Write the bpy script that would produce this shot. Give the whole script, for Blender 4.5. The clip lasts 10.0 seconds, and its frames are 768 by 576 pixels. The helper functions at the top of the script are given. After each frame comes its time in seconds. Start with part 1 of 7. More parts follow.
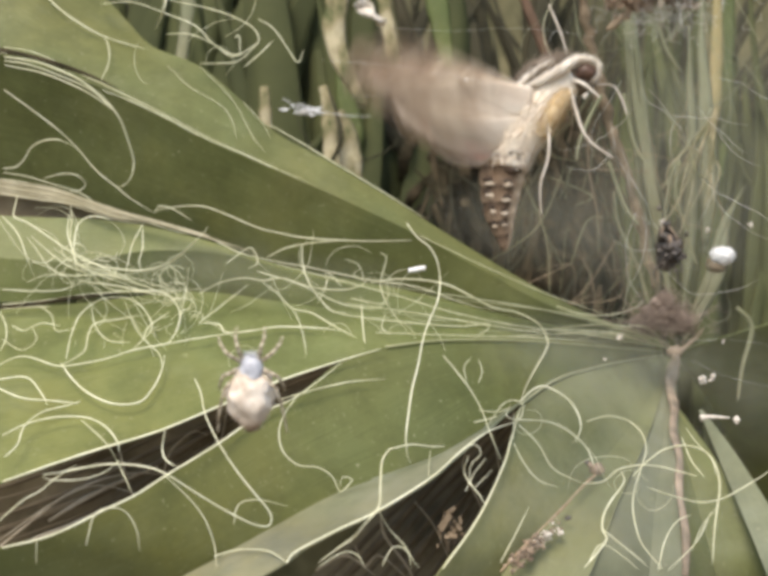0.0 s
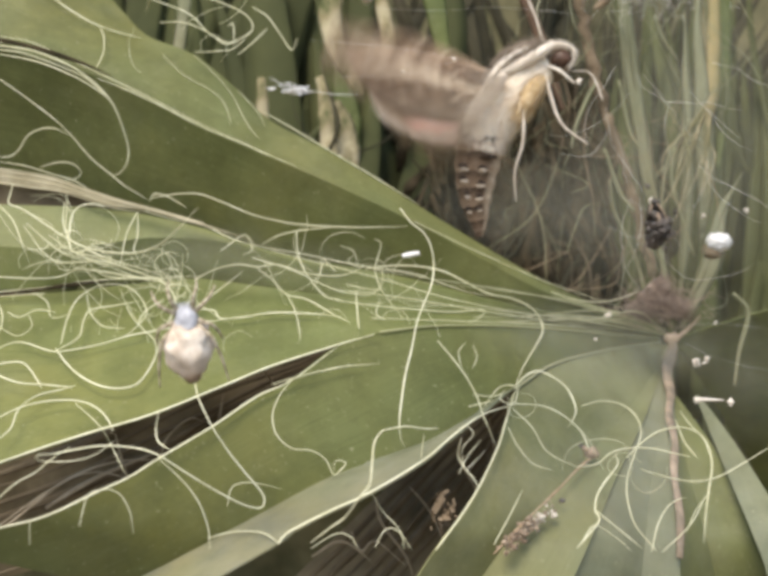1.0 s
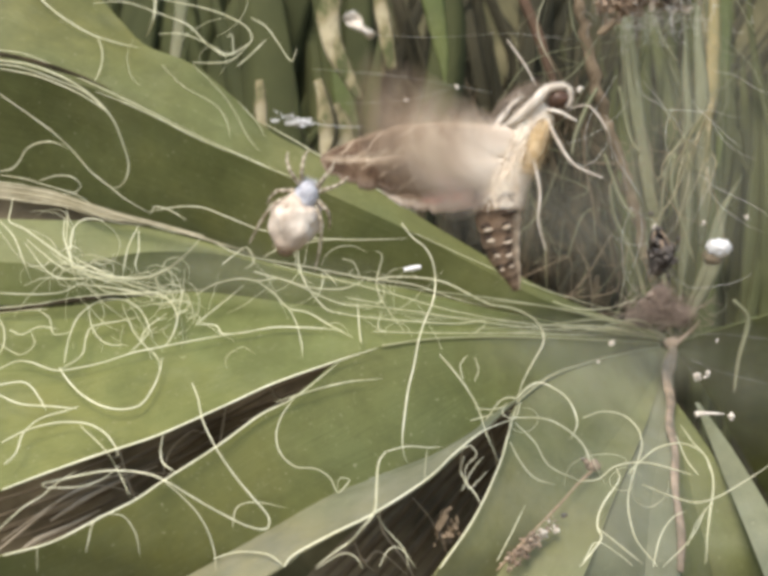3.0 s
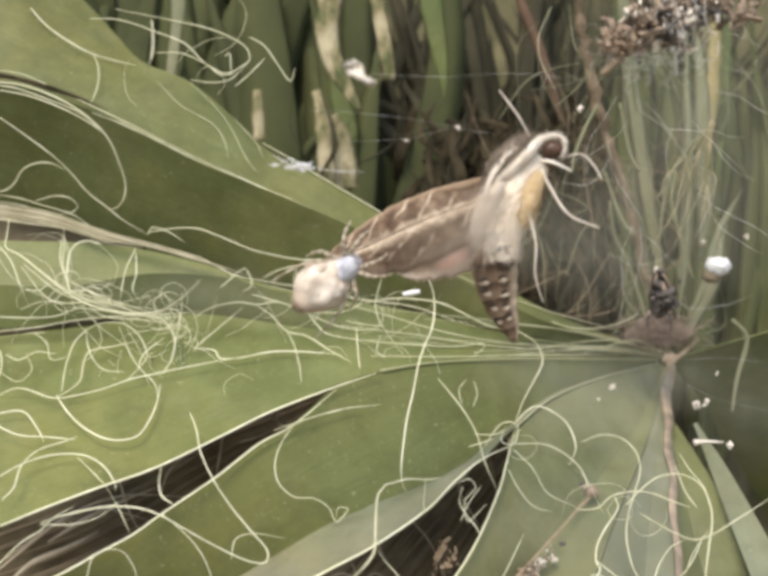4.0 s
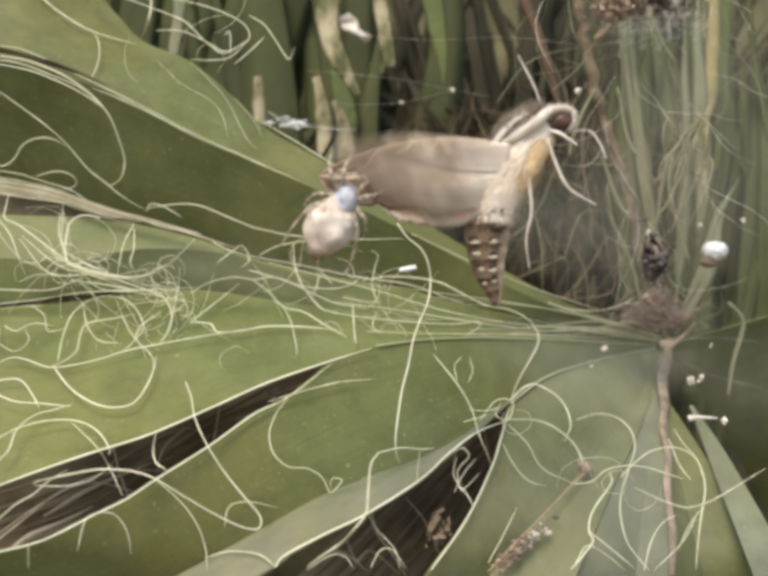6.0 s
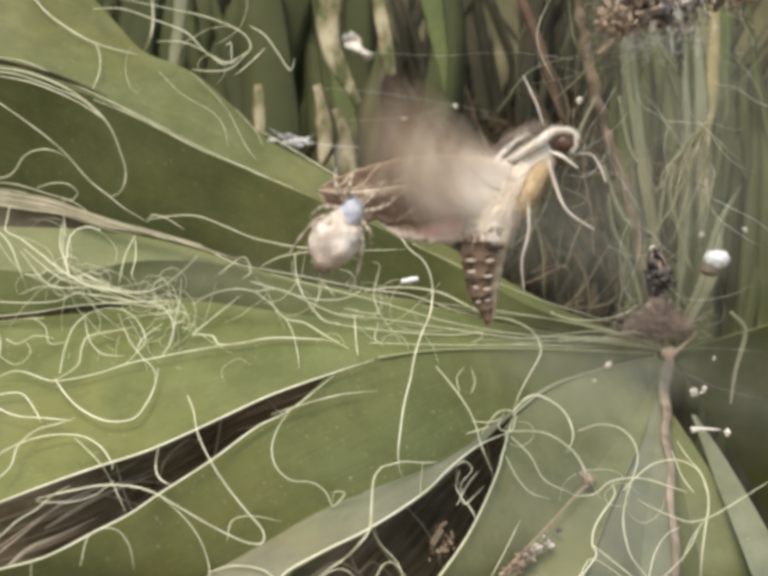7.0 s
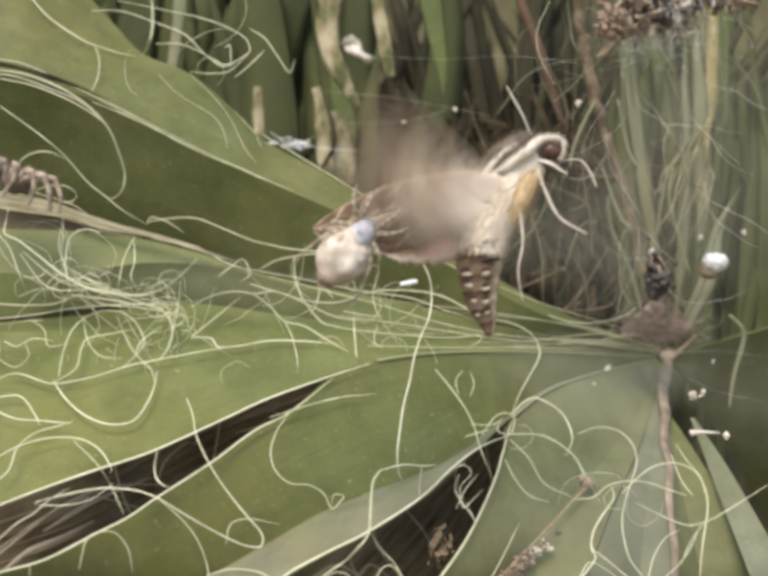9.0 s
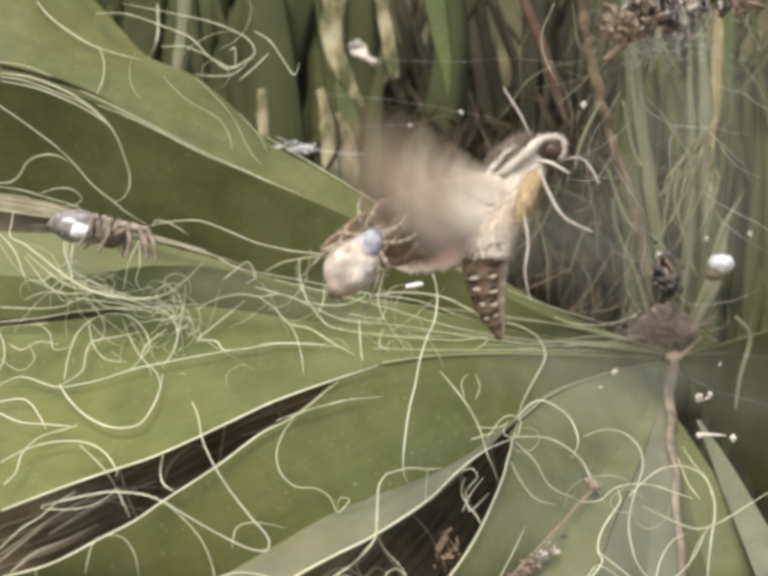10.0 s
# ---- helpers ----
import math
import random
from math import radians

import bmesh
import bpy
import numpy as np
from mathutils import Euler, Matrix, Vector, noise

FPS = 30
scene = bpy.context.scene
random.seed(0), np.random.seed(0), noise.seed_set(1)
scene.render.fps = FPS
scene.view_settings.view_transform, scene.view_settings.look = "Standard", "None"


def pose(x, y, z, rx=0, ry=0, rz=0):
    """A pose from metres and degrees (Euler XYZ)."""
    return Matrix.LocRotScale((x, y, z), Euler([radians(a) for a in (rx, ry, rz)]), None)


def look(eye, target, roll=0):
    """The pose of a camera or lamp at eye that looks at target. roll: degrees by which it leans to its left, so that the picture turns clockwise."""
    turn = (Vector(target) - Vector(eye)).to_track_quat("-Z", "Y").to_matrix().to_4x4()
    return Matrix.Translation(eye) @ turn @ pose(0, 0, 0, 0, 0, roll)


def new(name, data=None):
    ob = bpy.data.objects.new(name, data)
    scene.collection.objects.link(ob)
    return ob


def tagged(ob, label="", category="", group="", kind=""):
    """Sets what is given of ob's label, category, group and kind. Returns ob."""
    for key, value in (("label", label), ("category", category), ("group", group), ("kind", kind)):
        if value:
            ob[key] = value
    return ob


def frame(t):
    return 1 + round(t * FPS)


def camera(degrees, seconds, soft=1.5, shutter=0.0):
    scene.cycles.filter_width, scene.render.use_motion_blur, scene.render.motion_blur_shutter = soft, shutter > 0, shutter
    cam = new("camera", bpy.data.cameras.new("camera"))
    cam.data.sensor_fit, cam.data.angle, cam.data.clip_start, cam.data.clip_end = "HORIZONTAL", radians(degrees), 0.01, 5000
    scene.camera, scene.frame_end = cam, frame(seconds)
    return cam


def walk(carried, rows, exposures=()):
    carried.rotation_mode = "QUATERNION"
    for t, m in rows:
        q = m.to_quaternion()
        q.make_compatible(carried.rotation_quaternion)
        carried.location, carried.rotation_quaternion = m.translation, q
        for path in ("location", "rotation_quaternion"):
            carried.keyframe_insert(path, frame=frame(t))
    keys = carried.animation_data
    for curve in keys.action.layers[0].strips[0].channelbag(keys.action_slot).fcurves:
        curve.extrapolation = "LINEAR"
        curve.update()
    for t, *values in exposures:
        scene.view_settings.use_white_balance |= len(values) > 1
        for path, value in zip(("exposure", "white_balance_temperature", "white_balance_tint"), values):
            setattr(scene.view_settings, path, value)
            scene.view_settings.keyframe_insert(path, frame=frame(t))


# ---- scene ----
MM = 0.001

# the camera: held by a person close to the leaf, swaying a little; millimetres and degrees (yaw, pitch, roll)
cam = camera(45.0, 10.0, soft=3.9, shutter=0.85)
cam.data.dof.use_dof, cam.data.dof.focus_distance, cam.data.dof.aperture_fstop = True, 0.225, 17.0
PATH = [
    (0, (-1.84, -188.25, -8.23), (-0.323, 1.201, 0.105)),
    (0.5, (-1.03, -188.62, -5.81), (-0.143, 1.195, -0.249)),
    (1, (1.48, -188.70, -12.43), (0.080, 1.262, -0.192)),
    (1.5, (2.59, -188.78, -7.57), (0.207, 1.293, -0.185)),
    (2, (0.39, -188.49, 6.78), (-0.692, -0.953, -0.191)),
    (2.2, (1.0, -188.90, -3.0), (-0.115, 0.890, -0.300)),
    (3.3, (-0.25, -188.65, 2.79), (-0.408, -0.974, -0.433)),
    (3.5, (-0.01, -188.20, 5.23), (-0.469, -0.936, -0.297)),
    (4, (-0.67, -187.83, 9.19), (-0.395, -1.337, -0.354)),
    (4.5, (-2.00, -188.39, 7.64), (-0.394, -0.869, -0.012)),
    (5, (-2.88, -188.12, 9.30), (-0.808, -1.840, -0.054)),
    (5.5, (0.07, -188.86, 1.22), (-0.346, -0.870, 0.096)),
    (7, (0.33, -188.57, 2.45), (-0.266, -0.580, -0.030)),
    (7.5, (0.54, -188.83, -0.05), (-0.004, -0.007, 0.006)),
    (8, (0.91, -188.57, 0.80), (-0.142, -0.285, 0.049)),
    (8.5, (0.75, -188.26, 1.93), (-0.406, -0.561, 0.074)),
    (9, (0.09, -188.49, 2.83), (-0.376, -0.499, 0.028)),
    (9.5, (-0.03, -188.52, 0.83), (0.140, 0.230, 0.102)),
    (10, (-0.50, -188.12, 3.51), (-0.180, -0.495, -0.065)),
]


def held(eye, turn):
    yaw, pitch, roll = turn
    e = Vector(eye) * MM
    way = Vector((-math.sin(radians(yaw)) * math.cos(radians(pitch)), math.cos(radians(yaw)) * math.cos(radians(pitch)), math.sin(radians(pitch))))
    return look(e, e + way, roll)


def glide(path, step=0.1):
    """The sway between the rows, with place and turn carried along together."""
    at = np.array([t for t, _, _ in path])
    data = np.array([(*eye, *turn) for _, eye, turn in path])
    speed = np.gradient(data, at, axis=0)
    rows = []
    for t in np.round(np.arange(0, at[-1] + 1e-6, step), 3):
        i = min(max(int(np.searchsorted(at, t, "right")) - 1, 0), len(at) - 2)
        h = at[i + 1] - at[i]
        u = (t - at[i]) / h
        v = (2 * u**3 - 3 * u**2 + 1) * data[i] + (u**3 - 2 * u**2 + u) * h * speed[i] + (3 * u**2 - 2 * u**3) * data[i + 1] + (u**3 - u**2) * h * speed[i + 1]
        rows.append((float(t), held(v[:3], v[3:])))
    return rows


EXPOSURE, LATER = (0.98, 7350, 12), (0.86, 7350, 12)
walk(cam, glide(PATH), exposures=[(0, *EXPOSURE), (4.0, *EXPOSURE), (4.5, *LATER), (10, *LATER)])

# ---- daylight ----
world = bpy.data.worlds.new("world")
scene.world = world
world.use_nodes = True
sky = world.node_tree.nodes.new("ShaderNodeTexSky")
sky.sky_type, sky.sun_disc, sky.sun_elevation, sky.sun_rotation = "NISHITA", False, radians(55), radians(203)
world.node_tree.links.new(sky.outputs[0], world.node_tree.nodes["Background"].inputs[0])
world.node_tree.nodes["Background"].inputs[1].default_value = 0.15
sun = new("sun", bpy.data.lights.new("sun", "SUN"))
sun.data.energy, sun.data.angle, sun.data.color = 1.9, radians(28), (1.0, 0.95, 0.86)
sun.matrix_basis = look((-0.42, -1.0, 1.55), (0, 0, 0))


# ---- materials ----
class Nodes:
    """A principled material and a few shorthands for its nodes."""

    def __init__(self, name, rough=0.6, spec=0.4):
        self.mat = bpy.data.materials.new(name)
        self.mat.use_nodes = True
        self.t = self.mat.node_tree
        self.b = self.t.nodes["Principled BSDF"]
        self.b.inputs["Roughness"].default_value = rough
        self.b.inputs["Specular IOR Level"].default_value = spec

    def n(self, kind, **values):
        node = self.t.nodes.new("ShaderNode" + kind)
        for key, value in values.items():
            if key == "op":
                node.operation = value
            elif key == "blend":
                node.data_type, node.blend_type = "RGBA", value
            else:
                node.inputs[key.replace("_", " ")].default_value = value
        return node

    def put(self, a, b):
        self.t.links.new(a, b)

    def coords(self, kind, scale):
        c, m = self.n("TexCoord"), self.n("Mapping")
        m.inputs["Scale"].default_value = scale
        self.put(c.outputs[kind], m.inputs["Vector"])
        return m.outputs[0]

    def noise(self, vec, scale, detail=4.0, rough=0.6):
        x = self.n("TexNoise", Scale=scale, Detail=detail, Roughness=rough)
        self.put(vec, x.inputs["Vector"])
        return x.outputs["Fac"]

    def ramp(self, fac, *stops):
        r = self.n("ValToRGB")
        e = r.color_ramp.elements
        while len(e) < len(stops):
            e.new(0.5)
        for el, (pos, col) in zip(e, stops):
            el.position, el.color = pos, (*col, 1) if len(col) == 3 else col
        self.put(fac, r.inputs[0])
        return r.outputs[0]

    def math(self, op, a, b=0.0):
        m = self.n("Math", op=op)
        for i, v in enumerate((a, b)):
            if isinstance(v, (int, float)):
                m.inputs[i].default_value = v
            else:
                self.put(v, m.inputs[i])
        return m.outputs[0]

    def mix(self, fac, a, b, blend="MIX"):
        m = self.n("Mix", blend=blend)
        for i, v in ((0, fac), (6, a), (7, b)):
            if isinstance(v, (int, float)):
                m.inputs[i].default_value = v
            elif isinstance(v, tuple):
                m.inputs[i].default_value = (*v, 1)
            else:
                self.put(v, m.inputs[i])
        return m.outputs[2]

    def bump(self, height, strength, distance):
        x = self.n("Bump", Strength=strength, Distance=distance)
        self.put(height, x.inputs["Height"])
        self.put(x.outputs[0], self.b.inputs["Normal"])

    def colour(self, out):
        if isinstance(out, tuple):
            self.b.inputs["Base Color"].default_value = (*out, 1)
        else:
            self.put(out, self.b.inputs["Base Color"])


def leaf_material(name, dark, light, vein=1.0, rough=0.5):
    k = Nodes(name, rough, 0.2)
    along, world_ = k.coords("UV", (1.6, 34, 1)), k.coords("Object", (1, 1, 1))
    lines, broad, specks = k.noise(along, 3.0, 5), k.noise(world_, 38, 4), k.noise(world_, 900, 2)
    col = k.ramp(lines, (0.25, dark), (0.75, light))
    col = k.mix(k.ramp(broad, (0.35, (0.0,) * 3), (0.7, (0.55,) * 3)), col, tuple(c * f for c, f in zip(light, (1.15, 1.05, 0.85))))
    old = k.noise(world_, 14, 3)
    col = k.mix(k.ramp(old, (0.5, (0.0,) * 3), (0.72, (0.5,) * 3)), col, (light[0] * 1.35, light[1] * 1.08, light[2] * 0.75))
    col = k.mix(k.ramp(k.noise(world_, 75, 5, 0.65), (0.40, (0.0,) * 3), (0.64, (0.5,) * 3)), col, tuple(c * 0.66 for c in dark))
    # a dusty bloom in patches, pale scratches along the blade, specks
    bloom = k.math("MULTIPLY", k.ramp(k.noise(world_, 26, 5, 0.7), (0.49, (0.0,) * 3), (0.68, (0.55,) * 3)), k.ramp(k.noise(along, 9.0, 3), (0.35, (0.1,) * 3), (0.7, (1.0,) * 3)))
    col = k.mix(bloom, col, (light[0] * 1.3, light[1] * 1.25, light[2] * 1.7))
    scratch = k.math("MULTIPLY", k.ramp(k.noise(k.coords("UV", (5.0, 150, 1)), 2.0, 2), (0.63, (0.0,) * 3), (0.73, (0.55,) * 3)), k.ramp(k.noise(world_, 60, 2), (0.46, (0.0,) * 3), (0.6, (1.0,) * 3)))
    col = k.mix(scratch, col, (0.34, 0.34, 0.22))
    col = k.mix(k.ramp(specks, (0.66, (0.0,) * 3), (0.76, (0.5,) * 3)), col, (0.38, 0.37, 0.24))
    k.colour(col)
    k.bump(lines, 0.16 * vein, 0.0004)
    return k.mat


def plain(name, dark, light, scale=300, rough=0.8, bump=0.4, spec=0.3, island=False, depth=0.0006):
    k = Nodes(name, rough, spec)
    v = k.coords("Object", (1, 1, 1))
    f = k.noise(v, scale, 5)
    col = k.ramp(f, (0.3, dark), (0.7, light))
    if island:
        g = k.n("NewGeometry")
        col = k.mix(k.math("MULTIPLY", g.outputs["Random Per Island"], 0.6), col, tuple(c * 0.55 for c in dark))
    k.colour(col)
    k.bump(f, bump, depth)
    return k.mat


def fibre_material(name="straw_fibre", dark=(0.68, 0.67, 0.45), light=(0.95, 0.94, 0.73)):
    k = Nodes(name, 0.55, 0.4)
    o = k.n("ObjectInfo")
    f = k.noise(k.coords("Object", (1, 1, 1)), 130, 3)
    a = k.ramp(f, (0.3, dark), (0.7, light))
    k.colour(k.mix(k.math("MULTIPLY", o.outputs["Random"], 0.5), a, (0.40, 0.40, 0.22)))
    return k.mat


def wing_material():
    """Worn brown forewing: a beige band along it, pale slanting veins above and below, dusty scales."""
    k = Nodes("wing_upperside", 0.8, 0.15)
    s = k.n("SeparateXYZ")
    k.put(k.n("TexCoord").outputs["UV"], s.inputs[0])
    u, v = s.outputs[0], s.outputs[1]
    here = k.coords("Object", (1, 1, 1))
    fine, blotch, wide = k.noise(here, 700, 4), k.noise(here, 210, 4, 0.65), k.noise(here, 75, 3)
    vv = k.math("ADD", v, k.math("MULTIPLY", k.math("SUBTRACT", blotch, 0.5), 0.30))
    vv = k.math("ADD", vv, k.math("MULTIPLY", k.math("SUBTRACT", wide, 0.5), 0.22))
    brown = k.ramp(blotch, (0.34, (0.055, 0.034, 0.022)), (0.52, (0.14, 0.09, 0.06)), (0.70, (0.29, 0.21, 0.145)))
    pale = k.ramp(fine, (0.3, (0.44, 0.34, 0.24)), (0.7, (0.70, 0.59, 0.46)))
    slant = k.math("FRACT", k.math("ADD", k.math("MULTIPLY", u, 6.0), k.math("ADD", k.math("MULTIPLY", v, -2.4), k.math("MULTIPLY", wide, 1.6))))
    veins = k.ramp(k.math("ABSOLUTE", k.math("SUBTRACT", slant, 0.5)), (0.03, (0.85,) * 3), (0.11, (0,) * 3))
    patchy = k.math("MULTIPLY", veins, k.ramp(k.noise(here, 160, 2), (0.44, (0.0,) * 3), (0.56, (1.0,) * 3)))
    col = k.mix(patchy, brown, pale)
    band = k.ramp(k.math("ABSOLUTE", k.math("SUBTRACT", vv, 0.5)), (0.045, (0.9,) * 3), (0.12, (0.0,) * 3))
    col = k.mix(k.math("MULTIPLY", band, k.ramp(fine, (0.2, (0.55,) * 3), (0.6, (1.0,) * 3))), col, pale)
    col = k.mix(k.ramp(vv, (0.02, (0.8,) * 3), (0.10, (0.0,) * 3)), col, (0.30, 0.22, 0.15))
    k.colour(k.mix(k.ramp(vv, (0.84, (0.0,) * 3), (0.95, (0.75,) * 3)), col, (0.36, 0.28, 0.22)))
    k.bump(fine, 0.5, 0.0004)
    return k.mat


def hindwing_material():
    """Pink at the root, brownish towards the rim."""
    k = Nodes("pink_and_brown_hindwing", 0.85, 0.12)
    s = k.n("SeparateXYZ")
    k.put(k.n("TexCoord").outputs["UV"], s.inputs[0])
    here = k.coords("Object", (1, 1, 1))
    mottle = k.noise(here, 190, 4)
    shift = k.math("MULTIPLY", k.math("SUBTRACT", mottle, 0.5), 0.5)
    u, v = k.math("ADD", s.outputs[0], shift), k.math("ADD", s.outputs[1], shift)
    dark = k.ramp(mottle, (0.35, (0.17, 0.115, 0.082)), (0.6, (0.36, 0.27, 0.20)))
    pink = k.ramp(mottle, (0.3, (0.74, 0.40, 0.35)), (0.7, (0.90, 0.62, 0.54)))
    pale = k.ramp(mottle, (0.3, (0.54, 0.45, 0.37)), (0.7, (0.80, 0.71, 0.62)))
    out = k.mix(k.ramp(u, (0.42, (0.0,) * 3), (0.62, (1.0,) * 3)), pink, dark)
    k.colour(k.mix(k.ramp(v, (0.50, (0.0,) * 3), (0.72, (0.9,) * 3)), out, pale))
    k.bump(mottle, 0.3, 0.0004)
    return k.mat


def banded(name, a, b, count):
    k = Nodes(name, 0.7, 0.3)
    s = k.n("SeparateXYZ")
    k.put(k.n("TexCoord").outputs["UV"], s.inputs[0])
    w = k.math("FRACT", k.math("MULTIPLY", s.outputs[0], count))
    k.colour(k.ramp(w, (0.42, a), (0.58, b)))
    return k.mat


LEAF = leaf_material("palm_leaf", (0.088, 0.105, 0.038), (0.156, 0.170, 0.070))
LEAF_MID = leaf_material("dusty_palm_leaf", (0.12, 0.138, 0.068), (0.192, 0.206, 0.108))
LEAF_DEEP = leaf_material("deep_green_palm_leaf", (0.078, 0.094, 0.031), (0.138, 0.153, 0.059))
# lighter copy of LEAF: extra sun on two segments put into the colour
LEAF_SUN = leaf_material("sunlit_palm_leaf", (0.096, 0.119, 0.041), (0.168, 0.192, 0.077))
LEAF_GREY = leaf_material("palm_leaf_bloom", (0.138, 0.158, 0.102), (0.212, 0.228, 0.152))
BLADE = leaf_material("far_blade", (0.07, 0.095, 0.034), (0.135, 0.165, 0.06))
BLADE_GREY = leaf_material("grey_green_blade", (0.15, 0.164, 0.098), (0.25, 0.262, 0.165))
MARGIN = plain("dry_leaf_margin", (0.27, 0.245, 0.155), (0.47, 0.43, 0.31), 160)
RIB = plain("brown_rib", (0.13, 0.105, 0.075), (0.40, 0.31, 0.23), 150, bump=0.8, depth=0.001)
RIB_TAN = plain("tan_rib", (0.26, 0.18, 0.11), (0.46, 0.34, 0.23), 300)
FIBRE = fibre_material()
FIBRE_DULL = fibre_material("dull_green_fibre", (0.30, 0.31, 0.19), (0.46, 0.46, 0.31))
def straw_material():
    k = Nodes("dry_straw", 0.8, 0.2)
    v = k.coords("Object", (1, 1, 0.6))
    f, g = k.noise(v, 95, 3), k.noise(v, 260, 4)
    col = k.ramp(f, (0.40, (0.085, 0.10, 0.04)), (0.50, (0.27, 0.235, 0.13)), (0.6, (0.50, 0.44, 0.29)))
    k.colour(k.mix(k.ramp(g, (0.45, (0.0,) * 3), (0.7, (0.5,) * 3)), col, (0.16, 0.13, 0.08)))
    k.bump(g, 0.4, 0.0006)
    return k.mat


STRAW = straw_material()
YELLOW = plain("yellowing_blade_edge", (0.22, 0.20, 0.085), (0.38, 0.30, 0.15), 60)
REDDISH = plain("reddish_stem", (0.075, 0.05, 0.032), (0.16, 0.095, 0.062), 60)
TWIG = plain("brown_twig", (0.10, 0.072, 0.045), (0.27, 0.205, 0.135), 160)
THICKET = plain("shaded_thicket", (0.075, 0.076, 0.042), (0.19, 0.17, 0.10), 30, 0.95, 0.8, 0.1, depth=0.004)
GRASSES = plain("thicket_blades", (0.058, 0.068, 0.025), (0.112, 0.122, 0.044), 40, island=True)
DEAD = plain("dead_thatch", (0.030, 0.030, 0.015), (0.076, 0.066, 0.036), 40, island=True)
# very dark brown: the shade of hollows and slits put into colour
SHADE_BROWN = plain("shade_dark_brown", (0.026, 0.025, 0.014), (0.11, 0.082, 0.052), 120, 0.95, 0.4, 0.05, island=True)
SOIL = plain("dry_soil", (0.10, 0.075, 0.05), (0.2, 0.16, 0.11), 12, 0.95, 0.8, 0.1, depth=0.01)
SILK = plain("spider_silk", (0.55, 0.54, 0.5), (0.75, 0.74, 0.7), 50, 0.4, 0.0)
def gauze_material():
    k = Nodes("silk_gauze", 0.8, 0.1)
    f, streak = k.noise(k.coords("Object", (1, 1, 1)), 70, 6), k.noise(k.coords("Object", (1, 1, 0.25)), 240, 4)
    s = k.n("SeparateXYZ")
    k.put(k.n("TexCoord").outputs["UV"], s.inputs[0])
    thin = k.ramp(s.outputs[0], (0.0, (0.20,) * 3), (0.4, (0.14,) * 3), (0.95, (0.0,) * 3))
    cover = k.math("MULTIPLY", k.math("MULTIPLY", thin, k.ramp(f, (0.2, (0.5,) * 3), (0.7, (1.0,) * 3))), k.ramp(streak, (0.25, (0.45,) * 3), (0.7, (1.0,) * 3)))
    k.put(cover, k.b.inputs["Alpha"])
    k.colour((0.38, 0.38, 0.31))
    return k.mat


GAUZE = gauze_material()
SILK_BRIGHT = plain("silk_wad", (0.66, 0.67, 0.68), (0.85, 0.85, 0.85), 600, 0.45)
LITTER = plain("web_litter", (0.16, 0.11, 0.075), (0.52, 0.42, 0.32), 500, island=True)
DEAD_LITTER = plain("old_web_dust", (0.20, 0.15, 0.12), (0.44, 0.35, 0.29), 500, island=True)
LITTER_TAN = plain("tan_litter", (0.22, 0.15, 0.10), (0.56, 0.44, 0.33), 500, island=True)
LITTER_PALE = plain("pale_web_litter", (0.55, 0.48, 0.40), (0.8, 0.75, 0.66), 700)
HUSK = plain("dark_husk", (0.016, 0.013, 0.011), (0.12, 0.10, 0.085), 420, 0.35, 0.6, 0.5)
FUR = plain("moth_fur", (0.78, 0.67, 0.54), (0.97, 0.90, 0.78), 260, 0.9, 0.15, 0.1)
FUR_GREY = plain("moth_grey_fur", (0.14, 0.11, 0.085), (0.34, 0.28, 0.22), 800, 0.9, 0.7, 0.1, island=True)
FUR_PALE = plain("moth_pale_fur", (0.70, 0.62, 0.52), (0.94, 0.89, 0.81), 600, 0.9, 0.6, 0.1)
FUR_YELLOW = plain("moth_yellow_fur", (0.58, 0.42, 0.22), (0.74, 0.60, 0.40), 700, 0.9, 0.7, 0.1)
SPOT_PALE = plain("moth_spot_scales", (0.30, 0.235, 0.17), (0.66, 0.57, 0.46), 500, 0.9, 0.6, 0.1)
LEG_PALE = plain("moth_leg_scales", (0.50, 0.43, 0.35), (0.76, 0.70, 0.62), 500, 0.85)
def abdomen_material():
    """Grey-brown rings, dark along the back, beige along the belly."""
    k = Nodes("moth_abdomen_bands", 0.9, 0.12)
    s = k.n("SeparateXYZ")
    k.put(k.n("TexCoord").outputs["UV"], s.inputs[0])
    here = k.coords("Object", (1, 1, 1))
    f, g = k.noise(here, 420, 5), k.noise(here, 150, 3)
    w = k.math("FRACT", k.math("ADD", k.math("MULTIPLY", s.outputs[0], 7.0), k.math("MULTIPLY", g, 0.8)))
    ring = k.ramp(w, (0.1, (0.050, 0.032, 0.021)), (0.5, (0.15, 0.10, 0.066)), (0.85, (0.30, 0.215, 0.15)))
    col = k.mix(k.ramp(f, (0.40, (0.05,) * 3), (0.68, (0.6,) * 3)), ring, (0.21, 0.15, 0.105))
    belly = k.math("ADD", s.outputs[1], k.math("MULTIPLY", k.math("SUBTRACT", g, 0.5), 0.12))
    k.colour(k.mix(k.ramp(belly, (0.86, (0.0,) * 3), (0.93, (0.85,) * 3)), col, k.ramp(f, (0.3, (0.40, 0.30, 0.20)), (0.7, (0.62, 0.50, 0.37)))))
    k.bump(f, 0.5, 0.0005)
    return k.mat


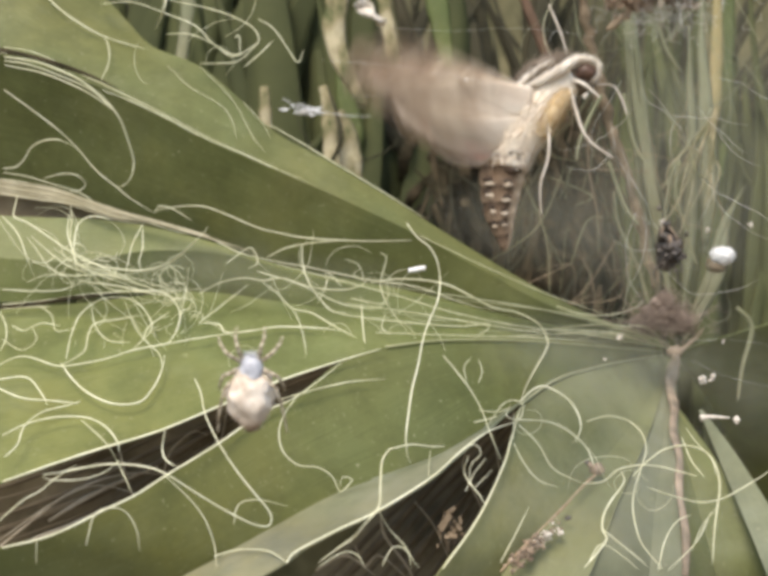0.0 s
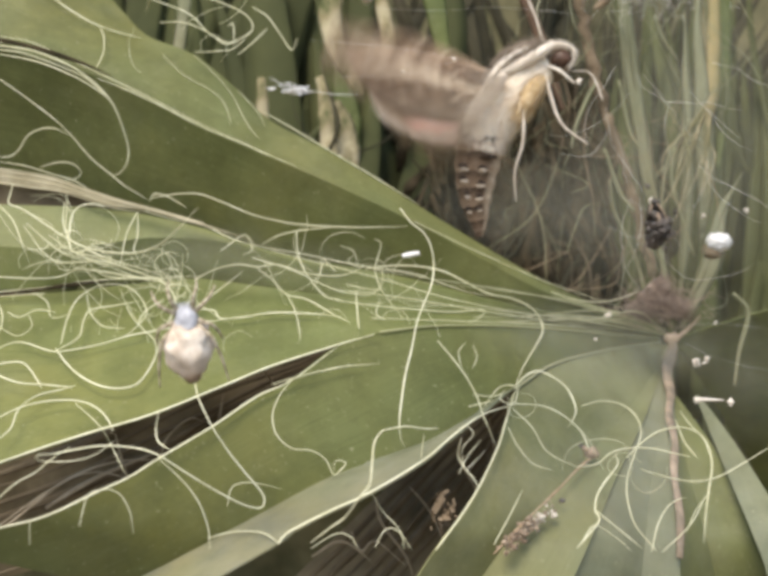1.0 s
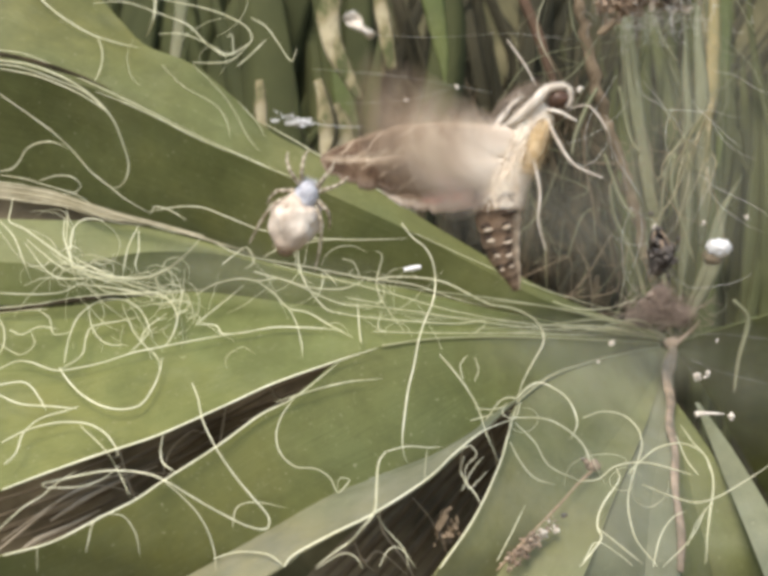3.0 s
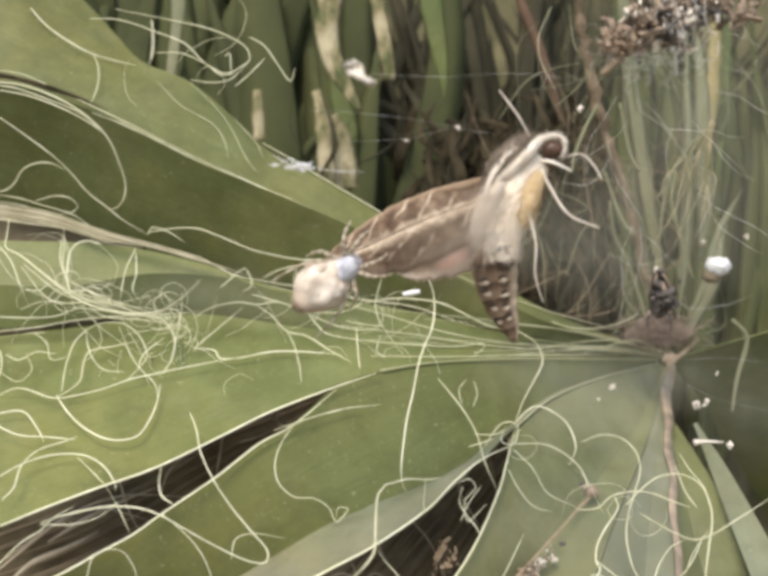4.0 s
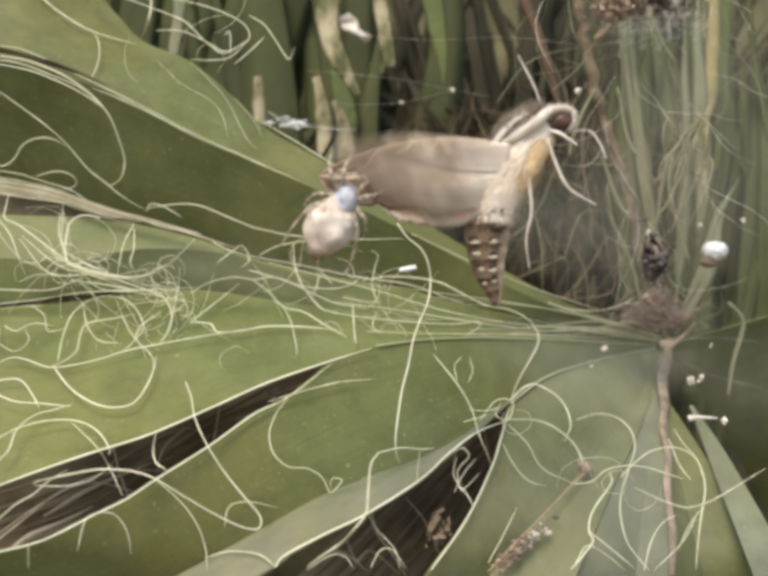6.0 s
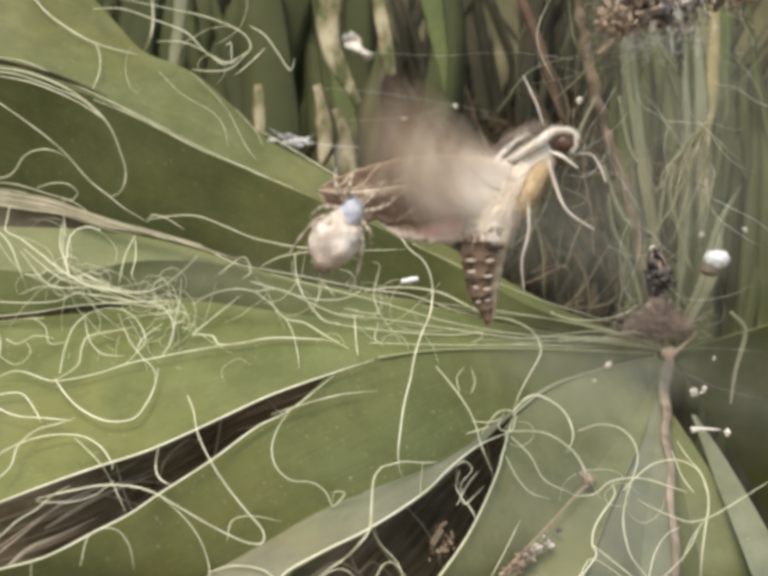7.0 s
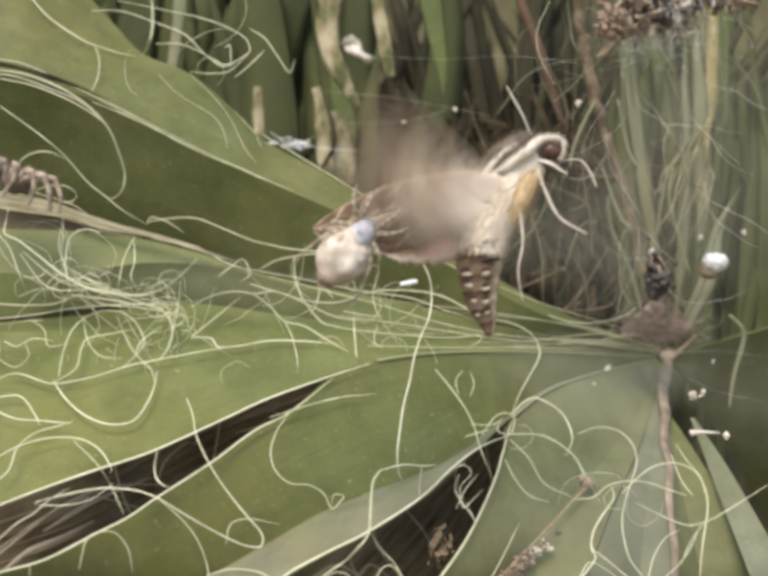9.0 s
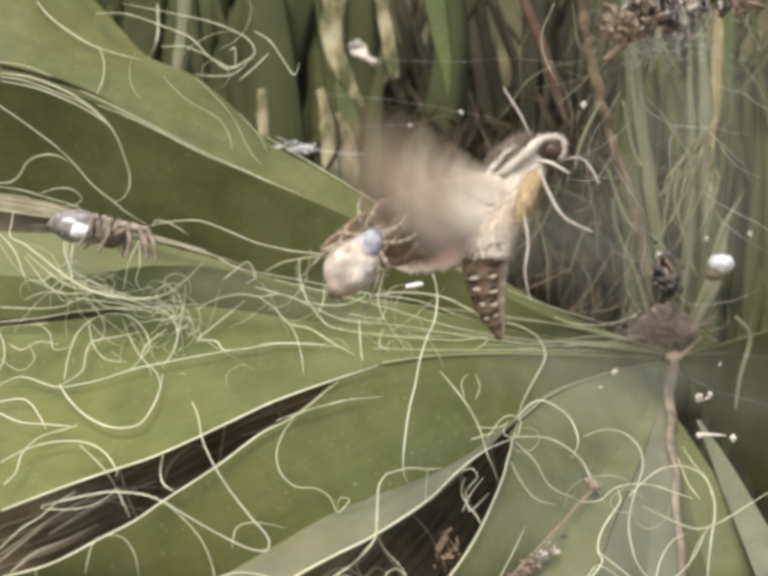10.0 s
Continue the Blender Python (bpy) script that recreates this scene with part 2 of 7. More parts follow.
ABDOMEN_BANDS = abdomen_material()
BLACK = plain("moth_dark_band", (0.02, 0.014, 0.01), (0.07, 0.045, 0.03), 500, 0.8)
EYE = plain("moth_eye", (0.025, 0.013, 0.009), (0.12, 0.065, 0.042), 500, 0.4, 0.2, 0.35)
WING_TOP = wing_material()
def underside_material():
    k = Nodes("wing_underside", 0.85, 0.12)
    s = k.n("SeparateXYZ")
    k.put(k.n("TexCoord").outputs["UV"], s.inputs[0])
    here = k.coords("Object", (1, 1, 1))
    mottle, streak, blot = k.noise(here, 150, 4), k.noise(k.coords("UV", (2.0, 9.0, 1)), 1.6, 3), k.noise(here, 85, 4, 0.65)
    col = k.ramp(mottle, (0.34, (0.30, 0.215, 0.15)), (0.48, (0.52, 0.41, 0.30)), (0.62, (0.80, 0.69, 0.54)))
    col = k.mix(k.ramp(streak, (0.4, (0.0,) * 3), (0.62, (0.6,) * 3)), col, (0.40, 0.285, 0.20))
    edge = k.math("MULTIPLY", k.ramp(k.math("ABSOLUTE", k.math("SUBTRACT", s.outputs[1], 1.05)), (0.18, (0.0,) * 3), (0.6, (1.0,) * 3)), k.ramp(blot, (0.46, (0.0,) * 3), (0.62, (0.6,) * 3)))
    col = k.mix(edge, col, (0.17, 0.118, 0.082))
    root = k.math("ADD", s.outputs[0], k.math("MULTIPLY", k.math("SUBTRACT", blot, 0.5), 0.3))
    col = k.mix(k.ramp(root, (0.12, (0.85,) * 3), (0.42, (0.0,) * 3)), col, k.ramp(mottle, (0.3, (0.80, 0.66, 0.53)), (0.7, (0.95, 0.87, 0.75))))
    col = k.mix(k.ramp(root, (0.45, (0.0,) * 3), (0.85, (0.6,) * 3)), col, (0.22, 0.155, 0.11))
    veins = k.noise(k.coords("UV", (0.8, 16.0, 1)), 1.5, 4, 0.7)
    k.colour(k.mix(k.ramp(veins, (0.48, (0.0,) * 3), (0.60, (0.55,) * 3)), col, (0.36, 0.26, 0.18)))
    k.bump(mottle, 0.4, 0.0006)
    return k.mat


def spider_material():
    """Creamy white skin with tan blotches, brownish towards the tail."""
    k = Nodes("spider_abdomen_skin", 0.75, 0.2)
    s = k.n("SeparateXYZ")
    k.put(k.n("TexCoord").outputs["Object"], s.inputs[0])
    here = k.coords("Object", (1, 1, 1))
    blot, fine = k.noise(here, 190, 5), k.noise(here, 900, 3)
    col = k.ramp(blot, (0.34, (0.44, 0.35, 0.27)), (0.52, (0.67, 0.59, 0.50)), (0.7, (0.84, 0.78, 0.70)))
    low = k.math("ADD", k.math("MULTIPLY", s.outputs[2], -110.0), k.math("SUBTRACT", blot, 0.5))
    k.colour(k.mix(k.ramp(low, (0.10, (0.0,) * 3), (0.55, (0.8,) * 3)), col, (0.42, 0.315, 0.235)))
    k.bump(fine, 0.5, 0.0004)
    return k.mat


WING_UNDER = underside_material()
WING_PINK = hindwing_material()
SPIDER_WHITE = spider_material()
SPIDER_HEAD = plain("silvery_head_hair", (0.36, 0.38, 0.43), (0.68, 0.69, 0.74), 400, 0.5)
SPIDER_BROWN = plain("spider_brown_tip", (0.17, 0.115, 0.08), (0.31, 0.225, 0.16), 600, 0.6)
SPIDER_SILVER = plain("silver_and_black_abdomen", (0.06, 0.05, 0.042), (0.48, 0.45, 0.43), 220, 0.45)
LEGS_BROWN = banded("brown_spider_leg", (0.27, 0.21, 0.16), (0.42, 0.345, 0.28), 4.0)
LEGS = banded("banded_spider_leg", (0.29, 0.24, 0.175), (0.50, 0.44, 0.34), 5.0)


# ---- mesh helpers; all shapes are given in millimetres ----
def catmull(points, steps):
    p = np.array(points, float)
    if len(p) < 3:
        s = np.linspace(0, 1, steps + 1)[:, None]
        return p[0] * (1 - s) + p[-1] * s
    q = np.vstack([2 * p[0] - p[1], p, 2 * p[-1] - p[-2]])
    s = np.linspace(0, 1, steps, endpoint=False)[:, None]
    out = []
    for i in range(len(p) - 1):
        a, b, c, d = q[i : i + 4]
        out.append(0.5 * (2 * b + (c - a) * s + (2 * a - 5 * b + 4 * c - d) * s**2 + (3 * b - a - 3 * c + d) * s**3))
    return np.vstack([*out, p[-1:]])


def resample(line, n):
    step = np.r_[0, np.cumsum(np.linalg.norm(np.diff(line, axis=0), axis=1))]
    s = np.linspace(0, step[-1], n)
    return np.stack([np.interp(s, step, line[:, k]) for k in range(3)], 1)


class Shape:
    """Vertices, faces and texture coordinates gathered piece by piece into one mesh."""

    def __init__(self):
        self.v, self.f, self.uv, self.count = [], [], [], 0

    def add(self, verts, faces, uvs):
        self.v.append(np.asarray(verts, float))
        self.uv.append(np.asarray(uvs, float))
        self.f += [tuple(i + self.count for i in f) for f in faces]
        self.count += len(verts)
        return self

    def tube(self, line, radii, sides=6, flat=1.0, phase=0.0):
        line = np.asarray(line, float)
        n = len(line)
        r = np.interp(np.linspace(0, 1, n), np.linspace(0, 1, len(radii)), radii) if np.ndim(radii) else np.full(n, radii)
        way = np.gradient(line, axis=0)
        way /= np.linalg.norm(way, axis=1, keepdims=True) + 1e-9
        side = np.cross(way, (0.0, 1.0, 0.0))
        weak = np.linalg.norm(side, axis=1) < 0.05
        side[weak] = np.cross(way[weak], (1.0, 0.0, 0.0))
        side /= np.linalg.norm(side, axis=1, keepdims=True)
        up = np.cross(side, way)
        a = phase + np.linspace(0, 2 * np.pi, sides, endpoint=False)
        ring = line[:, None] + r[:, None, None] * (np.cos(a)[None, :, None] * side[:, None] + flat * np.sin(a)[None, :, None] * up[:, None])
        verts = ring.reshape(-1, 3)
        uvs = np.stack(np.meshgrid(np.linspace(0, 1, n), np.linspace(0, 1, sides), indexing="ij"), -1).reshape(-1, 2)
        faces = [(i * sides + j, i * sides + (j + 1) % sides, (i + 1) * sides + (j + 1) % sides, (i + 1) * sides + j) for i in range(n - 1) for j in range(sides)]
        faces += [tuple(range(sides))[::-1], tuple(range((n - 1) * sides, n * sides))]
        return self.add(verts, faces, uvs)

    def sheet(self, edges, n=48, across=6, thick=0.4, bulge=0.0, wave=0.0, seed=0.0, crisp=True):
        """A pleated blade through the edge lines; each pleat keeps its own rows, so that folds stay crisp."""
        lines = [resample(catmull(e, 10), n) for e in edges]
        for k, (a, b) in enumerate(zip(lines, lines[1:])):
            s = np.linspace(0, 1, across + 1)
            grid = a[:, None] * (1 - s)[None, :, None] + b[:, None] * s[None, :, None]
            du, dv = np.gradient(grid, axis=0), np.gradient(grid, axis=1)
            nor = np.cross(du, dv)
            nor /= np.linalg.norm(nor, axis=2, keepdims=True) + 1e-9
            nor *= np.where(nor[..., 1:2] > 0, -1, 1)
            wide = np.linalg.norm(b - a, axis=1)[:, None, None]
            grid = grid + nor * (bulge * wide * 4 * (s * (1 - s))[None, :, None])
            if wave:
                w = np.array([[noise.noise(Vector((p[0] * 0.06 + seed, p[2] * 0.06, k))) for p in row] for row in grid])
                grid = grid + nor * (w * wave * 4 * s * (1 - s))[..., None] * np.minimum(1, wide / 6)
            m = across + 1
            front, back = grid.reshape(-1, 3), (grid - nor * thick).reshape(-1, 3)
            uvs = np.stack(np.meshgrid(np.linspace(0, 1, n), s + k, indexing="ij"), -1).reshape(-1, 2)
            quad = [(i * m + j, i * m + j + 1, (i + 1) * m + j + 1, (i + 1) * m + j) for i in range(n - 1) for j in range(across)]
            o = n * m
            faces = quad + [tuple(x + o for x in q[::-1]) for q in quad]
            rim = [i * m for i in range(n)] + [(n - 1) * m + j for j in range(1, m)] + [i * m + m - 1 for i in range(n - 2, -1, -1)] + [j for j in range(m - 2, 0, -1)]
            r = len(rim)
            if not crisp:
                faces += [(rim[i], rim[(i + 1) % r], rim[(i + 1) % r] + o, rim[i] + o) for i in range(r)]
            self.add(np.vstack([front, back]), faces, np.vstack([uvs, uvs]))
            if not crisp:
                continue
            # the rim has its own corners, so that folds and edges stay sharp
            self.add(np.vstack([front[rim], back[rim]]), [(i, (i + 1) % r, (i + 1) % r + r, i + r) for i in range(r)], np.vstack([uvs[rim], uvs[rim]]))
        return self

    def ball(self, centre, size, rings=10, sides=14, rough=0.0, freq=0.3, shape=None):
        verts, uvs = [], []
        for i in range(rings + 1):
            t = math.pi * i / rings
            for j in range(sides):
                a = 2 * math.pi * j / sides
                d = Vector((math.sin(t) * math.cos(a), math.sin(t) * math.sin(a), math.cos(t)))
                k = 1 + (shape(d) if shape else 0)
                p = Vector((d.x * size[0], d.y * size[1], d.z * size[2])) * k
                p += d * rough * noise.noise((p + Vector(centre)) * freq)
                verts.append(p + Vector(centre))
                uvs.append((i / rings, j / sides))
        faces = [(i * sides + j, (i + 1) * sides + j, (i + 1) * sides + (j + 1) % sides, i * sides + (j + 1) % sides) for i in range(rings) for j in range(sides)]
        return self.add([tuple(v) for v in verts], faces, uvs)

    def shard(self, centre, size, rnd):
        """A crumpled scrap: a squashed, skewed eight-cornered lump."""
        c = np.array([(x, y, z) for x in (-1, 1) for y in (-1, 1) for z in (-1, 1)], float)
        c = c * np.array(size) * (0.5 + 0.35 * rnd.random((8, 3)))
        q = Euler(rnd.uniform(-3.1, 3.1, 3)).to_matrix()
        verts = [tuple(np.array(q @ Vector(p)) + np.array(centre)) for p in c]
        faces = [(0, 1, 3, 2), (4, 6, 7, 5), (0, 4, 5, 1), (2, 3, 7, 6), (0, 2, 6, 4), (1, 5, 7, 3)]
        return self.add(verts, faces, [(0.5, 0.5)] * 8)

    def mesh(self, name, material, smooth=True, about=(0, 0, 0)):
        m = bpy.data.meshes.new(name)
        v = (np.vstack(self.v) - np.array(about)) * MM
        m.from_pydata(v.tolist(), [], self.f)
        layer = m.uv_layers.new(name="UVMap")
        uv = np.vstack(self.uv)
        loops = np.zeros(len(m.loops), np.int32)
        m.loops.foreach_get("vertex_index", loops)
        layer.data.foreach_set("uv", uv[loops].astype(np.float32).ravel())
        m.polygons.foreach_set("use_smooth", [smooth] * len(m.polygons))
        m.materials.append(material)
        m.validate()
        return m


def part(name, shape, material, parent=None, label="", smooth=True, about=(0, 0, 0)):
    ob = new(name, shape.mesh(name, material, smooth, about))
    if parent is not None:
        ob.parent = parent
    return tagged(ob, label)


def empty(name, label, category, group="", kind=""):
    return tagged(new(name), label, category, group, kind)


def thing(name, shape, material, label, category, group="", kind="", smooth=True, about=None):
    """A single mesh standing at its own middle."""
    if about is None:
        about = np.vstack(shape.v).mean(0)
    ob = part(name, shape, material, None, label, smooth, about)
    ob.matrix_basis = Matrix.Translation(Vector(about) * MM)
    return tagged(ob, category=category, group=group, kind=kind)


# ---- setting: ground and thicket behind ----
def ground():
    s = Shape()
    g = np.linspace(-30000, 30000, 41)
    verts = [(x, y, -520 + 25 * noise.noise(Vector((x, y, 0)) * 0.002)) for x in g for y in g]
    faces = [(i * 41 + j, (i + 1) * 41 + j, (i + 1) * 41 + j + 1, i * 41 + j + 1) for i in range(40) for j in range(40)]
    s.add(verts, faces, [(0, 0)] * len(verts))
    tagged(part("ground", s, SOIL), "dry brown soil under the palm", kind="structure")


def thicket():
    s = Shape()
    xs, zs = np.linspace(-900, 900, 91), np.linspace(-540, 700, 63)
    verts = [(x, 330 - 0.00025 * x * x + 55 * noise.noise(Vector((x * 0.02, 0, z * 0.009))) + 18 * noise.noise(Vector((x * 0.09, 3, z * 0.03))), z) for x in xs for z in zs]
    n = len(zs)
    faces = [(i * n + j, (i + 1) * n + j, (i + 1) * n + j + 1, i * n + j + 1) for i in range(len(xs) - 1) for j in range(n - 1)]
    s.add(verts, faces, [(0, 0)] * len(verts))
    tagged(part("backdrop", s, THICKET), "dark shaded tangle of old leaves behind the palm", kind="structure")


ground()
thicket()


def thicket_blades():
    rnd = np.random.default_rng(4)
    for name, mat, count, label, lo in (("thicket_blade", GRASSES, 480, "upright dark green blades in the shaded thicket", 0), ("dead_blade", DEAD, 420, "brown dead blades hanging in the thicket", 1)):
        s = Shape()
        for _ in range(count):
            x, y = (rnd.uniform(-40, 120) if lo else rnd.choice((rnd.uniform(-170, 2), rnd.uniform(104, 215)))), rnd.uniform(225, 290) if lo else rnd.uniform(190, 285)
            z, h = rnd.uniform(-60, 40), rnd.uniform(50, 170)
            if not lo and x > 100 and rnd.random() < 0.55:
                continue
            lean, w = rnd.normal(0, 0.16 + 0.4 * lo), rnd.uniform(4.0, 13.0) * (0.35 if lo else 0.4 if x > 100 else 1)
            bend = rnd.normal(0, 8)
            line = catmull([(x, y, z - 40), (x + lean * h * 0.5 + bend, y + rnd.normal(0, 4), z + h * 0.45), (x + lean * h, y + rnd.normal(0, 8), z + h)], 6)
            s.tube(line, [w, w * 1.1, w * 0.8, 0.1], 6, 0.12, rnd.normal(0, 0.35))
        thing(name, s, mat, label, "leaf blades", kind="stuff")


thicket_blades()


def tangle(name, count, low, high, slope, radius, material, label, seed, flat=1.0, reach=(12, 50)):
    """Loose dry strands crossing one another in the shade."""
    rnd = np.random.default_rng(seed)
    s = Shape()
    for _ in range(count):
        p = rnd.uniform(low, high)
        a, h = math.pi / 2 + rnd.normal(0, slope), rnd.uniform(*reach)
        way = np.array((math.cos(a), rnd.normal(0, 0.15), math.sin(a)))
        line = catmull([p - way * h / 2, p + rnd.normal(0, 4.5, 3), p + way * h / 2], 6)
        r = rnd.uniform(*radius)
        s.tube(line, [r * 0.6, r, r * 0.3], 4 if flat == 1 else 8, flat, 0 if flat == 1 else rnd.normal(0, 0.6))
    thing(name, s, material, label, "dry strands", kind="stuff")


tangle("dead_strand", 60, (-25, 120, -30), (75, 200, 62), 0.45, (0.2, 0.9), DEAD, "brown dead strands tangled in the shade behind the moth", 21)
# shreds coloured dark to stand for the deep shade behind the moth
tangle("dead_shred", 330, (12, 165, -30), (92, 225, 66), 0.3, (0.8, 2.8), SHADE_BROWN, "shreds of dead leaf coloured dark for the shaded hollow behind the moth", 25, 0.2, (10, 36))
tangle("pale_strand", 70, (48, 95, -12), (130, 170, 95), 0.5, (0.06, 0.26), BLADE_GREY, "thin greyish strands rising round the web", 22)


tangle("brown_curl", 14, (38, 95, -14), (85, 165, 70), 1.3, (0.1, 0.4), TWIG, "thin brown curled strands hanging round the web", 23)


# ---- upright stems and blades behind the moth ----
def upright(name, line, radii, material, label, category, flat=0.35, sides=8, crook=0.0):
    n = 48
    r = np.interp(np.linspace(0, 1, n), np.linspace(0, 1, len(radii)), radii)
    way = resample(catmull(line, 8), n)
    if crook:
        way = way + np.array([[noise.noise(Vector((p[2] * 0.16, 1, 0))) + 0.6 * noise.noise(Vector((p[2] * 0.5, 5, 0))), 0.5 * noise.noise(Vector((p[2] * 0.2, 9, 0))), 0] for p in way]) * crook
        r = r * np.array([1 + 0.5 * noise.noise(Vector((p[2] * 0.4, 2, 0))) for p in way])
    r *= np.array([0.85 + 0.14 * noise.noise(Vector(p) * 0.16) for p in way])
    thing(name, Shape().tube(way, r, sides, flat), material, label, category, "upright stems in the thicket")


def frayed_strip(line, radii, count=2):
    """A worn leaf strip that has split into narrow ribbons."""
    way = resample(catmull(line, 8), 40)
    at = way.mean(0)
    strip = empty("grey_blade", "grey-green worn leaf strip split into ribbons at the hub", "leaf blade", "upright stems in the thicket")
    strip.matrix_basis = Matrix.Translation(Vector(at) * MM)
    wide = np.interp(np.linspace(0, 1, 40), np.linspace(0, 1, len(radii)), radii)
    rnd = np.random.default_rng(int(abs(at[0] * 13)))
    for _ in range(count):
        a, drift = rnd.uniform(-1, 1), rnd.normal(0, 0.5)
        first, last = rnd.integers(0, 12), rnd.integers(30, 41)
        k = np.linspace(0, 1, 40)
        off = (a + drift * (0.5 - k)) * wide
        l = way + np.stack([off, rnd.uniform(-2, 2) + 0 * k, 0 * k], 1) + np.array([[0.5 * noise.noise(Vector((p[2] * 0.08, a * 9, 0))), 0, 0] for p in way])
        w = rnd.uniform(0.35, 0.85) * wide * np.interp(np.arange(40), [first, first + 9, last - 7, last - 1], [0.05, 1, 1, 0.3])
        part("ribbon", Shape().tube(l[first:last], w[first:last] + 0.1, 6, 0.25, rnd.uniform(-0.4, 0.4)), BLADE_GREY, strip, about=at)


STEM = "dry cream straw stem standing in the thicket"
upright("straw_stem", [(-18.2, 152.0, 127.4), (-17.5, 152.0, 105.8), (-18.5, 152.0, 95.0), (-16.4, 152.0, 84.2), (-10.1, 152.0, 71.6), (-7.4, 152.0, 66.2)], [5.9, 5.9, 5.2, 4.6, 3.8, 1.5], STRAW, STEM, "stem")
upright("straw_stem", [(-16.9, 162.0, 66.3), (-14.1, 162.0, 58.9), (-12.8, 162.0, 51.4), (-12.0, 162.0, 38.5)], [1.5, 4.4, 5.0, 5.0], STRAW, STEM, "stem")
upright("straw_stem", [(-22.9, 155.0, 74.0), (-21.1, 155.0, 67.7), (-19.8, 155.0, 54.0), (-18.3, 155.0, 34.1)], [2.0, 4.0, 3.6, 4.3], STRAW, "greenish dry stem with a pale joint", "stem")
upright("straw_stem", [(-1.7, 160.0, 126.7), (-0.2, 160.0, 108.3), (1.7, 160.0, 97.2), (3.5, 160.0, 86.2), (4.6, 160.0, 78.8)], [3.6, 3.4, 3.3, 3.5, 2.2], STRAW, STEM, "stem")
upright("straw_stem", [(-45.8, 165.0, 76.2), (-45.4, 165.0, 67.8), (-45.1, 165.0, 57.5)], [1.5, 3.0, 2.5], STRAW, STEM, "stem")
upright("green_blade", [(16.2, 155.0, 128.5), (18.9, 155.0, 110.4), (21.6, 155.0, 94.0), (23.8, 155.0, 81.3), (24.4, 155.0, 71.3)], [5.3, 5.0, 4.8, 3.3, 0.3], BLADE, "narrow green blade hanging point down", "leaf blade", 0.2)
upright("green_blade", [(-49.2, 205.0, 138.9), (-50.2, 205.0, 109.8), (-49.2, 205.0, 80.6), (-48.1, 205.0, 53.6)], [5.9, 5.9, 5.3, 4.6], BLADE, "green blade in the shade of the thicket", "leaf blade", 0.2)
upright("green_blade", [(-14.4, 195.0, 52.2), (-13.4, 195.0, 66.4), (-16.5, 195.0, 82.6), (-18.5, 195.0, 98.9)], [6.6, 6.0, 4.0, 1.3], BLADE, "green blade in the shade of the thicket", "leaf blade", 0.2)
upright("green_blade", [(-75.9, 165.0, 124.8), (-75.0, 165.0, 109.8), (-76.5, 165.0, 94.9), (-78.7, 165.0, 79.9)], [3.1, 3.1, 2.7, 2.2], BLADE_GREY, "greyish green blade behind the palm leaf", "leaf blade", 0.2)
upright("reddish_stem", [(51.2, 165.0, 124.8), (54.0, 165.0, 109.8), (60.6, 165.0, 93.0), (65.2, 165.0, 78.1), (69.9, 165.0, 63.1)], [2.0, 2.2, 2.4, 2.2, 1.5], REDDISH, "reddish brown leaning stem", "stem", 0.9)
upright("brown_twig", [(61.0, 100.0, 101.9), (63.1, 102.9, 85.9), (65.3, 105.7, 75.9), (69.8, 108.6, 60.9), (74.4, 111.1, 47.2), (80.6, 113.4, 31.5), (85.2, 115.7, 14.1), (89.9, 118.0, -2.0)], [2.0, 2.0, 2.4, 1.8, 2.1, 1.6], TWIG, "rough brown twig wrapped in web", "twig", 0.9, crook=2.2)
frayed_strip([(76.0, 105.0, 100.5), (80.5, 110.2, 77.0), (84.3, 115.4, 57.5), (88.7, 119.6, 33.8), (92.9, 122.8, 11.1), (98.4, 126.0, -17.0)], [2.5, 2.7, 3.0, 3.2, 2.5, 1.2])
frayed_strip([(101.2, 128.0, 108.4), (101.2, 128.0, 81.6), (102.0, 128.0, 56.5), (102.3, 128.0, 31.4), (101.2, 128.0, 4.6), (99.5, 128.0, -17.1)], [2.9, 3.4, 3.7, 4.4, 3.7, 1.2])
frayed_strip([(111.9, 140.0, 112.5), (111.2, 138.4, 75.7), (111.4, 136.8, 44.3), (110.3, 134.8, 18.4), (107.1, 132.4, -2.1), (101.8, 130.0, -18.9)], [1.9, 2.2, 4.2, 5.6, 4.0, 1.2])
frayed_strip([(130.2, 140.0, 36.1), (121.0, 134.0, 20.1), (114.6, 128.0, 2.9), (109.0, 129.0, -8.8), (102.6, 130.0, -19.8)], [0.7, 2.7, 3.2, 2.9, 1.5])
upright("green_blade", [(139.4, 185.0, 131.9), (139.0, 185.0, 100.3), (138.4, 185.0, 72.6), (137.6, 185.0, 56.9), (136.0, 185.0, 43.1)], [3.6, 3.8, 3.6, 2.6, 0.8], BLADE, "green blade with a yellowing edge", "leaf blade", 0.15)
upright("grey_blade", [(78.1, 112.0, 102.9), (81.1, 113.6, 79.5), (84.1, 115.2, 57.4), (87.9, 117.2, 33.6), (92.0, 119.6, 14.3), (96.1, 122.0, -7.0)], [2.2, 2.7, 2.8, 2.6, 2.0, 0.8], BLADE_GREY, "grey-green leaf strip veiled by old web", "leaf blade", 0.2)
upright("yellow_edge", [(132.0, 175.0, 128.3), (131.6, 175.0, 101.4), (130.9, 175.0, 82.2), (130.1, 175.0, 67.8), (126.7, 175.0, 57.2)], [1.8, 2.4, 3.0, 3.2, 0.8], YELLOW, "yellow dying edge of a green blade", "leaf edge", 0.5)
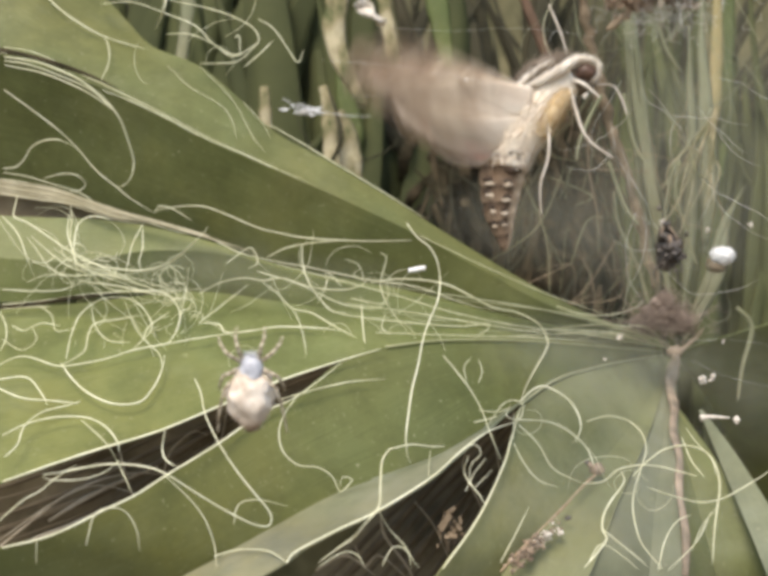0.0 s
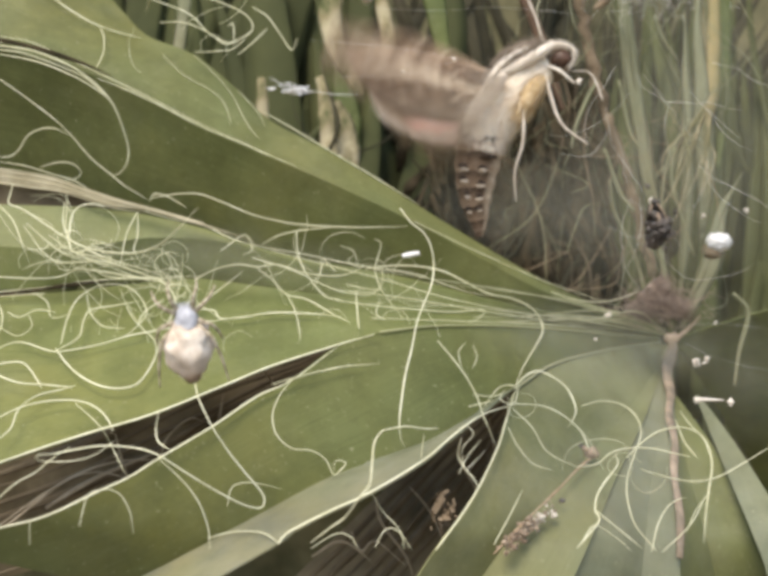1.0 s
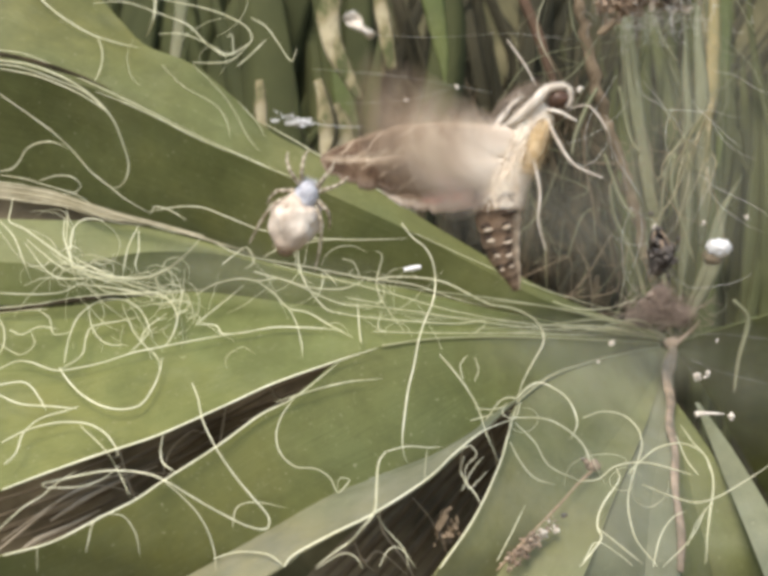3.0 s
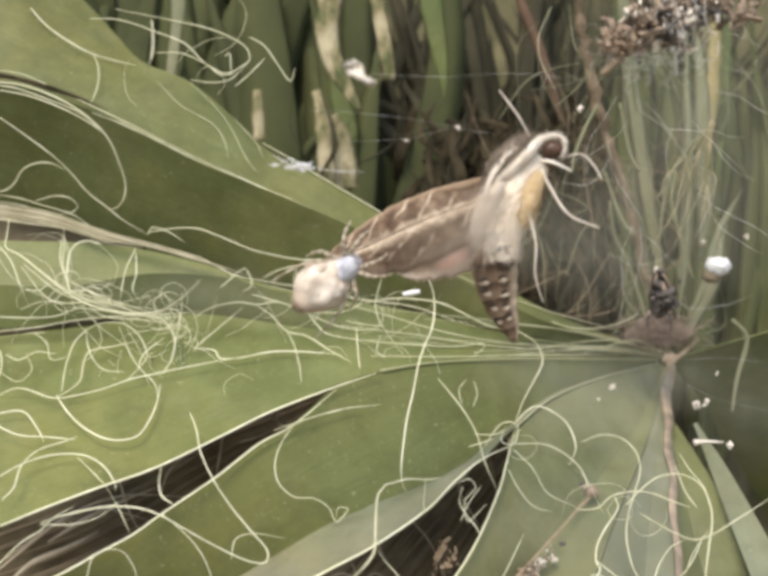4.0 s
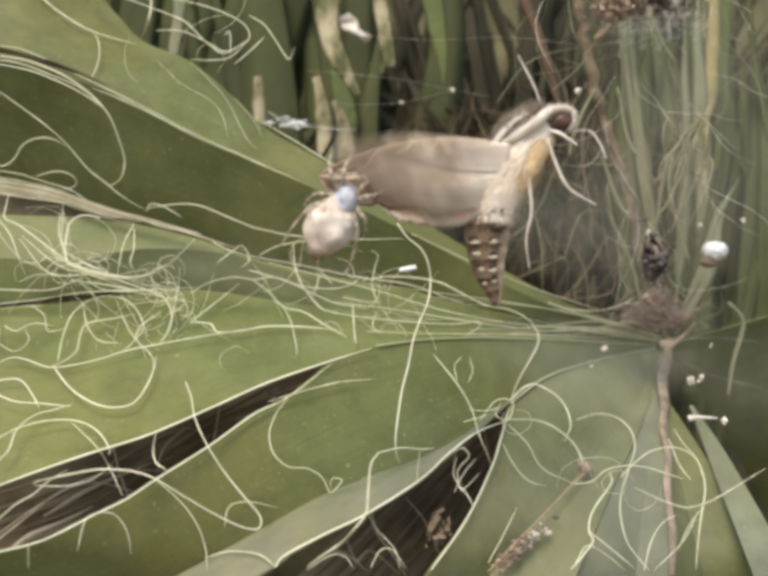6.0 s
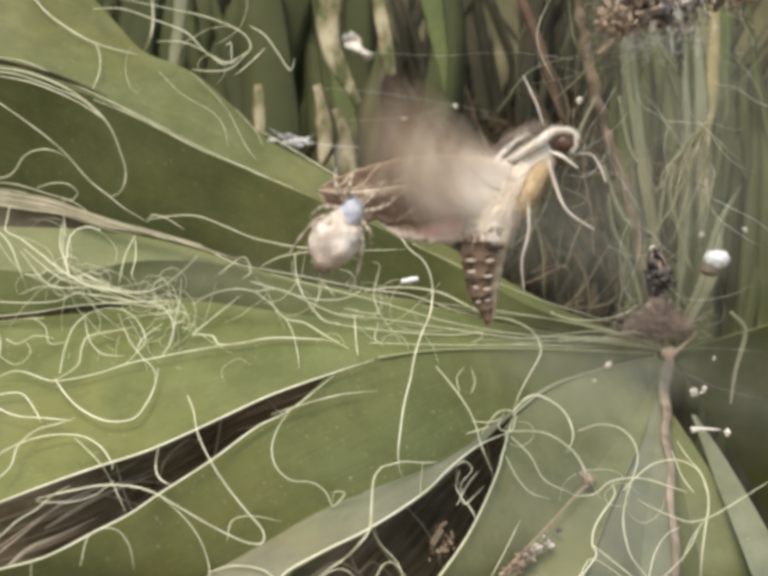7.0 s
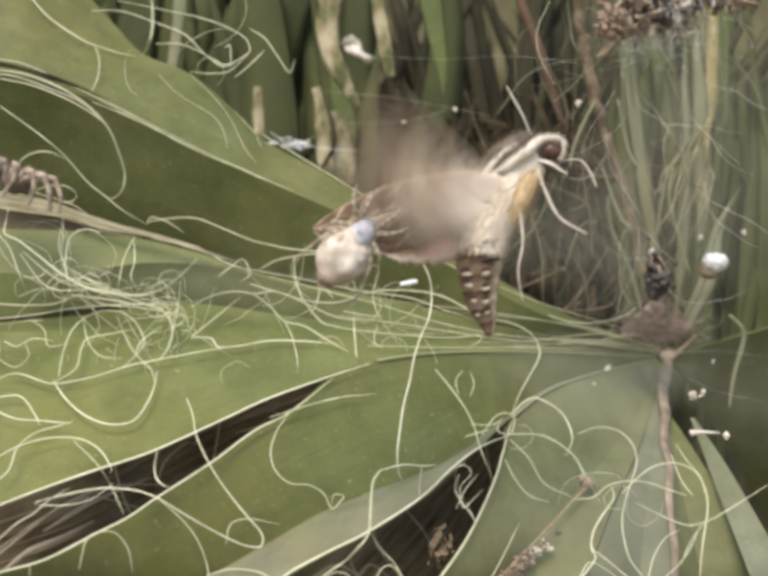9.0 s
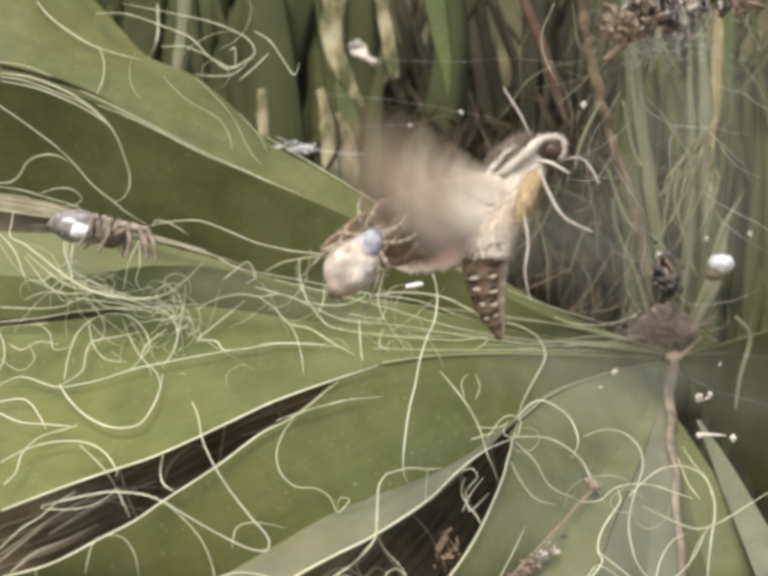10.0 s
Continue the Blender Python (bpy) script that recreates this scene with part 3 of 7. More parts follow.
def dry_strand(line):
    thing("dry_strand", Shape().tube(catmull(line, 6), [0.6, 0.75, 0.4], 5), BLADE_GREY, "thin pale strand of dried leaf", "strand", "dry strands by the hub")


dry_strand([(108.8, 118.0, 58.3), (105.3, 118.0, 50.7), (99.6, 118.0, 42.6), (94.7, 118.0, 34.9), (91.5, 118.0, 31.2)])
dry_strand([(109.5, 118.0, 56.3), (105.6, 118.0, 46.6), (99.1, 118.0, 38.5), (96.2, 118.0, 30.4)])
dry_strand([(107.8, 116.0, 54.4), (100.6, 116.0, 46.3), (95.3, 116.0, 37.5), (93.0, 116.0, 27.0), (92.0, 116.0, 17.3)])
dry_strand([(95.4, 110.0, 39.1), (94.0, 110.0, 29.6), (96.6, 110.0, 18.6), (101.0, 110.0, 4.3)])
dry_strand([(98.0, 140.0, 91.7), (101.0, 140.0, 83.0), (105.8, 140.0, 76.0)])
dry_strand([(83.6, 110.0, 39.1), (80.4, 110.0, 45.4), (77.3, 110.0, 61.2)])
dry_strand([(69.0, 105.0, 59.4), (65.9, 105.0, 54.0), (62.0, 105.0, 44.6), (60.8, 105.0, 38.4)])
dry_strand([(82.0, 110.0, 18.6), (77.3, 110.0, 24.9), (72.5, 110.0, 39.1)])
dry_strand([(89.7, 120.0, -15.1), (84.8, 120.0, 4.5), (78.2, 120.0, 19.2), (76.6, 120.0, 30.6)])
dry_strand([(109.8, 100.0, -8.0), (114.4, 100.0, -14.1), (111.4, 100.0, -26.3), (109.8, 100.0, -37.0)])


# ---- the fan leaf: pleated segments round the hub ----
DEAD_VEIN = plain("brown_dead_vein", (0.085, 0.066, 0.042), (0.22, 0.178, 0.118), 60, 0.9, island=True)
DEAD_LEAF = plain("brown_dead_leaf", (0.066, 0.054, 0.032), (0.25, 0.205, 0.13), 42, 0.85)
# sheets added behind the two splits so that they show dark brown
for lines in (
    ([(-134.6, 85.0, -59.7), (-93.4, 91.7, -46.3), (-50.4, 100.0, -29.4), (-3.2, 110.0, -14.6)], [(-139.5, 95.0, -100.9), (-88.0, 98.3, -85.4), (-43.3, 103.3, -57.5), (3.1, 110.0, -33.6)]),
    ([(-37.6, 85.0, -103.1), (-12.0, 95.0, -79.9), (18.5, 103.3, -52.9), (44.1, 110.0, -33.5)], [(11.4, 80.0, -105.5), (26.5, 90.0, -87.3), (42.7, 100.0, -62.9), (53.6, 110.0, -43.0)]),
):
    dead = empty("dead_leaf", "dark brown dead leaf sheet added behind a gap in the palm leaf", "dead leaf", "dead leaves behind the palm leaf")
    part("blade", Shape().sheet(list(lines), 40, 8, 0.5, wave=5.0, bulge=0.05), DEAD_LEAF, dead)
    top, low = (resample(catmull(l, 8), 30) for l in lines)
    for k in np.linspace(0.08, 0.92, 9):
        lift = np.array([(0, -6.5 - noise.noise(Vector(p) * 0.03), 1.2 * noise.noise(Vector(p) * 0.04 + Vector((k * 9, 0, 0)))) for p in top])
        part("vein", Shape().tube(top * (1 - k) + low * k + lift, [0.3, 0.9 + 0.6 * math.sin(k * 40), 0.7, 0.3], 6, 0.4), DEAD_VEIN, dead, "raised brown vein")

# another sheet, added to fill the gap under the torn margin with dark brown
dead = empty("dead_leaf", "dark brown dead leaf sheet added behind a gap in the palm leaf", "dead leaf", "dead leaves behind the palm leaf")
part("blade", Shape().sheet([[(-150.0, 92.0, 42.0), (-110.0, 91.0, 36.0), (-75.0, 90.0, 28.0)], [(-150.0, 96.0, 12.0), (-110.0, 95.0, 10.0), (-75.0, 94.0, 10.0)]], 40, 8, 0.5, wave=4.0), DEAD_LEAF, dead)

SPLIT = plain("brown_split_strand", (0.26, 0.215, 0.15), (0.50, 0.44, 0.34), 120)
def split_strand(r, line):
    thing("split_strand", Shape().tube(catmull(line, 6), [r * 0.9, r * 1.5, r * 1.1, r * 0.4], 5), SPLIT, "thin brown strand hanging behind a leaf split", "strand", "strands behind the splits")


split_strand(0.3, [(-110.2, 72.0, -77.5), (-99.2, 72.0, -68.6), (-86.8, 72.0, -59.6), (-71.7, 72.0, -54.8), (-52.4, 72.0, -55.5)])
split_strand(0.22, [(-105.8, 68.0, -72.3), (-90.9, 68.0, -62.1), (-78.7, 68.0, -57.3), (-62.4, 68.0, -61.4)])
split_strand(0.25, [(-74.4, 72.0, -47.2), (-71.4, 72.0, -58.2), (-67.5, 72.0, -66.5)])
split_strand(0.22, [(-62.7, 75.0, -56.1), (-60.6, 75.0, -49.1), (-54.4, 75.0, -43.6), (-50.2, 75.0, -44.3)])
split_strand(0.25, [(-44.8, 76.0, -36.7), (-46.2, 76.0, -45.1), (-47.6, 76.0, -52.1)])
split_strand(0.3, [(-33.8, 78.0, -30.0), (-28.2, 78.0, -36.3), (-19.7, 78.0, -38.4)])
split_strand(0.2, [(-40.9, 78.0, -41.2), (-35.2, 78.0, -39.6), (-26.8, 78.0, -35.6)])
split_strand(0.3, [(-1.4, 72.0, -65.1), (0.0, 72.0, -72.0), (6.9, 72.0, -81.7), (9.7, 72.0, -89.9)])
split_strand(0.28, [(23.1, 76.0, -47.9), (22.4, 76.0, -54.9), (27.3, 76.0, -64.7), (29.4, 76.0, -73.1)])
split_strand(0.25, [(-8.3, 72.0, -74.8), (-5.5, 72.0, -80.3), (-1.4, 72.0, -77.5), (6.9, 72.0, -84.4)])
split_strand(0.25, [(31.2, 80.0, -44.4), (32.7, 80.0, -52.9), (34.1, 80.0, -60.0)])
split_strand(0.2, [(8.4, 76.0, -63.3), (14.0, 76.0, -70.3), (19.6, 76.0, -82.9)])
split_strand(0.3, [(-19.3, 72.0, -81.7), (-11.0, 72.0, -77.5), (-2.7, 72.0, -83.0)])
split_strand(0.6, [(-104.7, 72.0, -78.9), (-97.8, 72.0, -73.4), (-88.2, 72.0, -69.3), (-79.9, 72.0, -65.1)])
split_strand(0.5, [(-94.4, 74.0, -68.4), (-80.5, 74.0, -60.1), (-63.9, 74.0, -53.1)])

fan = empty("fan_leaf", "olive green pleated palm leaf with frayed pale fibres", "palm leaf")
SEGMENT = 0


def segment(edges, material=LEAF, label="", **more):
    global SEGMENT
    SEGMENT += 1
    part("leaf_segment", Shape().sheet(edges, 90, 8, 0.45, seed=SEGMENT * 7.0, wave=0.9, **more), material, fan, label)


segment([
    [(-112.5, 98.9, 113.6), (-87.9, 98.0, 89.0), (-79.0, 95.7, 79.3), (-70.8, 93.0, 71.1), (-56.0, 90.0, 64.4), (-42.2, 86.5, 52.7), (-31.7, 83.8, 42.8), (-11.5, 82.9, 32.4), (17.3, 83.7, 14.0), (52.8, 96.9, -5.2), (94.4, 124.9, -20.6)],
    [(-122.0, 67.8, 67.4), (-105.9, 68.1, 61.4), (-89.7, 68.4, 56.5), (-77.6, 68.9, 52.1), (-65.5, 69.5, 46.6), (-51.9, 69.9, 39.3), (-32.4, 71.8, 31.0), (-11.1, 73.9, 21.9), (12.6, 77.0, 10.9), (50.3, 91.6, -7.8), (94.4, 124.8, -21.0)],
    [(-131.8, 88.4, 31.7), (-114.2, 88.0, 27.4), (-96.3, 87.3, 23.7), (-81.3, 85.7, 18.2), (-69.4, 84.8, 15.7), (-51.9, 84.1, 11.4), (-31.6, 82.8, 4.6), (-11.6, 83.0, 0.2), (10.0, 84.0, -3.6), (39.5, 87.5, -10.9), (94.6, 125.6, -21.5)],
], label="upper leaf segment folded into a lit and a shaded face")
segment([
    [(-122.4, 68.6, 18.0), (-106.5, 69.7, 17.1), (-93.3, 70.9, 16.7), (-77.9, 72.3, 16.2), (-66.3, 72.8, 14.3), (-49.9, 73.4, 10.4), (-30.6, 74.2, 3.8), (-11.2, 76.4, -0.2), (9.9, 78.7, -4.0), (39.1, 85.3, -11.2), (94.9, 126.6, -21.7)],
    [(-118.9, 61.4, 6.2), (-104.0, 63.4, 4.9), (-84.7, 65.8, 4.3), (-65.0, 70.2, 7.5), (-43.7, 71.8, 6.3), (-17.9, 73.0, -0.4), (9.7, 75.5, -5.2), (43.3, 85.5, -12.2), (94.2, 124.4, -21.9)],
    [(-119.1, 61.8, -7.6), (-104.4, 64.5, -7.0), (-85.6, 68.4, -5.8), (-72.7, 72.7, -4.7), (-50.1, 77.0, -4.2), (-24.9, 74.2, -7.5), (2.8, 73.2, -11.2), (31.1, 79.2, -14.6), (94.7, 126.2, -22.4)],
], LEAF_SUN)
segment([
    [(-118.4, 60.2, -10.6), (-104.1, 63.9, -8.9), (-85.5, 68.0, -7.4), (-68.7, 71.3, -5.2), (-50.0, 73.9, -4.0), (-24.9, 73.0, -7.4), (2.8, 73.0, -11.2), (31.1, 79.0, -14.6), (94.7, 126.0, -22.4)],
    [(-107.5, 37.3, -25.4), (-95.4, 42.9, -22.6), (-81.5, 45.2, -22.8), (-61.3, 52.9, -18.9), (-39.4, 60.2, -15.1), (-18.7, 64.3, -14.3), (2.7, 67.7, -15.0), (30.8, 75.9, -16.9), (94.3, 124.8, -22.9)],
    [(-90.3, 1.4, -47.7), (-80.7, 7.2, -45.0), (-72.2, 12.5, -42.3), (-63.2, 17.9, -39.6), (-51.6, 24.1, -36.5), (-38.0, 36.1, -31.2), (-27.2, 45.7, -27.0), (-11.6, 55.3, -22.0), (0.0, 60.7, -19.1), (16.2, 66.9, -17.6), (42.7, 80.9, -18.3), (94.0, 123.5, -23.2)],
], LEAF_SUN)
segment([
    [(-88.1, -3.2, -60.1), (-78.0, 0.8, -57.1), (-69.4, 4.8, -55.5), (-60.9, 10.5, -51.9), (-54.9, 15.2, -49.3), (-49.6, 20.1, -46.1), (-38.9, 28.4, -39.9), (-29.9, 38.0, -34.1), (-22.2, 45.4, -30.3), (-11.6, 55.5, -22.3), (0.0, 60.9, -18.9), (16.2, 67.1, -17.4), (42.7, 81.1, -18.1), (94.0, 123.7, -23.0)],
    [(-58.3, 19.9, -74.7), (-40.3, 23.6, -66.1), (-26.5, 30.4, -59.7), (-11.9, 38.1, -53.3), (2.5, 43.9, -49.3), (15.2, 49.5, -45.7), (21.8, 52.8, -43.1), (30.5, 61.6, -37.7), (39.0, 70.2, -33.9), (50.2, 82.9, -29.1), (69.2, 102.5, -25.8), (94.4, 124.9, -24.1)],
], LEAF_DEEP, "broad leaf segment beside a split")
segment([
    [(-58.3, 19.9, -74.7), (-40.3, 23.6, -66.1), (-26.5, 30.4, -59.7), (-11.9, 38.1, -53.3), (2.5, 43.9, -49.3), (15.2, 49.5, -45.7), (21.8, 52.8, -43.1), (30.5, 61.6, -37.7), (39.0, 70.2, -33.9), (50.2, 82.9, -29.1), (69.2, 102.5, -25.8), (94.4, 124.9, -24.1)],
    [(-35.5, 3.9, -69.0), (-20.6, 7.5, -61.3), (-18.7, 9.2, -59.9), (-10.6, 13.8, -56.5), (-2.1, 18.9, -53.7), (10.4, 27.6, -48.0), (17.8, 35.1, -43.3), (25.9, 44.1, -39.1), (35.2, 57.9, -34.2), (49.0, 76.0, -29.0), (68.2, 98.2, -26.2), (94.0, 123.5, -24.3)],
], LEAF_GREY, "pale turned-up edge of a leaf segment")
segment([
    [(2.3, 19.1, -81.6), (13.5, 22.1, -65.8), (19.6, 27.7, -60.0), (24.3, 34.6, -54.6), (29.6, 44.0, -47.1), (32.6, 50.6, -41.4), (36.0, 59.6, -34.4), (49.0, 76.2, -28.8), (68.2, 98.4, -26.0), (94.0, 123.7, -24.1)],
    [(18.8, 32.3, -83.3), (28.4, 34.3, -71.0), (33.5, 37.4, -66.0), (43.4, 45.7, -59.2), (54.9, 58.6, -52.0), (67.9, 76.0, -44.4), (79.7, 96.0, -38.0), (90.5, 114.4, -30.8), (96.0, 123.8, -25.2)],
    [(41.2, 27.0, -82.4), (48.9, 31.2, -68.9), (53.3, 37.7, -63.7), (59.8, 49.1, -56.9), (66.8, 61.5, -51.3), (75.3, 77.5, -44.7), (85.1, 98.9, -37.6), (92.3, 114.7, -30.9), (96.6, 123.6, -25.5)],
], LEAF_MID)
segment([
    [(40.0, 28.3, -82.4), (47.7, 32.5, -68.9), (52.1, 38.9, -63.7), (58.6, 50.4, -56.9), (65.6, 62.9, -51.3), (74.1, 78.8, -44.7), (84.1, 100.2, -37.6), (91.5, 115.9, -30.9), (96.2, 124.7, -25.5)],
    [(62.6, 38.9, -86.9), (65.2, 41.5, -72.1), (69.1, 51.1, -62.4), (75.2, 66.1, -52.9), (82.5, 85.2, -43.8), (90.2, 104.7, -36.0), (97.2, 123.3, -25.8)],
    [(72.5, 35.9, -85.8), (73.0, 38.8, -71.3), (75.9, 49.2, -61.9), (80.6, 65.2, -52.7), (86.4, 84.7, -43.7), (92.3, 104.3, -36.0), (97.7, 123.4, -25.8)],
], LEAF_GREY)
segment([
    [(71.3, 37.0, -85.8), (71.8, 39.9, -71.3), (74.7, 50.3, -61.9), (79.4, 66.3, -52.7), (84.2, 82.0, -45.2), (90.2, 101.5, -37.6)],
    [(88.0, 52.0, -89.0), (84.5, 52.5, -73.0), (84.6, 62.0, -63.0), (85.8, 74.0, -53.8), (87.4, 86.0, -46.0), (90.4, 102.0, -37.6)],
    [(103.0, 49.0, -88.6), (97.0, 49.0, -73.2), (94.8, 57.0, -63.2), (94.0, 70.0, -53.6), (92.4, 86.0, -45.2), (90.6, 102.0, -37.6)],
], LEAF)
segment([
    [(96.0, 38.0, -92.0), (94.8, 40.0, -78.1), (92.9, 43.0, -69.7), (92.1, 54.0, -59.8), (93.3, 72.0, -49.8), (94.9, 92.0, -38.9)],
    [(110.0, 37.5, -92.0), (104.7, 39.0, -77.8), (100.5, 42.0, -66.5), (98.1, 53.0, -56.9), (96.7, 70.0, -47.4), (96.1, 92.0, -38.9)],
], LEAF_GREY, "narrow pale dusty leaf segment")
part("leaf_segment", Shape().sheet([
    [(154.7, 110.0, -3.5), (137.1, 113.0, -10.0), (116.6, 118.0, -16.6), (108.6, 123.0, -19.8), (99.7, 126.0, -23.0)],
    [(170.1, 140.0, -47.3), (149.3, 140.0, -42.1), (124.0, 137.5, -34.0), (112.2, 133.2, -29.3), (100.7, 128.0, -24.5)],
    [(186.3, 195.0, -142.4), (165.8, 185.2, -107.2), (135.7, 168.5, -62.8), (117.6, 148.7, -41.5), (101.3, 130.0, -26.0)],
], 60, 8, 0.45, wave=1.5), BLADE, fan, "dark shaded leaf segment turned away from the sun")
part("leaf_margin", Shape().sheet([
    [(-123.0, 69.8, 29.4), (-107.0, 70.9, 27.4), (-93.7, 72.0, 25.5), (-79.9, 71.8, 20.8), (-66.1, 72.0, 16.5), (-49.8, 72.8, 11.7)],
    [(-123.8, 71.5, 25.5), (-107.3, 71.6, 23.2), (-93.7, 72.0, 21.6), (-77.7, 71.6, 16.8), (-66.3, 72.6, 15.4), (-49.9, 73.6, 11.0)],
], 50, 4, 0.5, wave=0.5), MARGIN, fan, "dry brownish torn margin")


def frayed_edge(wide, edge):
    part("frayed_edge", Shape().tube(resample(catmull(edge, 8), 30), [wide * 0.5, wide, wide * 0.7, wide, wide * 0.3], 5), MARGIN, fan, "dry frayed thread of the torn margin")


frayed_edge(0.3, [(-114.6, 69.4, 27.7), (-106.5, 69.6, 26.4), (-92.9, 69.8, 24.2), (-80.4, 69.1, 20.1), (-65.4, 68.9, 15.7), (-49.1, 69.2, 11.1), (-35.5, 69.6, 6.5)])
frayed_edge(0.25, [(-114.6, 69.4, 26.1), (-101.1, 69.7, 24.2), (-88.7, 69.6, 21.8), (-76.9, 68.8, 17.3), (-61.4, 69.4, 14.4)])
frayed_edge(0.35, [(-114.7, 69.6, 24.2), (-98.4, 69.7, 21.8), (-86.1, 70.0, 19.9), (-75.1, 69.5, 16.0), (-65.6, 70.0, 14.7)])
frayed_edge(0.22, [(-81.6, 68.5, 20.0), (-70.6, 68.3, 17.0), (-54.4, 68.5, 12.4), (-42.2, 68.8, 8.6)])
# solid dark tubes on the leaf, painted in for shade inside open slits
part("torn_slit", Shape().tube(resample(catmull([(-114.0, 66.6, 63.4), (-105.2, 66.4, 62.2), (-97.2, 66.4, 60.6), (-89.2, 66.5, 58.2), (-81.2, 66.8, 55.4), (-74.0, 67.6, 52.2)], 8), 40), [0.5, 0.75, 0.55, 0.7, 0.4, 0.1], 6, 0.4), SHADE_BROWN, fan, "dark brown strip for the shade in the slit under the torn margin")
part("torn_slit", Shape().tube(resample(catmull([(-102.7, 59.6, -8.5), (-92.4, 60.2, -7.2), (-84.9, 61.2, -6.0), (-71.5, 62.8, -4.4)], 8), 30), [0.35, 0.6, 0.45, 0.7, 0.5, 0.1], 6, 0.4), SHADE_BROWN, fan, "dark strip for the shade in the gap between two torn segments")
part("rib", Shape().tube(resample(catmull([(97.5, 122.1, -24.2), (92.1, 109.0, -31.9), (86.3, 89.0, -40.0), (79.9, 64.9, -49.9), (75.6, 48.5, -59.3), (72.2, 35.6, -72.6)], 8), 40) + 0.45 * np.sin(np.outer(np.arange(40), (0.55, 0.0, 0.31)) + 1.0) * (1, 0, 0), [1.5, 2.4, 1.6, 2.0, 1.3, 1.6, 1.1, 1.4, 0.9, 1.2, 0.9], 9, 0.4), RIB, fan, "brown rib with clinging silk")
part("rib", Shape().tube(resample(catmull([(57.8, 56.7, -50.3), (50.2, 48.4, -53.6), (43.8, 41.2, -57.4), (35.3, 33.4, -62.5), (26.4, 27.5, -69.4)], 8), 30), [0.15, 0.45, 0.22, 0.4, 0.18, 0.36, 0.2], 6), RIB_TAN, fan, "thin orange-brown rib")
part("rib", Shape().tube(resample(catmull([(97.5, 122.1, -24.2), (102.1, 123.0, -20.5), (105.0, 121.9, -17.5), (106.6, 120.9, -15.1)], 8), 16), [1.0, 0.55, 0.25], 7), RIB, fan, "brown rib with clinging silk")
part("hub", Shape().ball((99.0, 128.0, -22.8), (2.2, 2.0, 1.8), 8, 12, 2.0, 0.5), RIB, fan, "brown hub of the leaf under old web")


def fibre(radius, points):
    s = Shape().tube(catmull(points, 6), [radius * 0.55, radius * 0.85, radius * 0.72, radius * 0.85, radius * 0.25], 6)
    part("fibre", s, FIBRE, fan)


# pale threads peeling off the leaf margins
fibre(0.32, [(-102.8, 60.7, 59.0), (-95.0, 61.0, 58.0), (-88.5, 61.2, 55.8), (-81.9, 61.3, 52.5), (-76.5, 63.0, 48.2), (-72.9, 64.4, 43.5), (-71.0, 67.0, 37.5), (-70.2, 69.6, 32.4), (-71.0, 70.6, 28.4), (-73.7, 73.4, 26.2), (-75.9, 73.3, 25.7)])
fibre(0.27, [(-103.9, 63.4, 58.7), (-96.7, 61.9, 57.3), (-87.4, 62.0, 54.0), (-80.1, 63.9, 50.7), (-74.6, 65.5, 45.6)])
fibre(0.23, [(-104.3, 64.3, 57.8), (-93.7, 64.6, 55.6), (-83.1, 64.8, 51.2), (-76.2, 66.5, 46.9), (-73.9, 66.5, 44.4)])
fibre(0.19, [(-105.9, 68.3, 51.9), (-99.8, 69.9, 47.5), (-92.1, 71.3, 41.6), (-87.6, 74.3, 36.9), (-82.3, 75.1, 30.6), (-76.8, 76.3, 26.0), (-72.9, 76.7, 22.8), (-65.9, 76.7, 18.6)])
fibre(0.24, [(-108.6, 74.6, 31.0), (-105.2, 74.9, 31.4), (-102.3, 73.6, 33.2), (-99.7, 72.6, 36.7), (-95.5, 71.3, 38.4), (-90.8, 69.7, 38.2), (-87.2, 71.2, 36.5)])
fibre(0.25, [(-101.5, 85.6, 85.2), (-96.9, 82.9, 80.3), (-91.8, 82.5, 76.3), (-84.4, 81.9, 71.8), (-78.2, 85.2, 70.1), (-71.7, 88.0, 69.1)])
fibre(0.24, [(-42.5, -13.2, 55.4), (-42.2, -13.8, 50.6), (-42.7, -14.4, 47.2), (-47.5, 0.2, 48.5)])
fibre(0.19, [(-82.5, 82.7, 71.4), (-79.7, 78.0, 65.9), (-78.7, 73.3, 59.9), (-78.9, 66.6, 53.6)])
fibre(0.19, [(-86.1, 91.9, 83.8), (-72.8, 76.2, 79.2), (-63.0, 76.2, 75.9), (-54.6, 76.0, 72.4), (-48.9, 75.6, 66.7), (-43.3, 75.5, 63.9), (-38.5, 75.9, 66.1), (-36.4, 76.2, 68.2), (-37.9, 76.5, 71.8), (-43.5, 76.7, 75.1), (-50.5, 76.7, 77.5), (-58.9, 76.6, 79.3), (-67.3, 76.6, 81.0), (-74.3, 76.5, 82.3)])
fibre(0.19, [(-62.6, 74.5, 69.5), (-55.7, 74.7, 69.5), (-48.7, 74.6, 66.5), (-44.5, 74.4, 63.3), (-40.4, 74.6, 63.9)])
fibre(0.19, [(-55.4, 86.8, 64.4), (-47.4, 75.1, 61.3), (-41.9, 75.4, 62.2), (-37.1, 76.0, 66.8)])
fibre(0.19, [(-36.4, 75.8, 74.2), (-32.2, 75.7, 71.6), (-28.6, 75.3, 66.6), (-25.1, 74.9, 61.6), (-23.5, 75.3, 65.2)])
fibre(0.19, [(-43.2, 75.0, 68.6), (-41.8, 75.1, 69.1), (-41.5, 74.5, 62.9)])
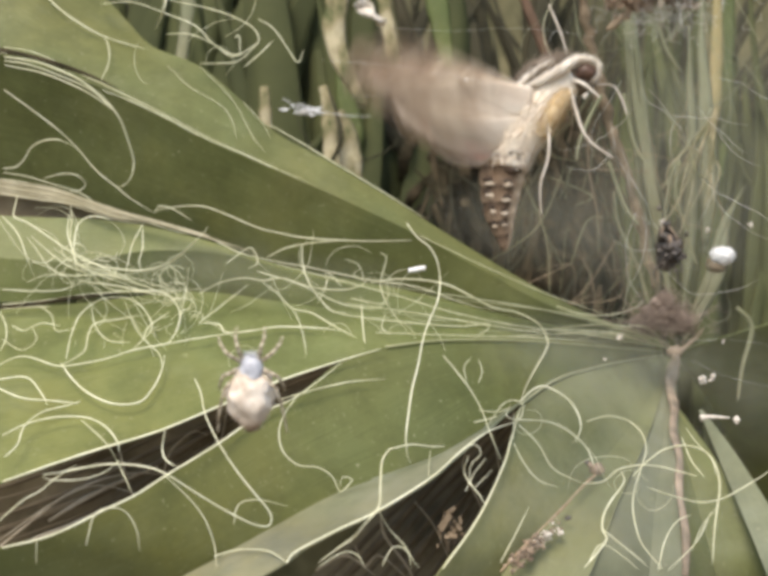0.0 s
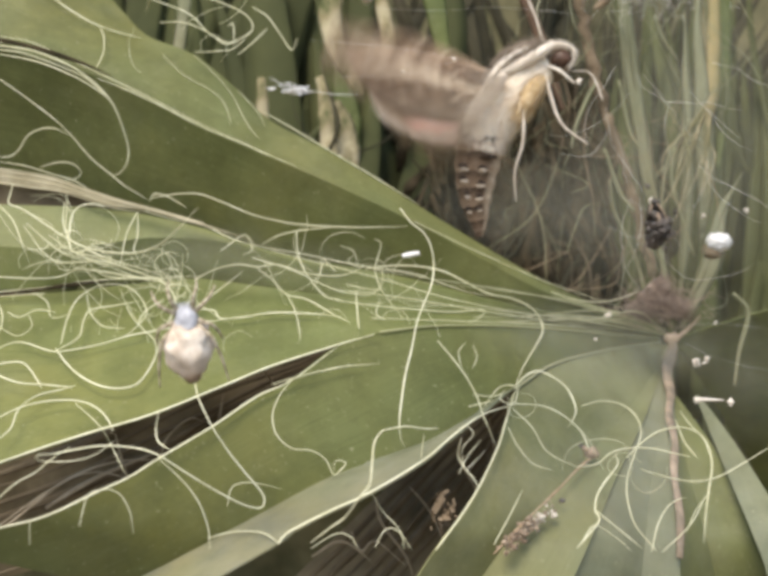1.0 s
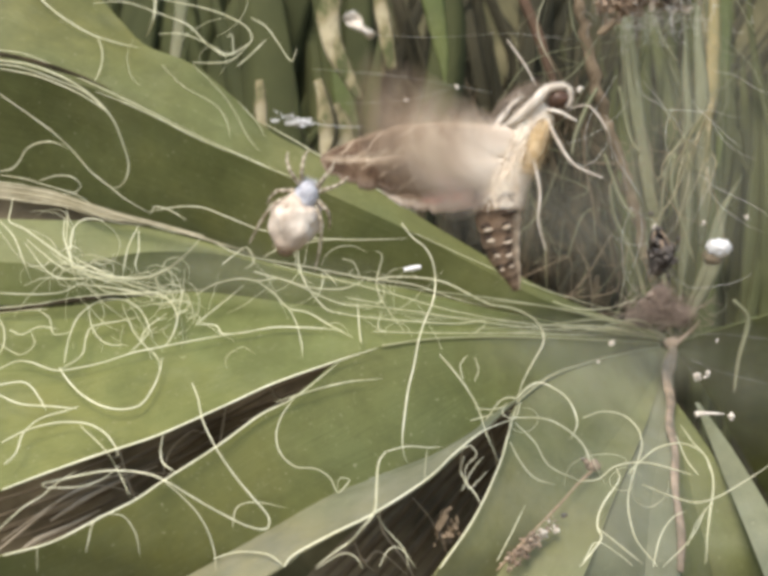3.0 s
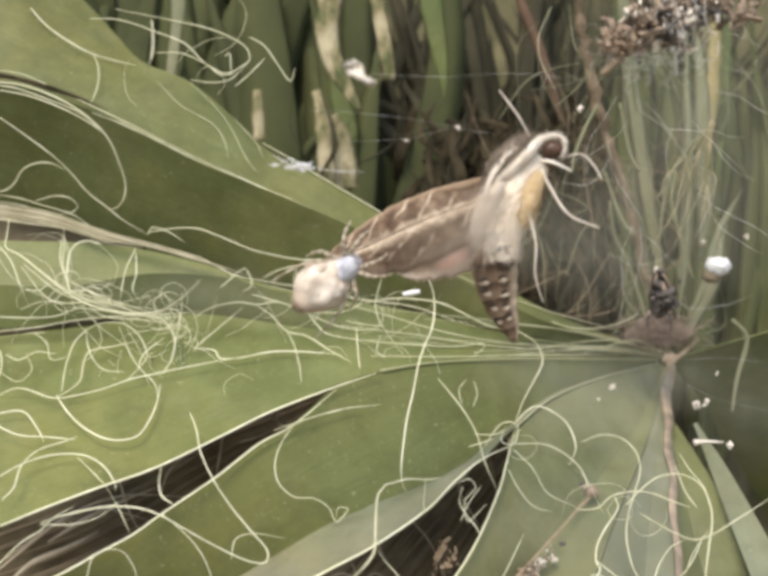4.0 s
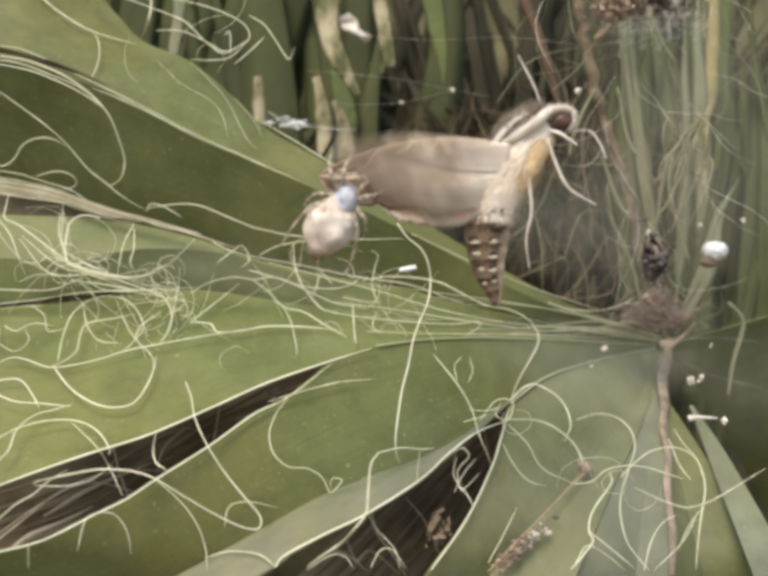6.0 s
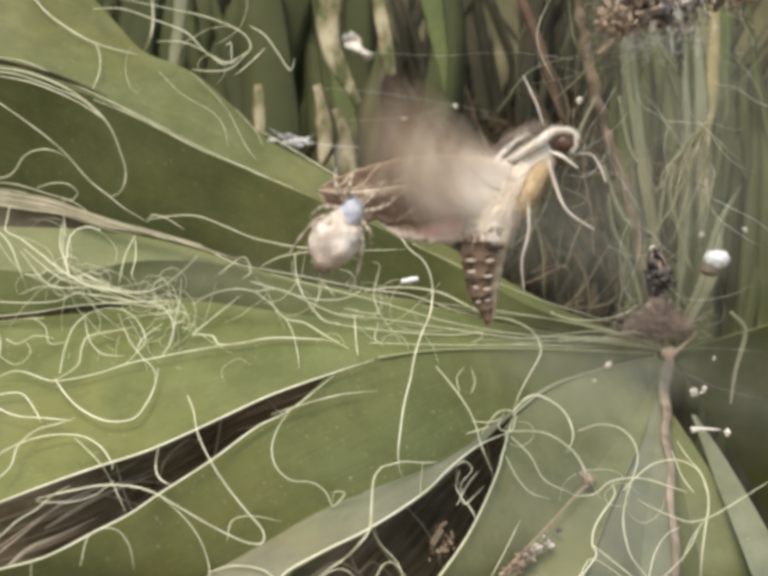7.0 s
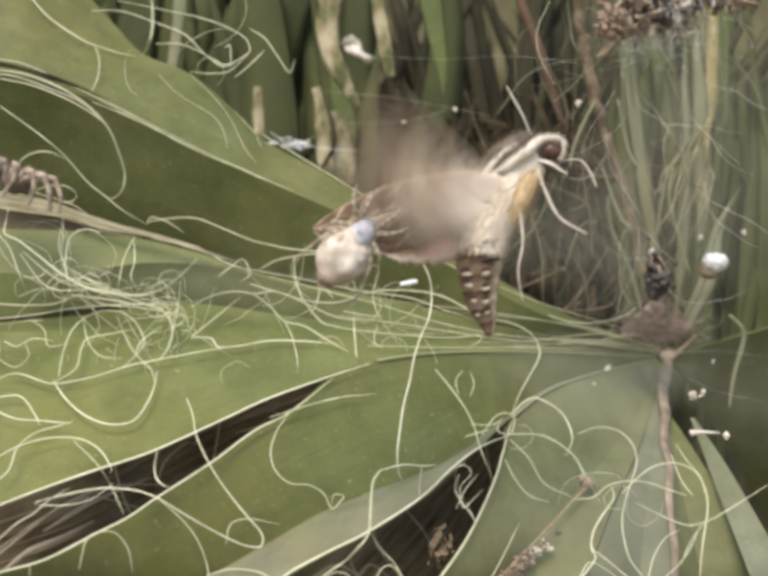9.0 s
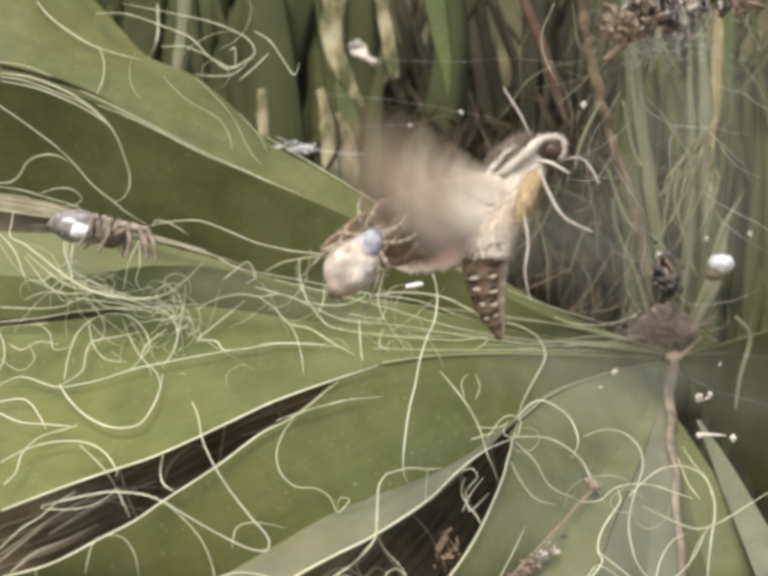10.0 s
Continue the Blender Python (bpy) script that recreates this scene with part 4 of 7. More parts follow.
fibre(0.19, [(-40.3, 74.2, 60.1), (-36.2, 74.7, 63.7), (-32.1, 75.3, 68.0)])
fibre(0.085, [(-64.8, 86.6, 63.6), (-57.2, 81.7, 56.1), (-48.4, 80.5, 50.9), (-44.5, 78.4, 46.2), (-42.4, 74.1, 39.9)])
fibre(0.085, [(-55.8, 88.7, 64.1), (-47.8, 85.2, 56.1), (-43.0, 82.5, 49.8), (-37.8, 76.4, 40.3), (-34.1, 74.2, 35.8)])
fibre(0.085, [(-42.0, 85.2, 52.5), (-35.9, 82.4, 45.5), (-33.3, 79.4, 40.7)])
fibre(0.19, [(-97.1, 75.6, 28.3), (-92.4, 76.1, 29.7), (-87.6, 74.4, 29.1), (-85.6, 75.9, 26.9), (-87.4, 77.0, 25.2), (-91.1, 76.6, 24.6)])
fibre(0.19, [(-110.5, 79.3, 30.5), (-103.4, 79.3, 29.4), (-96.3, 79.2, 27.2), (-87.6, 78.6, 24.4), (-80.5, 78.5, 19.4)])
fibre(0.19, [(-109.9, 77.9, 28.5), (-101.5, 78.0, 27.1), (-93.3, 78.8, 23.7), (-90.4, 77.7, 20.8), (-86.1, 65.9, 15.8), (-85.0, 61.8, 10.2), (-83.0, 58.6, 5.5), (-82.6, 61.4, -0.3), (-81.6, 62.3, -2.3)])
fibre(0.18, [(-86.6, 65.4, 17.1), (-85.7, 61.6, 11.6), (-83.7, 58.9, 7.5), (-81.9, 57.4, 3.6), (-79.6, 58.2, 2.3)])
fibre(0.23, [(-76.0, 66.0, 15.8), (-79.4, 66.0, 16.6), (-82.5, 65.3, 15.8), (-83.8, 63.1, 13.0), (-83.1, 59.0, 7.5), (-81.9, 57.4, 3.6)])
fibre(0.23, [(-103.4, 72.1, 23.1), (-97.0, 54.4, 18.3), (-94.4, 47.0, 14.6), (-88.3, 40.4, 12.4), (-80.6, 32.6, 8.5), (-73.3, 24.9, 4.8), (-66.9, 19.1, 1.9), (-59.8, 13.7, 0.2), (-51.9, 8.0, -0.5), (-44.5, -1.1, 0.5), (-38.6, -9.8, 3.1), (-34.1, -13.4, 6.7)])
fibre(0.18, [(-104.7, 65.2, 16.4), (-99.3, 61.9, 11.6), (-94.8, 56.9, 4.8), (-93.8, 59.6, -0.3)])
fibre(0.18, [(-82.5, 59.1, 2.9), (-78.5, 59.0, 3.3), (-73.8, 60.8, 1.6)])
fibre(0.18, [(-102.5, 59.9, -3.6), (-94.9, 60.8, -4.0), (-87.5, 62.3, -3.7), (-82.4, 62.9, -1.7)])
fibre(0.31, [(-82.1, 60.0, -1.3), (-74.2, 62.1, -2.3), (-66.7, 63.6, -3.7), (-60.3, 65.1, -4.4), (-56.1, 61.1, -7.6), (-54.2, 56.9, -10.7), (-54.0, 52.0, -14.3), (-55.4, 46.8, -17.8)])
fibre(0.18, [(-52.6, 59.1, 2.3), (-54.2, 64.7, -3.0), (-54.2, 60.3, -7.6), (-53.9, 54.3, -11.9), (-54.1, 49.3, -15.4)])
fibre(0.23, [(-102.8, 60.6, -7.6), (-93.1, 62.9, -6.7), (-83.1, 64.9, -5.0), (-72.9, 66.6, -4.1), (-62.7, 69.1, -3.8), (-49.3, 70.5, -3.1)])
fibre(0.18, [(-102.7, 60.5, -8.9), (-95.5, 62.2, -8.3), (-90.5, 63.1, -8.1)])
fibre(0.19, [(-65.7, 75.7, 18.5), (-64.1, 75.0, 20.5), (-59.9, 74.9, 19.4), (-54.9, 74.0, 16.3)])
fibre(0.19, [(-65.4, 74.5, 19.1), (-58.3, 73.8, 20.2), (-51.1, 72.8, 20.1), (-44.2, 72.4, 17.6), (-35.8, 71.9, 14.1), (-30.3, 71.9, 12.7), (-23.4, 72.1, 11.4), (-11.0, 71.3, 10.5), (0.0, 71.4, 10.4), (7.6, 71.7, 10.7)])
fibre(0.18, [(-67.0, 67.5, 14.5), (-68.7, 63.6, 9.0), (-68.9, 59.8, 3.6), (-70.5, 63.1, -0.3)])
fibre(0.18, [(-66.8, 66.7, 13.1), (-65.9, 63.2, 7.6), (-66.1, 60.3, 3.6), (-65.3, 63.4, 0.3)])
fibre(0.19, [(-68.0, 79.1, 15.9), (-60.8, 78.6, 13.8), (-50.8, 78.5, 11.6), (-41.2, 71.0, 7.2), (-33.7, 77.1, 5.3), (-23.9, 77.2, 3.6), (-11.3, 77.3, 1.0), (-2.8, 77.8, -0.6), (9.9, 78.4, -2.5), (24.0, 78.2, -7.4), (32.8, 81.6, -8.9)])
fibre(0.23, [(-51.2, 66.2, -4.7), (-45.8, 66.1, -1.7), (-38.7, 64.1, -0.3), (-33.4, 64.2, -1.0), (-28.2, 65.3, -0.3), (-21.5, 65.3, -2.4), (-16.1, 65.5, -3.3), (-10.8, 66.9, -3.3), (-6.2, 70.3, -1.7), (-4.4, 73.1, 0.3)])
fibre(0.18, [(-49.6, 58.3, -12.4), (-45.4, 64.3, -8.4), (-37.9, 67.6, -2.0)])
fibre(0.22, [(-49.8, 59.3, -12.4), (-44.5, 59.2, -12.8), (-42.1, 56.8, -14.9), (-36.4, 57.5, -14.7), (-28.9, 60.5, -13.5), (-18.5, 61.6, -13.8), (-10.6, 61.9, -14.6)])
fibre(0.23, [(-33.7, 66.7, -1.4), (-29.9, 68.5, -4.4), (-25.7, 67.1, -8.5), (-20.2, 66.3, -9.8), (-13.2, 61.6, -13.6), (-7.8, 59.0, -16.3)])
fibre(0.13, [(-25.8, 68.1, -8.5), (-23.3, 63.1, -12.3), (-21.4, 56.6, -17.2), (-20.6, 52.1, -20.7)])
fibre(0.23, [(-23.4, 71.6, 9.3), (-23.2, 72.2, 3.8), (-20.9, 66.2, -1.7), (-18.2, 66.3, -5.7), (-14.8, 66.0, -9.1), (-10.7, 65.7, -10.0)])
fibre(0.19, [(-33.4, 74.3, 5.9), (-27.7, 73.1, 8.6), (-19.3, 72.1, 10.0), (-11.0, 71.4, 10.6)])
fibre(0.14, [(-16.7, 74.1, 1.7), (-16.5, 66.7, -3.0), (-18.9, 67.5, -7.1)])
fibre(0.14, [(-16.0, 74.1, 1.7), (-12.2, 68.8, -2.4)])
fibre(0.14, [(-11.1, 72.7, 5.2), (-7.6, 73.7, 3.8), (-6.3, 74.6, -0.4), (-9.0, 73.8, 1.0), (-7.6, 73.4, 2.4)])
fibre(0.19, [(-1.4, 73.1, 7.3), (0.3, 73.9, 5.9), (-0.7, 75.1, 1.7), (-1.4, 73.6, -1.7), (0.0, 68.3, -6.5), (2.7, 69.1, -10.6), (6.7, 63.3, -15.7)])
fibre(0.14, [(-9.5, 67.9, -5.8), (-2.7, 68.4, -7.1), (1.4, 68.4, -7.1)])
fibre(0.14, [(0.0, 68.9, -9.9), (-1.0, 64.1, -13.7), (1.4, 61.6, -15.6)])
fibre(0.22, [(-6.6, 66.3, -7.4), (-6.2, 63.0, -12.3), (-5.7, 57.2, -16.2), (-5.4, 55.4, -17.8)])
fibre(0.25, [(5.4, 53.6, 13.8), (8.3, 52.5, 9.9), (11.5, 52.7, 7.3), (13.5, 53.6, 3.5), (14.2, 54.5, -1.6), (13.3, 50.8, -6.7), (11.2, 51.4, -11.8), (9.3, 45.0, -16.4), (8.1, 44.3, -22.5), (6.5, 41.7, -28.3), (5.5, 38.7, -34.0), (4.8, 36.0, -39.5), (5.1, 36.9, -43.8), (6.1, 38.5, -46.2)])
fibre(0.29, [(-4.2, 77.6, -1.1), (2.8, 78.0, -0.1), (11.3, 78.3, -0.4), (18.4, 79.5, -1.8), (24.2, 80.2, -4.6), (31.4, 81.0, -8.2), (38.9, 83.8, -9.7), (44.9, 85.4, -12.7), (47.7, 86.5, -16.4), (47.4, 82.8, -19.7), (44.6, 79.2, -23.7), (40.0, 72.2, -29.3), (37.1, 66.5, -34.1)])
fibre(0.19, [(-12.2, 68.2, -10.1), (-2.7, 68.5, -11.5), (9.6, 70.0, -12.7), (20.7, 72.8, -13.5), (28.6, 75.1, -12.9), (29.3, 75.6, -14.3), (24.5, 68.9, -16.7)])
fibre(0.22, [(15.4, 60.2, -21.1), (18.4, 59.3, -24.6), (22.2, 57.5, -29.6), (25.2, 54.9, -35.1), (25.3, 38.1, -38.7), (28.3, 38.4, -45.9)])
fibre(0.14, [(21.7, 59.6, -27.9), (21.2, 61.9, -24.2), (23.4, 64.4, -21.8)])
fibre(0.14, [(25.5, 65.3, -22.5), (26.3, 63.9, -25.7), (24.8, 60.7, -28.7)])
fibre(0.32, [(-79.7, 4.9, -44.5), (-71.4, 10.2, -41.8), (-62.5, 15.6, -39.2), (-51.1, 21.8, -36.1), (-37.6, 33.8, -30.9), (-26.9, 43.4, -26.7), (-11.4, 52.8, -22.0), (-1.3, 57.8, -19.2)])
fibre(0.30, [(-77.0, -1.5, -56.4), (-68.6, 2.5, -54.9), (-60.2, 8.2, -51.3), (-54.2, 13.0, -48.8), (-49.0, 17.8, -45.6), (-38.5, 26.1, -39.5), (-29.6, 36.0, -33.6), (-22.0, 42.7, -30.3), (-11.5, 53.3, -22.7)])
fibre(0.17, [(-26.4, 39.1, -31.0), (-19.6, 43.4, -29.2), (-10.0, 49.2, -27.4), (0.0, 53.0, -26.8)])
fibre(0.17, [(-23.0, 41.0, -30.4), (-17.2, 45.2, -28.8), (-7.5, 50.3, -26.9)])
fibre(0.16, [(-21.8, 40.7, -30.0), (-24.3, 36.1, -33.6), (-25.4, 32.1, -37.7), (-24.3, 30.8, -42.1), (-20.8, 31.2, -45.4), (-16.3, 32.8, -46.2), (-12.9, 34.0, -48.6), (-11.1, 34.0, -52.1), (-9.4, 35.0, -51.2), (-8.2, 35.4, -49.5), (-10.5, 34.3, -48.9), (-11.1, 34.4, -51.6)])
fibre(0.23, [(-49.6, 20.1, -35.8), (-50.6, 22.0, -39.8), (-49.6, 20.4, -42.3), (-46.3, 17.8, -43.7)])
fibre(0.22, [(-44.7, 28.7, -25.0), (-42.3, 23.5, -27.8), (-40.0, 16.6, -31.8), (-36.8, 14.0, -37.3), (-33.1, 14.3, -43.2), (-28.9, 14.5, -48.6), (-25.8, 15.7, -52.7), (-25.2, 15.4, -54.8), (-26.3, 15.5, -56.1), (-29.7, 13.0, -54.7), (-35.7, 10.6, -50.9), (-41.4, 7.7, -46.5), (-46.6, 5.8, -42.7), (-51.9, 8.0, -41.7), (-57.8, 6.9, -41.1), (-62.4, 5.3, -41.5), (-66.9, 3.4, -42.2), (-67.7, -4.1, -41.4), (-69.3, 1.8, -43.4), (-63.7, 3.1, -43.7), (-59.3, 5.1, -42.8), (-56.0, 8.0, -40.3)])
fibre(0.15, [(-48.8, 16.8, -45.4), (-44.7, 18.0, -49.5), (-41.6, 19.2, -53.6), (-39.5, 19.4, -57.5), (-38.4, 20.8, -62.3), (-37.2, 15.7, -65.1)])
fibre(0.19, [(-83.6, 14.3, -36.2), (-79.6, 17.8, -34.1), (-74.5, 21.9, -33.1), (-68.0, 22.6, -33.3), (-62.7, 19.7, -35.0), (-58.7, 15.3, -38.0), (-58.4, 14.3, -39.5)])
fibre(0.15, [(-68.9, 21.9, -33.7), (-61.4, 15.6, -38.1), (-58.9, 18.0, -44.0), (-54.8, 12.0, -48.0)])
fibre(0.18, [(-80.6, 4.6, -52.9), (-77.1, 8.7, -49.3), (-73.9, 11.4, -47.4), (-71.6, 13.7, -45.2), (-66.2, 10.6, -41.9)])
fibre(0.19, [(-80.7, 8.5, -39.9), (-79.4, 11.8, -37.9), (-79.9, 17.1, -34.6), (-78.0, 22.4, -32.1), (-73.8, 26.3, -31.0), (-71.0, 28.2, -30.1)])
fibre(0.20, [(-92.7, 33.6, -25.6), (-86.4, 35.4, -25.2), (-80.8, 29.9, -28.6), (-77.9, 25.6, -30.7)])
fibre(0.20, [(-91.1, 29.6, -27.1), (-83.9, 26.0, -29.2), (-77.3, 26.7, -29.9), (-71.0, 26.5, -30.5)])
fibre(0.24, [(-79.8, 40.1, -22.1), (-75.7, 35.3, -25.2), (-70.7, 30.7, -28.1), (-65.0, 27.4, -30.2), (-60.4, 27.0, -30.8), (-56.9, 29.1, -30.0), (-55.5, 35.1, -26.9), (-55.2, 41.0, -23.4), (-55.7, 45.8, -20.2)])
fibre(0.21, [(-94.6, 38.1, -22.5), (-91.5, 42.2, -20.7), (-87.7, 42.0, -20.8), (-81.1, 40.4, -22.7), (-76.6, 41.5, -22.5), (-70.1, 44.0, -21.2), (-63.6, 47.4, -19.1), (-57.9, 49.5, -18.0), (-48.5, 52.8, -16.3), (-38.7, 55.9, -14.8), (-28.8, 59.5, -13.5)])
fibre(0.22, [(-79.6, 39.5, -22.6), (-75.9, 45.1, -19.5), (-76.6, 51.0, -15.5), (-76.1, 55.3, -12.6), (-70.1, 57.1, -11.4), (-64.2, 59.5, -10.2)])
fibre(0.18, [(-78.9, 41.1, -21.0), (-80.7, 50.1, -15.5), (-80.8, 58.0, -10.1), (-77.2, 63.1, -6.3), (-70.8, 64.1, -5.7), (-65.2, 60.7, -8.3), (-61.0, 54.3, -13.2), (-61.7, 49.7, -16.1), (-64.1, 44.7, -19.4)])
fibre(0.13, [(-70.9, 64.4, -7.0), (-65.9, 55.8, -13.3), (-62.1, 51.1, -16.8), (-57.2, 46.6, -20.2), (-55.4, 42.0, -23.5)])
fibre(0.17, [(-102.4, 58.2, -9.5), (-98.6, 53.1, -13.1), (-96.5, 47.8, -16.6), (-96.3, 43.5, -19.4)])
fibre(0.13, [(-95.1, 61.3, -7.0), (-89.0, 58.9, -10.2), (-85.7, 53.3, -14.4), (-81.0, 54.6, -13.8)])
fibre(0.18, [(-58.0, 60.7, -9.6), (-61.9, 55.2, -13.2), (-62.4, 50.0, -16.7)])
fibre(0.28, [(0.7, 17.4, -39.5), (-1.0, 16.0, -41.9), (-1.4, 4.2, -45.1), (-1.7, -8.3, -46.5), (-4.1, -9.8, -49.4), (-6.8, 0.1, -54.7), (-9.9, 1.8, -57.2), (-14.1, 3.2, -60.6)])
fibre(0.19, [(0.7, 17.4, -39.5), (5.7, 21.3, -39.1), (10.3, 25.1, -40.1), (13.9, 28.9, -40.6)])
fibre(0.12, [(11.0, 41.8, -43.6), (9.9, 28.7, -45.7), (9.5, 20.9, -46.8)])
fibre(0.31, [(-20.9, 5.1, -61.2), (-19.1, 8.4, -59.7), (-10.5, 11.6, -55.9), (-2.0, 16.7, -53.0), (10.3, 25.5, -47.3), (17.9, 35.9, -43.0), (25.8, 43.0, -38.9), (35.5, 54.9, -37.7)])
fibre(0.22, [(23.1, 53.6, -38.1), (30.1, 58.6, -36.9), (36.1, 63.7, -34.4)])
fibre(0.18, [(24.6, 55.6, -35.2), (30.0, 58.0, -35.8), (34.5, 62.0, -34.8)])
fibre(0.18, [(27.1, 54.6, -38.3), (31.7, 60.8, -34.0), (35.3, 63.4, -33.4), (36.5, 57.9, -34.2), (34.5, 52.4, -37.3), (30.8, 48.8, -35.7), (33.8, 61.9, -34.1)])
fibre(0.37, [(12.6, 19.6, -66.4), (19.4, 25.5, -59.2), (24.0, 32.2, -54.0), (29.3, 41.6, -46.6), (31.9, 47.6, -41.5), (36.1, 59.5, -34.4)])
fibre(0.27, [(36.4, 61.5, -33.4), (40.5, 66.5, -30.7), (44.2, 68.7, -30.0), (49.0, 68.6, -32.3), (52.2, 67.8, -35.6), (52.8, 62.2, -40.1), (49.7, 55.2, -43.5)])
fibre(0.22, [(35.0, 51.9, -37.2), (43.0, 57.8, -38.4), (48.5, 59.1, -40.9), (53.0, 58.6, -44.8), (54.4, 56.3, -48.2), (54.6, 54.2, -50.4)])
fibre(0.17, [(32.2, 45.3, -42.4), (34.4, 43.3, -46.9), (38.0, 42.7, -51.1), (43.4, 45.3, -53.3)])
fibre(0.27, [(58.2, 41.4, -48.7), (57.7, 37.2, -50.5), (52.8, 30.3, -53.6), (50.0, 25.8, -55.9), (48.7, 21.6, -58.1), (49.3, 20.3, -60.0), (46.1, 15.7, -61.9), (42.9, 13.7, -64.5)])
fibre(0.19, [(48.7, 21.6, -58.1), (53.6, 22.1, -62.1), (59.5, 23.4, -67.0)])
fibre(0.26, [(54.7, 63.4, -39.0), (61.6, 70.4, -38.4), (67.8, 72.8, -39.7), (70.4, 67.5, -42.3), (69.7, 59.9, -45.7), (66.0, 51.3, -49.2), (61.8, 42.4, -52.9), (59.5, 36.0, -56.1), (58.9, 31.4, -59.6), (59.8, 28.6, -63.5), (63.4, 25.0, -68.1)])
fibre(0.24, [(48.6, 40.6, -51.5), (52.9, 38.2, -50.5), (56.8, 39.4, -47.9), (61.6, 39.5, -46.8), (65.6, 36.5, -46.5), (67.8, 28.4, -46.2), (70.4, 22.4, -46.3)])
fibre(0.23, [(58.3, 31.5, -48.0), (62.3, 33.5, -44.9), (66.9, 35.1, -42.3), (71.1, 31.6, -40.8), (73.3, 24.3, -41.4), (73.0, 17.1, -43.8), (72.1, 13.0, -47.2), (69.4, 7.5, -51.1), (67.5, 3.8, -55.2), (66.1, 1.0, -60.4)])
fibre(0.19, [(63.1, 36.4, -51.5), (63.8, 26.4, -50.9), (64.2, 13.2, -49.6), (65.8, 5.4, -48.7), (72.1, 11.4, -49.1), (78.0, 16.0, -47.9), (88.2, 19.5, -43.2)])
fibre(0.16, [(74.5, 42.0, -38.1), (74.9, 35.9, -40.7), (76.4, 30.1, -43.7), (75.5, 24.2, -46.4)])
fibre(0.16, [(71.3, 35.7, -39.5), (71.0, 27.7, -43.8), (72.2, 22.6, -46.6)])
fibre(0.17, [(84.6, 49.9, -59.6), (78.5, 43.0, -62.8), (74.0, 36.7, -67.0)])
fibre(0.17, [(82.7, 48.2, -60.4), (76.0, 39.3, -65.4), (67.1, 33.5, -70.8)])
fibre(0.15, [(-2.1, 18.6, -52.9), (0.7, 23.1, -58.5), (4.6, 21.8, -62.6), (5.6, 20.6, -66.7)])
fibre(0.16, [(19.3, 31.0, -43.3), (18.7, 34.3, -47.5), (20.0, 32.8, -50.1), (22.1, 30.6, -52.5), (23.1, 29.1, -54.4)])
fibre(0.15, [(-1.0, 18.2, -65.4), (1.2, 20.1, -62.1), (4.0, 20.7, -62.3), (7.3, 19.9, -66.5)])
fibre(0.17, [(-70.4, -0.8, -54.9), (-71.4, 1.8, -60.7)])
fibre(0.18, [(-38.5, 20.1, -63.8), (-33.0, 20.3, -62.4), (-25.3, 11.7, -60.5), (-20.6, 3.1, -60.6)])
fibre(0.21, [(51.2, 88.0, -7.7), (59.8, 94.3, -10.1), (71.4, 105.2, -10.5), (81.1, 112.3, -8.3), (84.8, 114.4, -6.0)])
fibre(0.12, [(-78.2, 66.6, 51.6), (-64.9, 67.2, 46.3), (-51.5, 67.7, 39.2), (-38.1, 68.8, 33.7), (-32.1, 69.4, 31.0), (-23.4, 71.4, 27.8)])
fibre(0.14, [(-105.9, 68.3, 63.8), (-97.9, 68.5, 62.5), (-88.4, 68.6, 58.4), (-78.9, 68.7, 53.8), (-67.6, 67.2, 48.1)])
fibre(0.09, [(-106.3, 65.8, 61.8), (-93.8, 68.5, 60.0), (-81.6, 68.6, 55.1), (-64.9, 67.3, 47.0), (-49.1, 69.1, 38.9)])
fibre(0.09, [(-71.6, 66.8, 49.0), (-56.9, 67.5, 42.2), (-42.3, 69.5, 35.8), (-30.0, 69.7, 30.2), (-19.2, 71.1, 25.5)])
fibre(0.20, [(-33.8, 83.1, 45.3), (-24.3, 82.0, 39.7), (-12.9, 81.7, 32.8), (0.0, 82.0, 25.1), (11.4, 82.0, 17.9)])
fibre(0.14, [(-30.2, 70.9, 3.8), (-13.8, 72.2, -0.4), (2.8, 72.0, -4.8), (20.7, 72.3, -10.0), (46.1, 83.9, -14.8)])
fibre(0.14, [(-10.9, 69.3, -7.2), (9.6, 70.5, -9.9), (30.8, 75.9, -13.5), (63.6, 97.8, -17.8)])
fibre(0.15, [(-2.6, 62.8, -15.0), (16.2, 67.1, -15.8), (42.8, 81.1, -16.9), (79.2, 111.2, -19.7)])
fibre(0.15, [(9.7, 74.1, 12.2), (28.5, 80.6, 3.9), (50.7, 93.6, -4.5), (80.0, 114.2, -12.9)])
fibre(0.19, [(-35.3, 67.9, 1.7), (-24.4, 68.4, -1.7), (-12.3, 69.5, -7.2), (-2.7, 69.6, -8.8)])
fibre(0.19, [(-43.9, 67.1, 3.7), (-41.6, 69.1, 5.8), (-38.4, 75.7, 8.7), (-35.5, 69.6, 4.4), (-37.9, 67.7, 2.4)])
fibre(0.14, [(-95.8, 59.6, -1.7), (-90.5, 59.4, 0.3), (-85.7, 60.9, -0.3), (-83.8, 62.9, -3.7)])
fibre(0.13, [(-93.3, 56.5, 3.5), (-89.6, 57.1, 3.6), (-87.3, 57.8, 5.5)])
fibre(0.13, [(-96.8, 52.4, -13.1), (-93.1, 51.0, -14.3), (-89.8, 54.0, -12.5), (-84.7, 54.2, -13.2)])
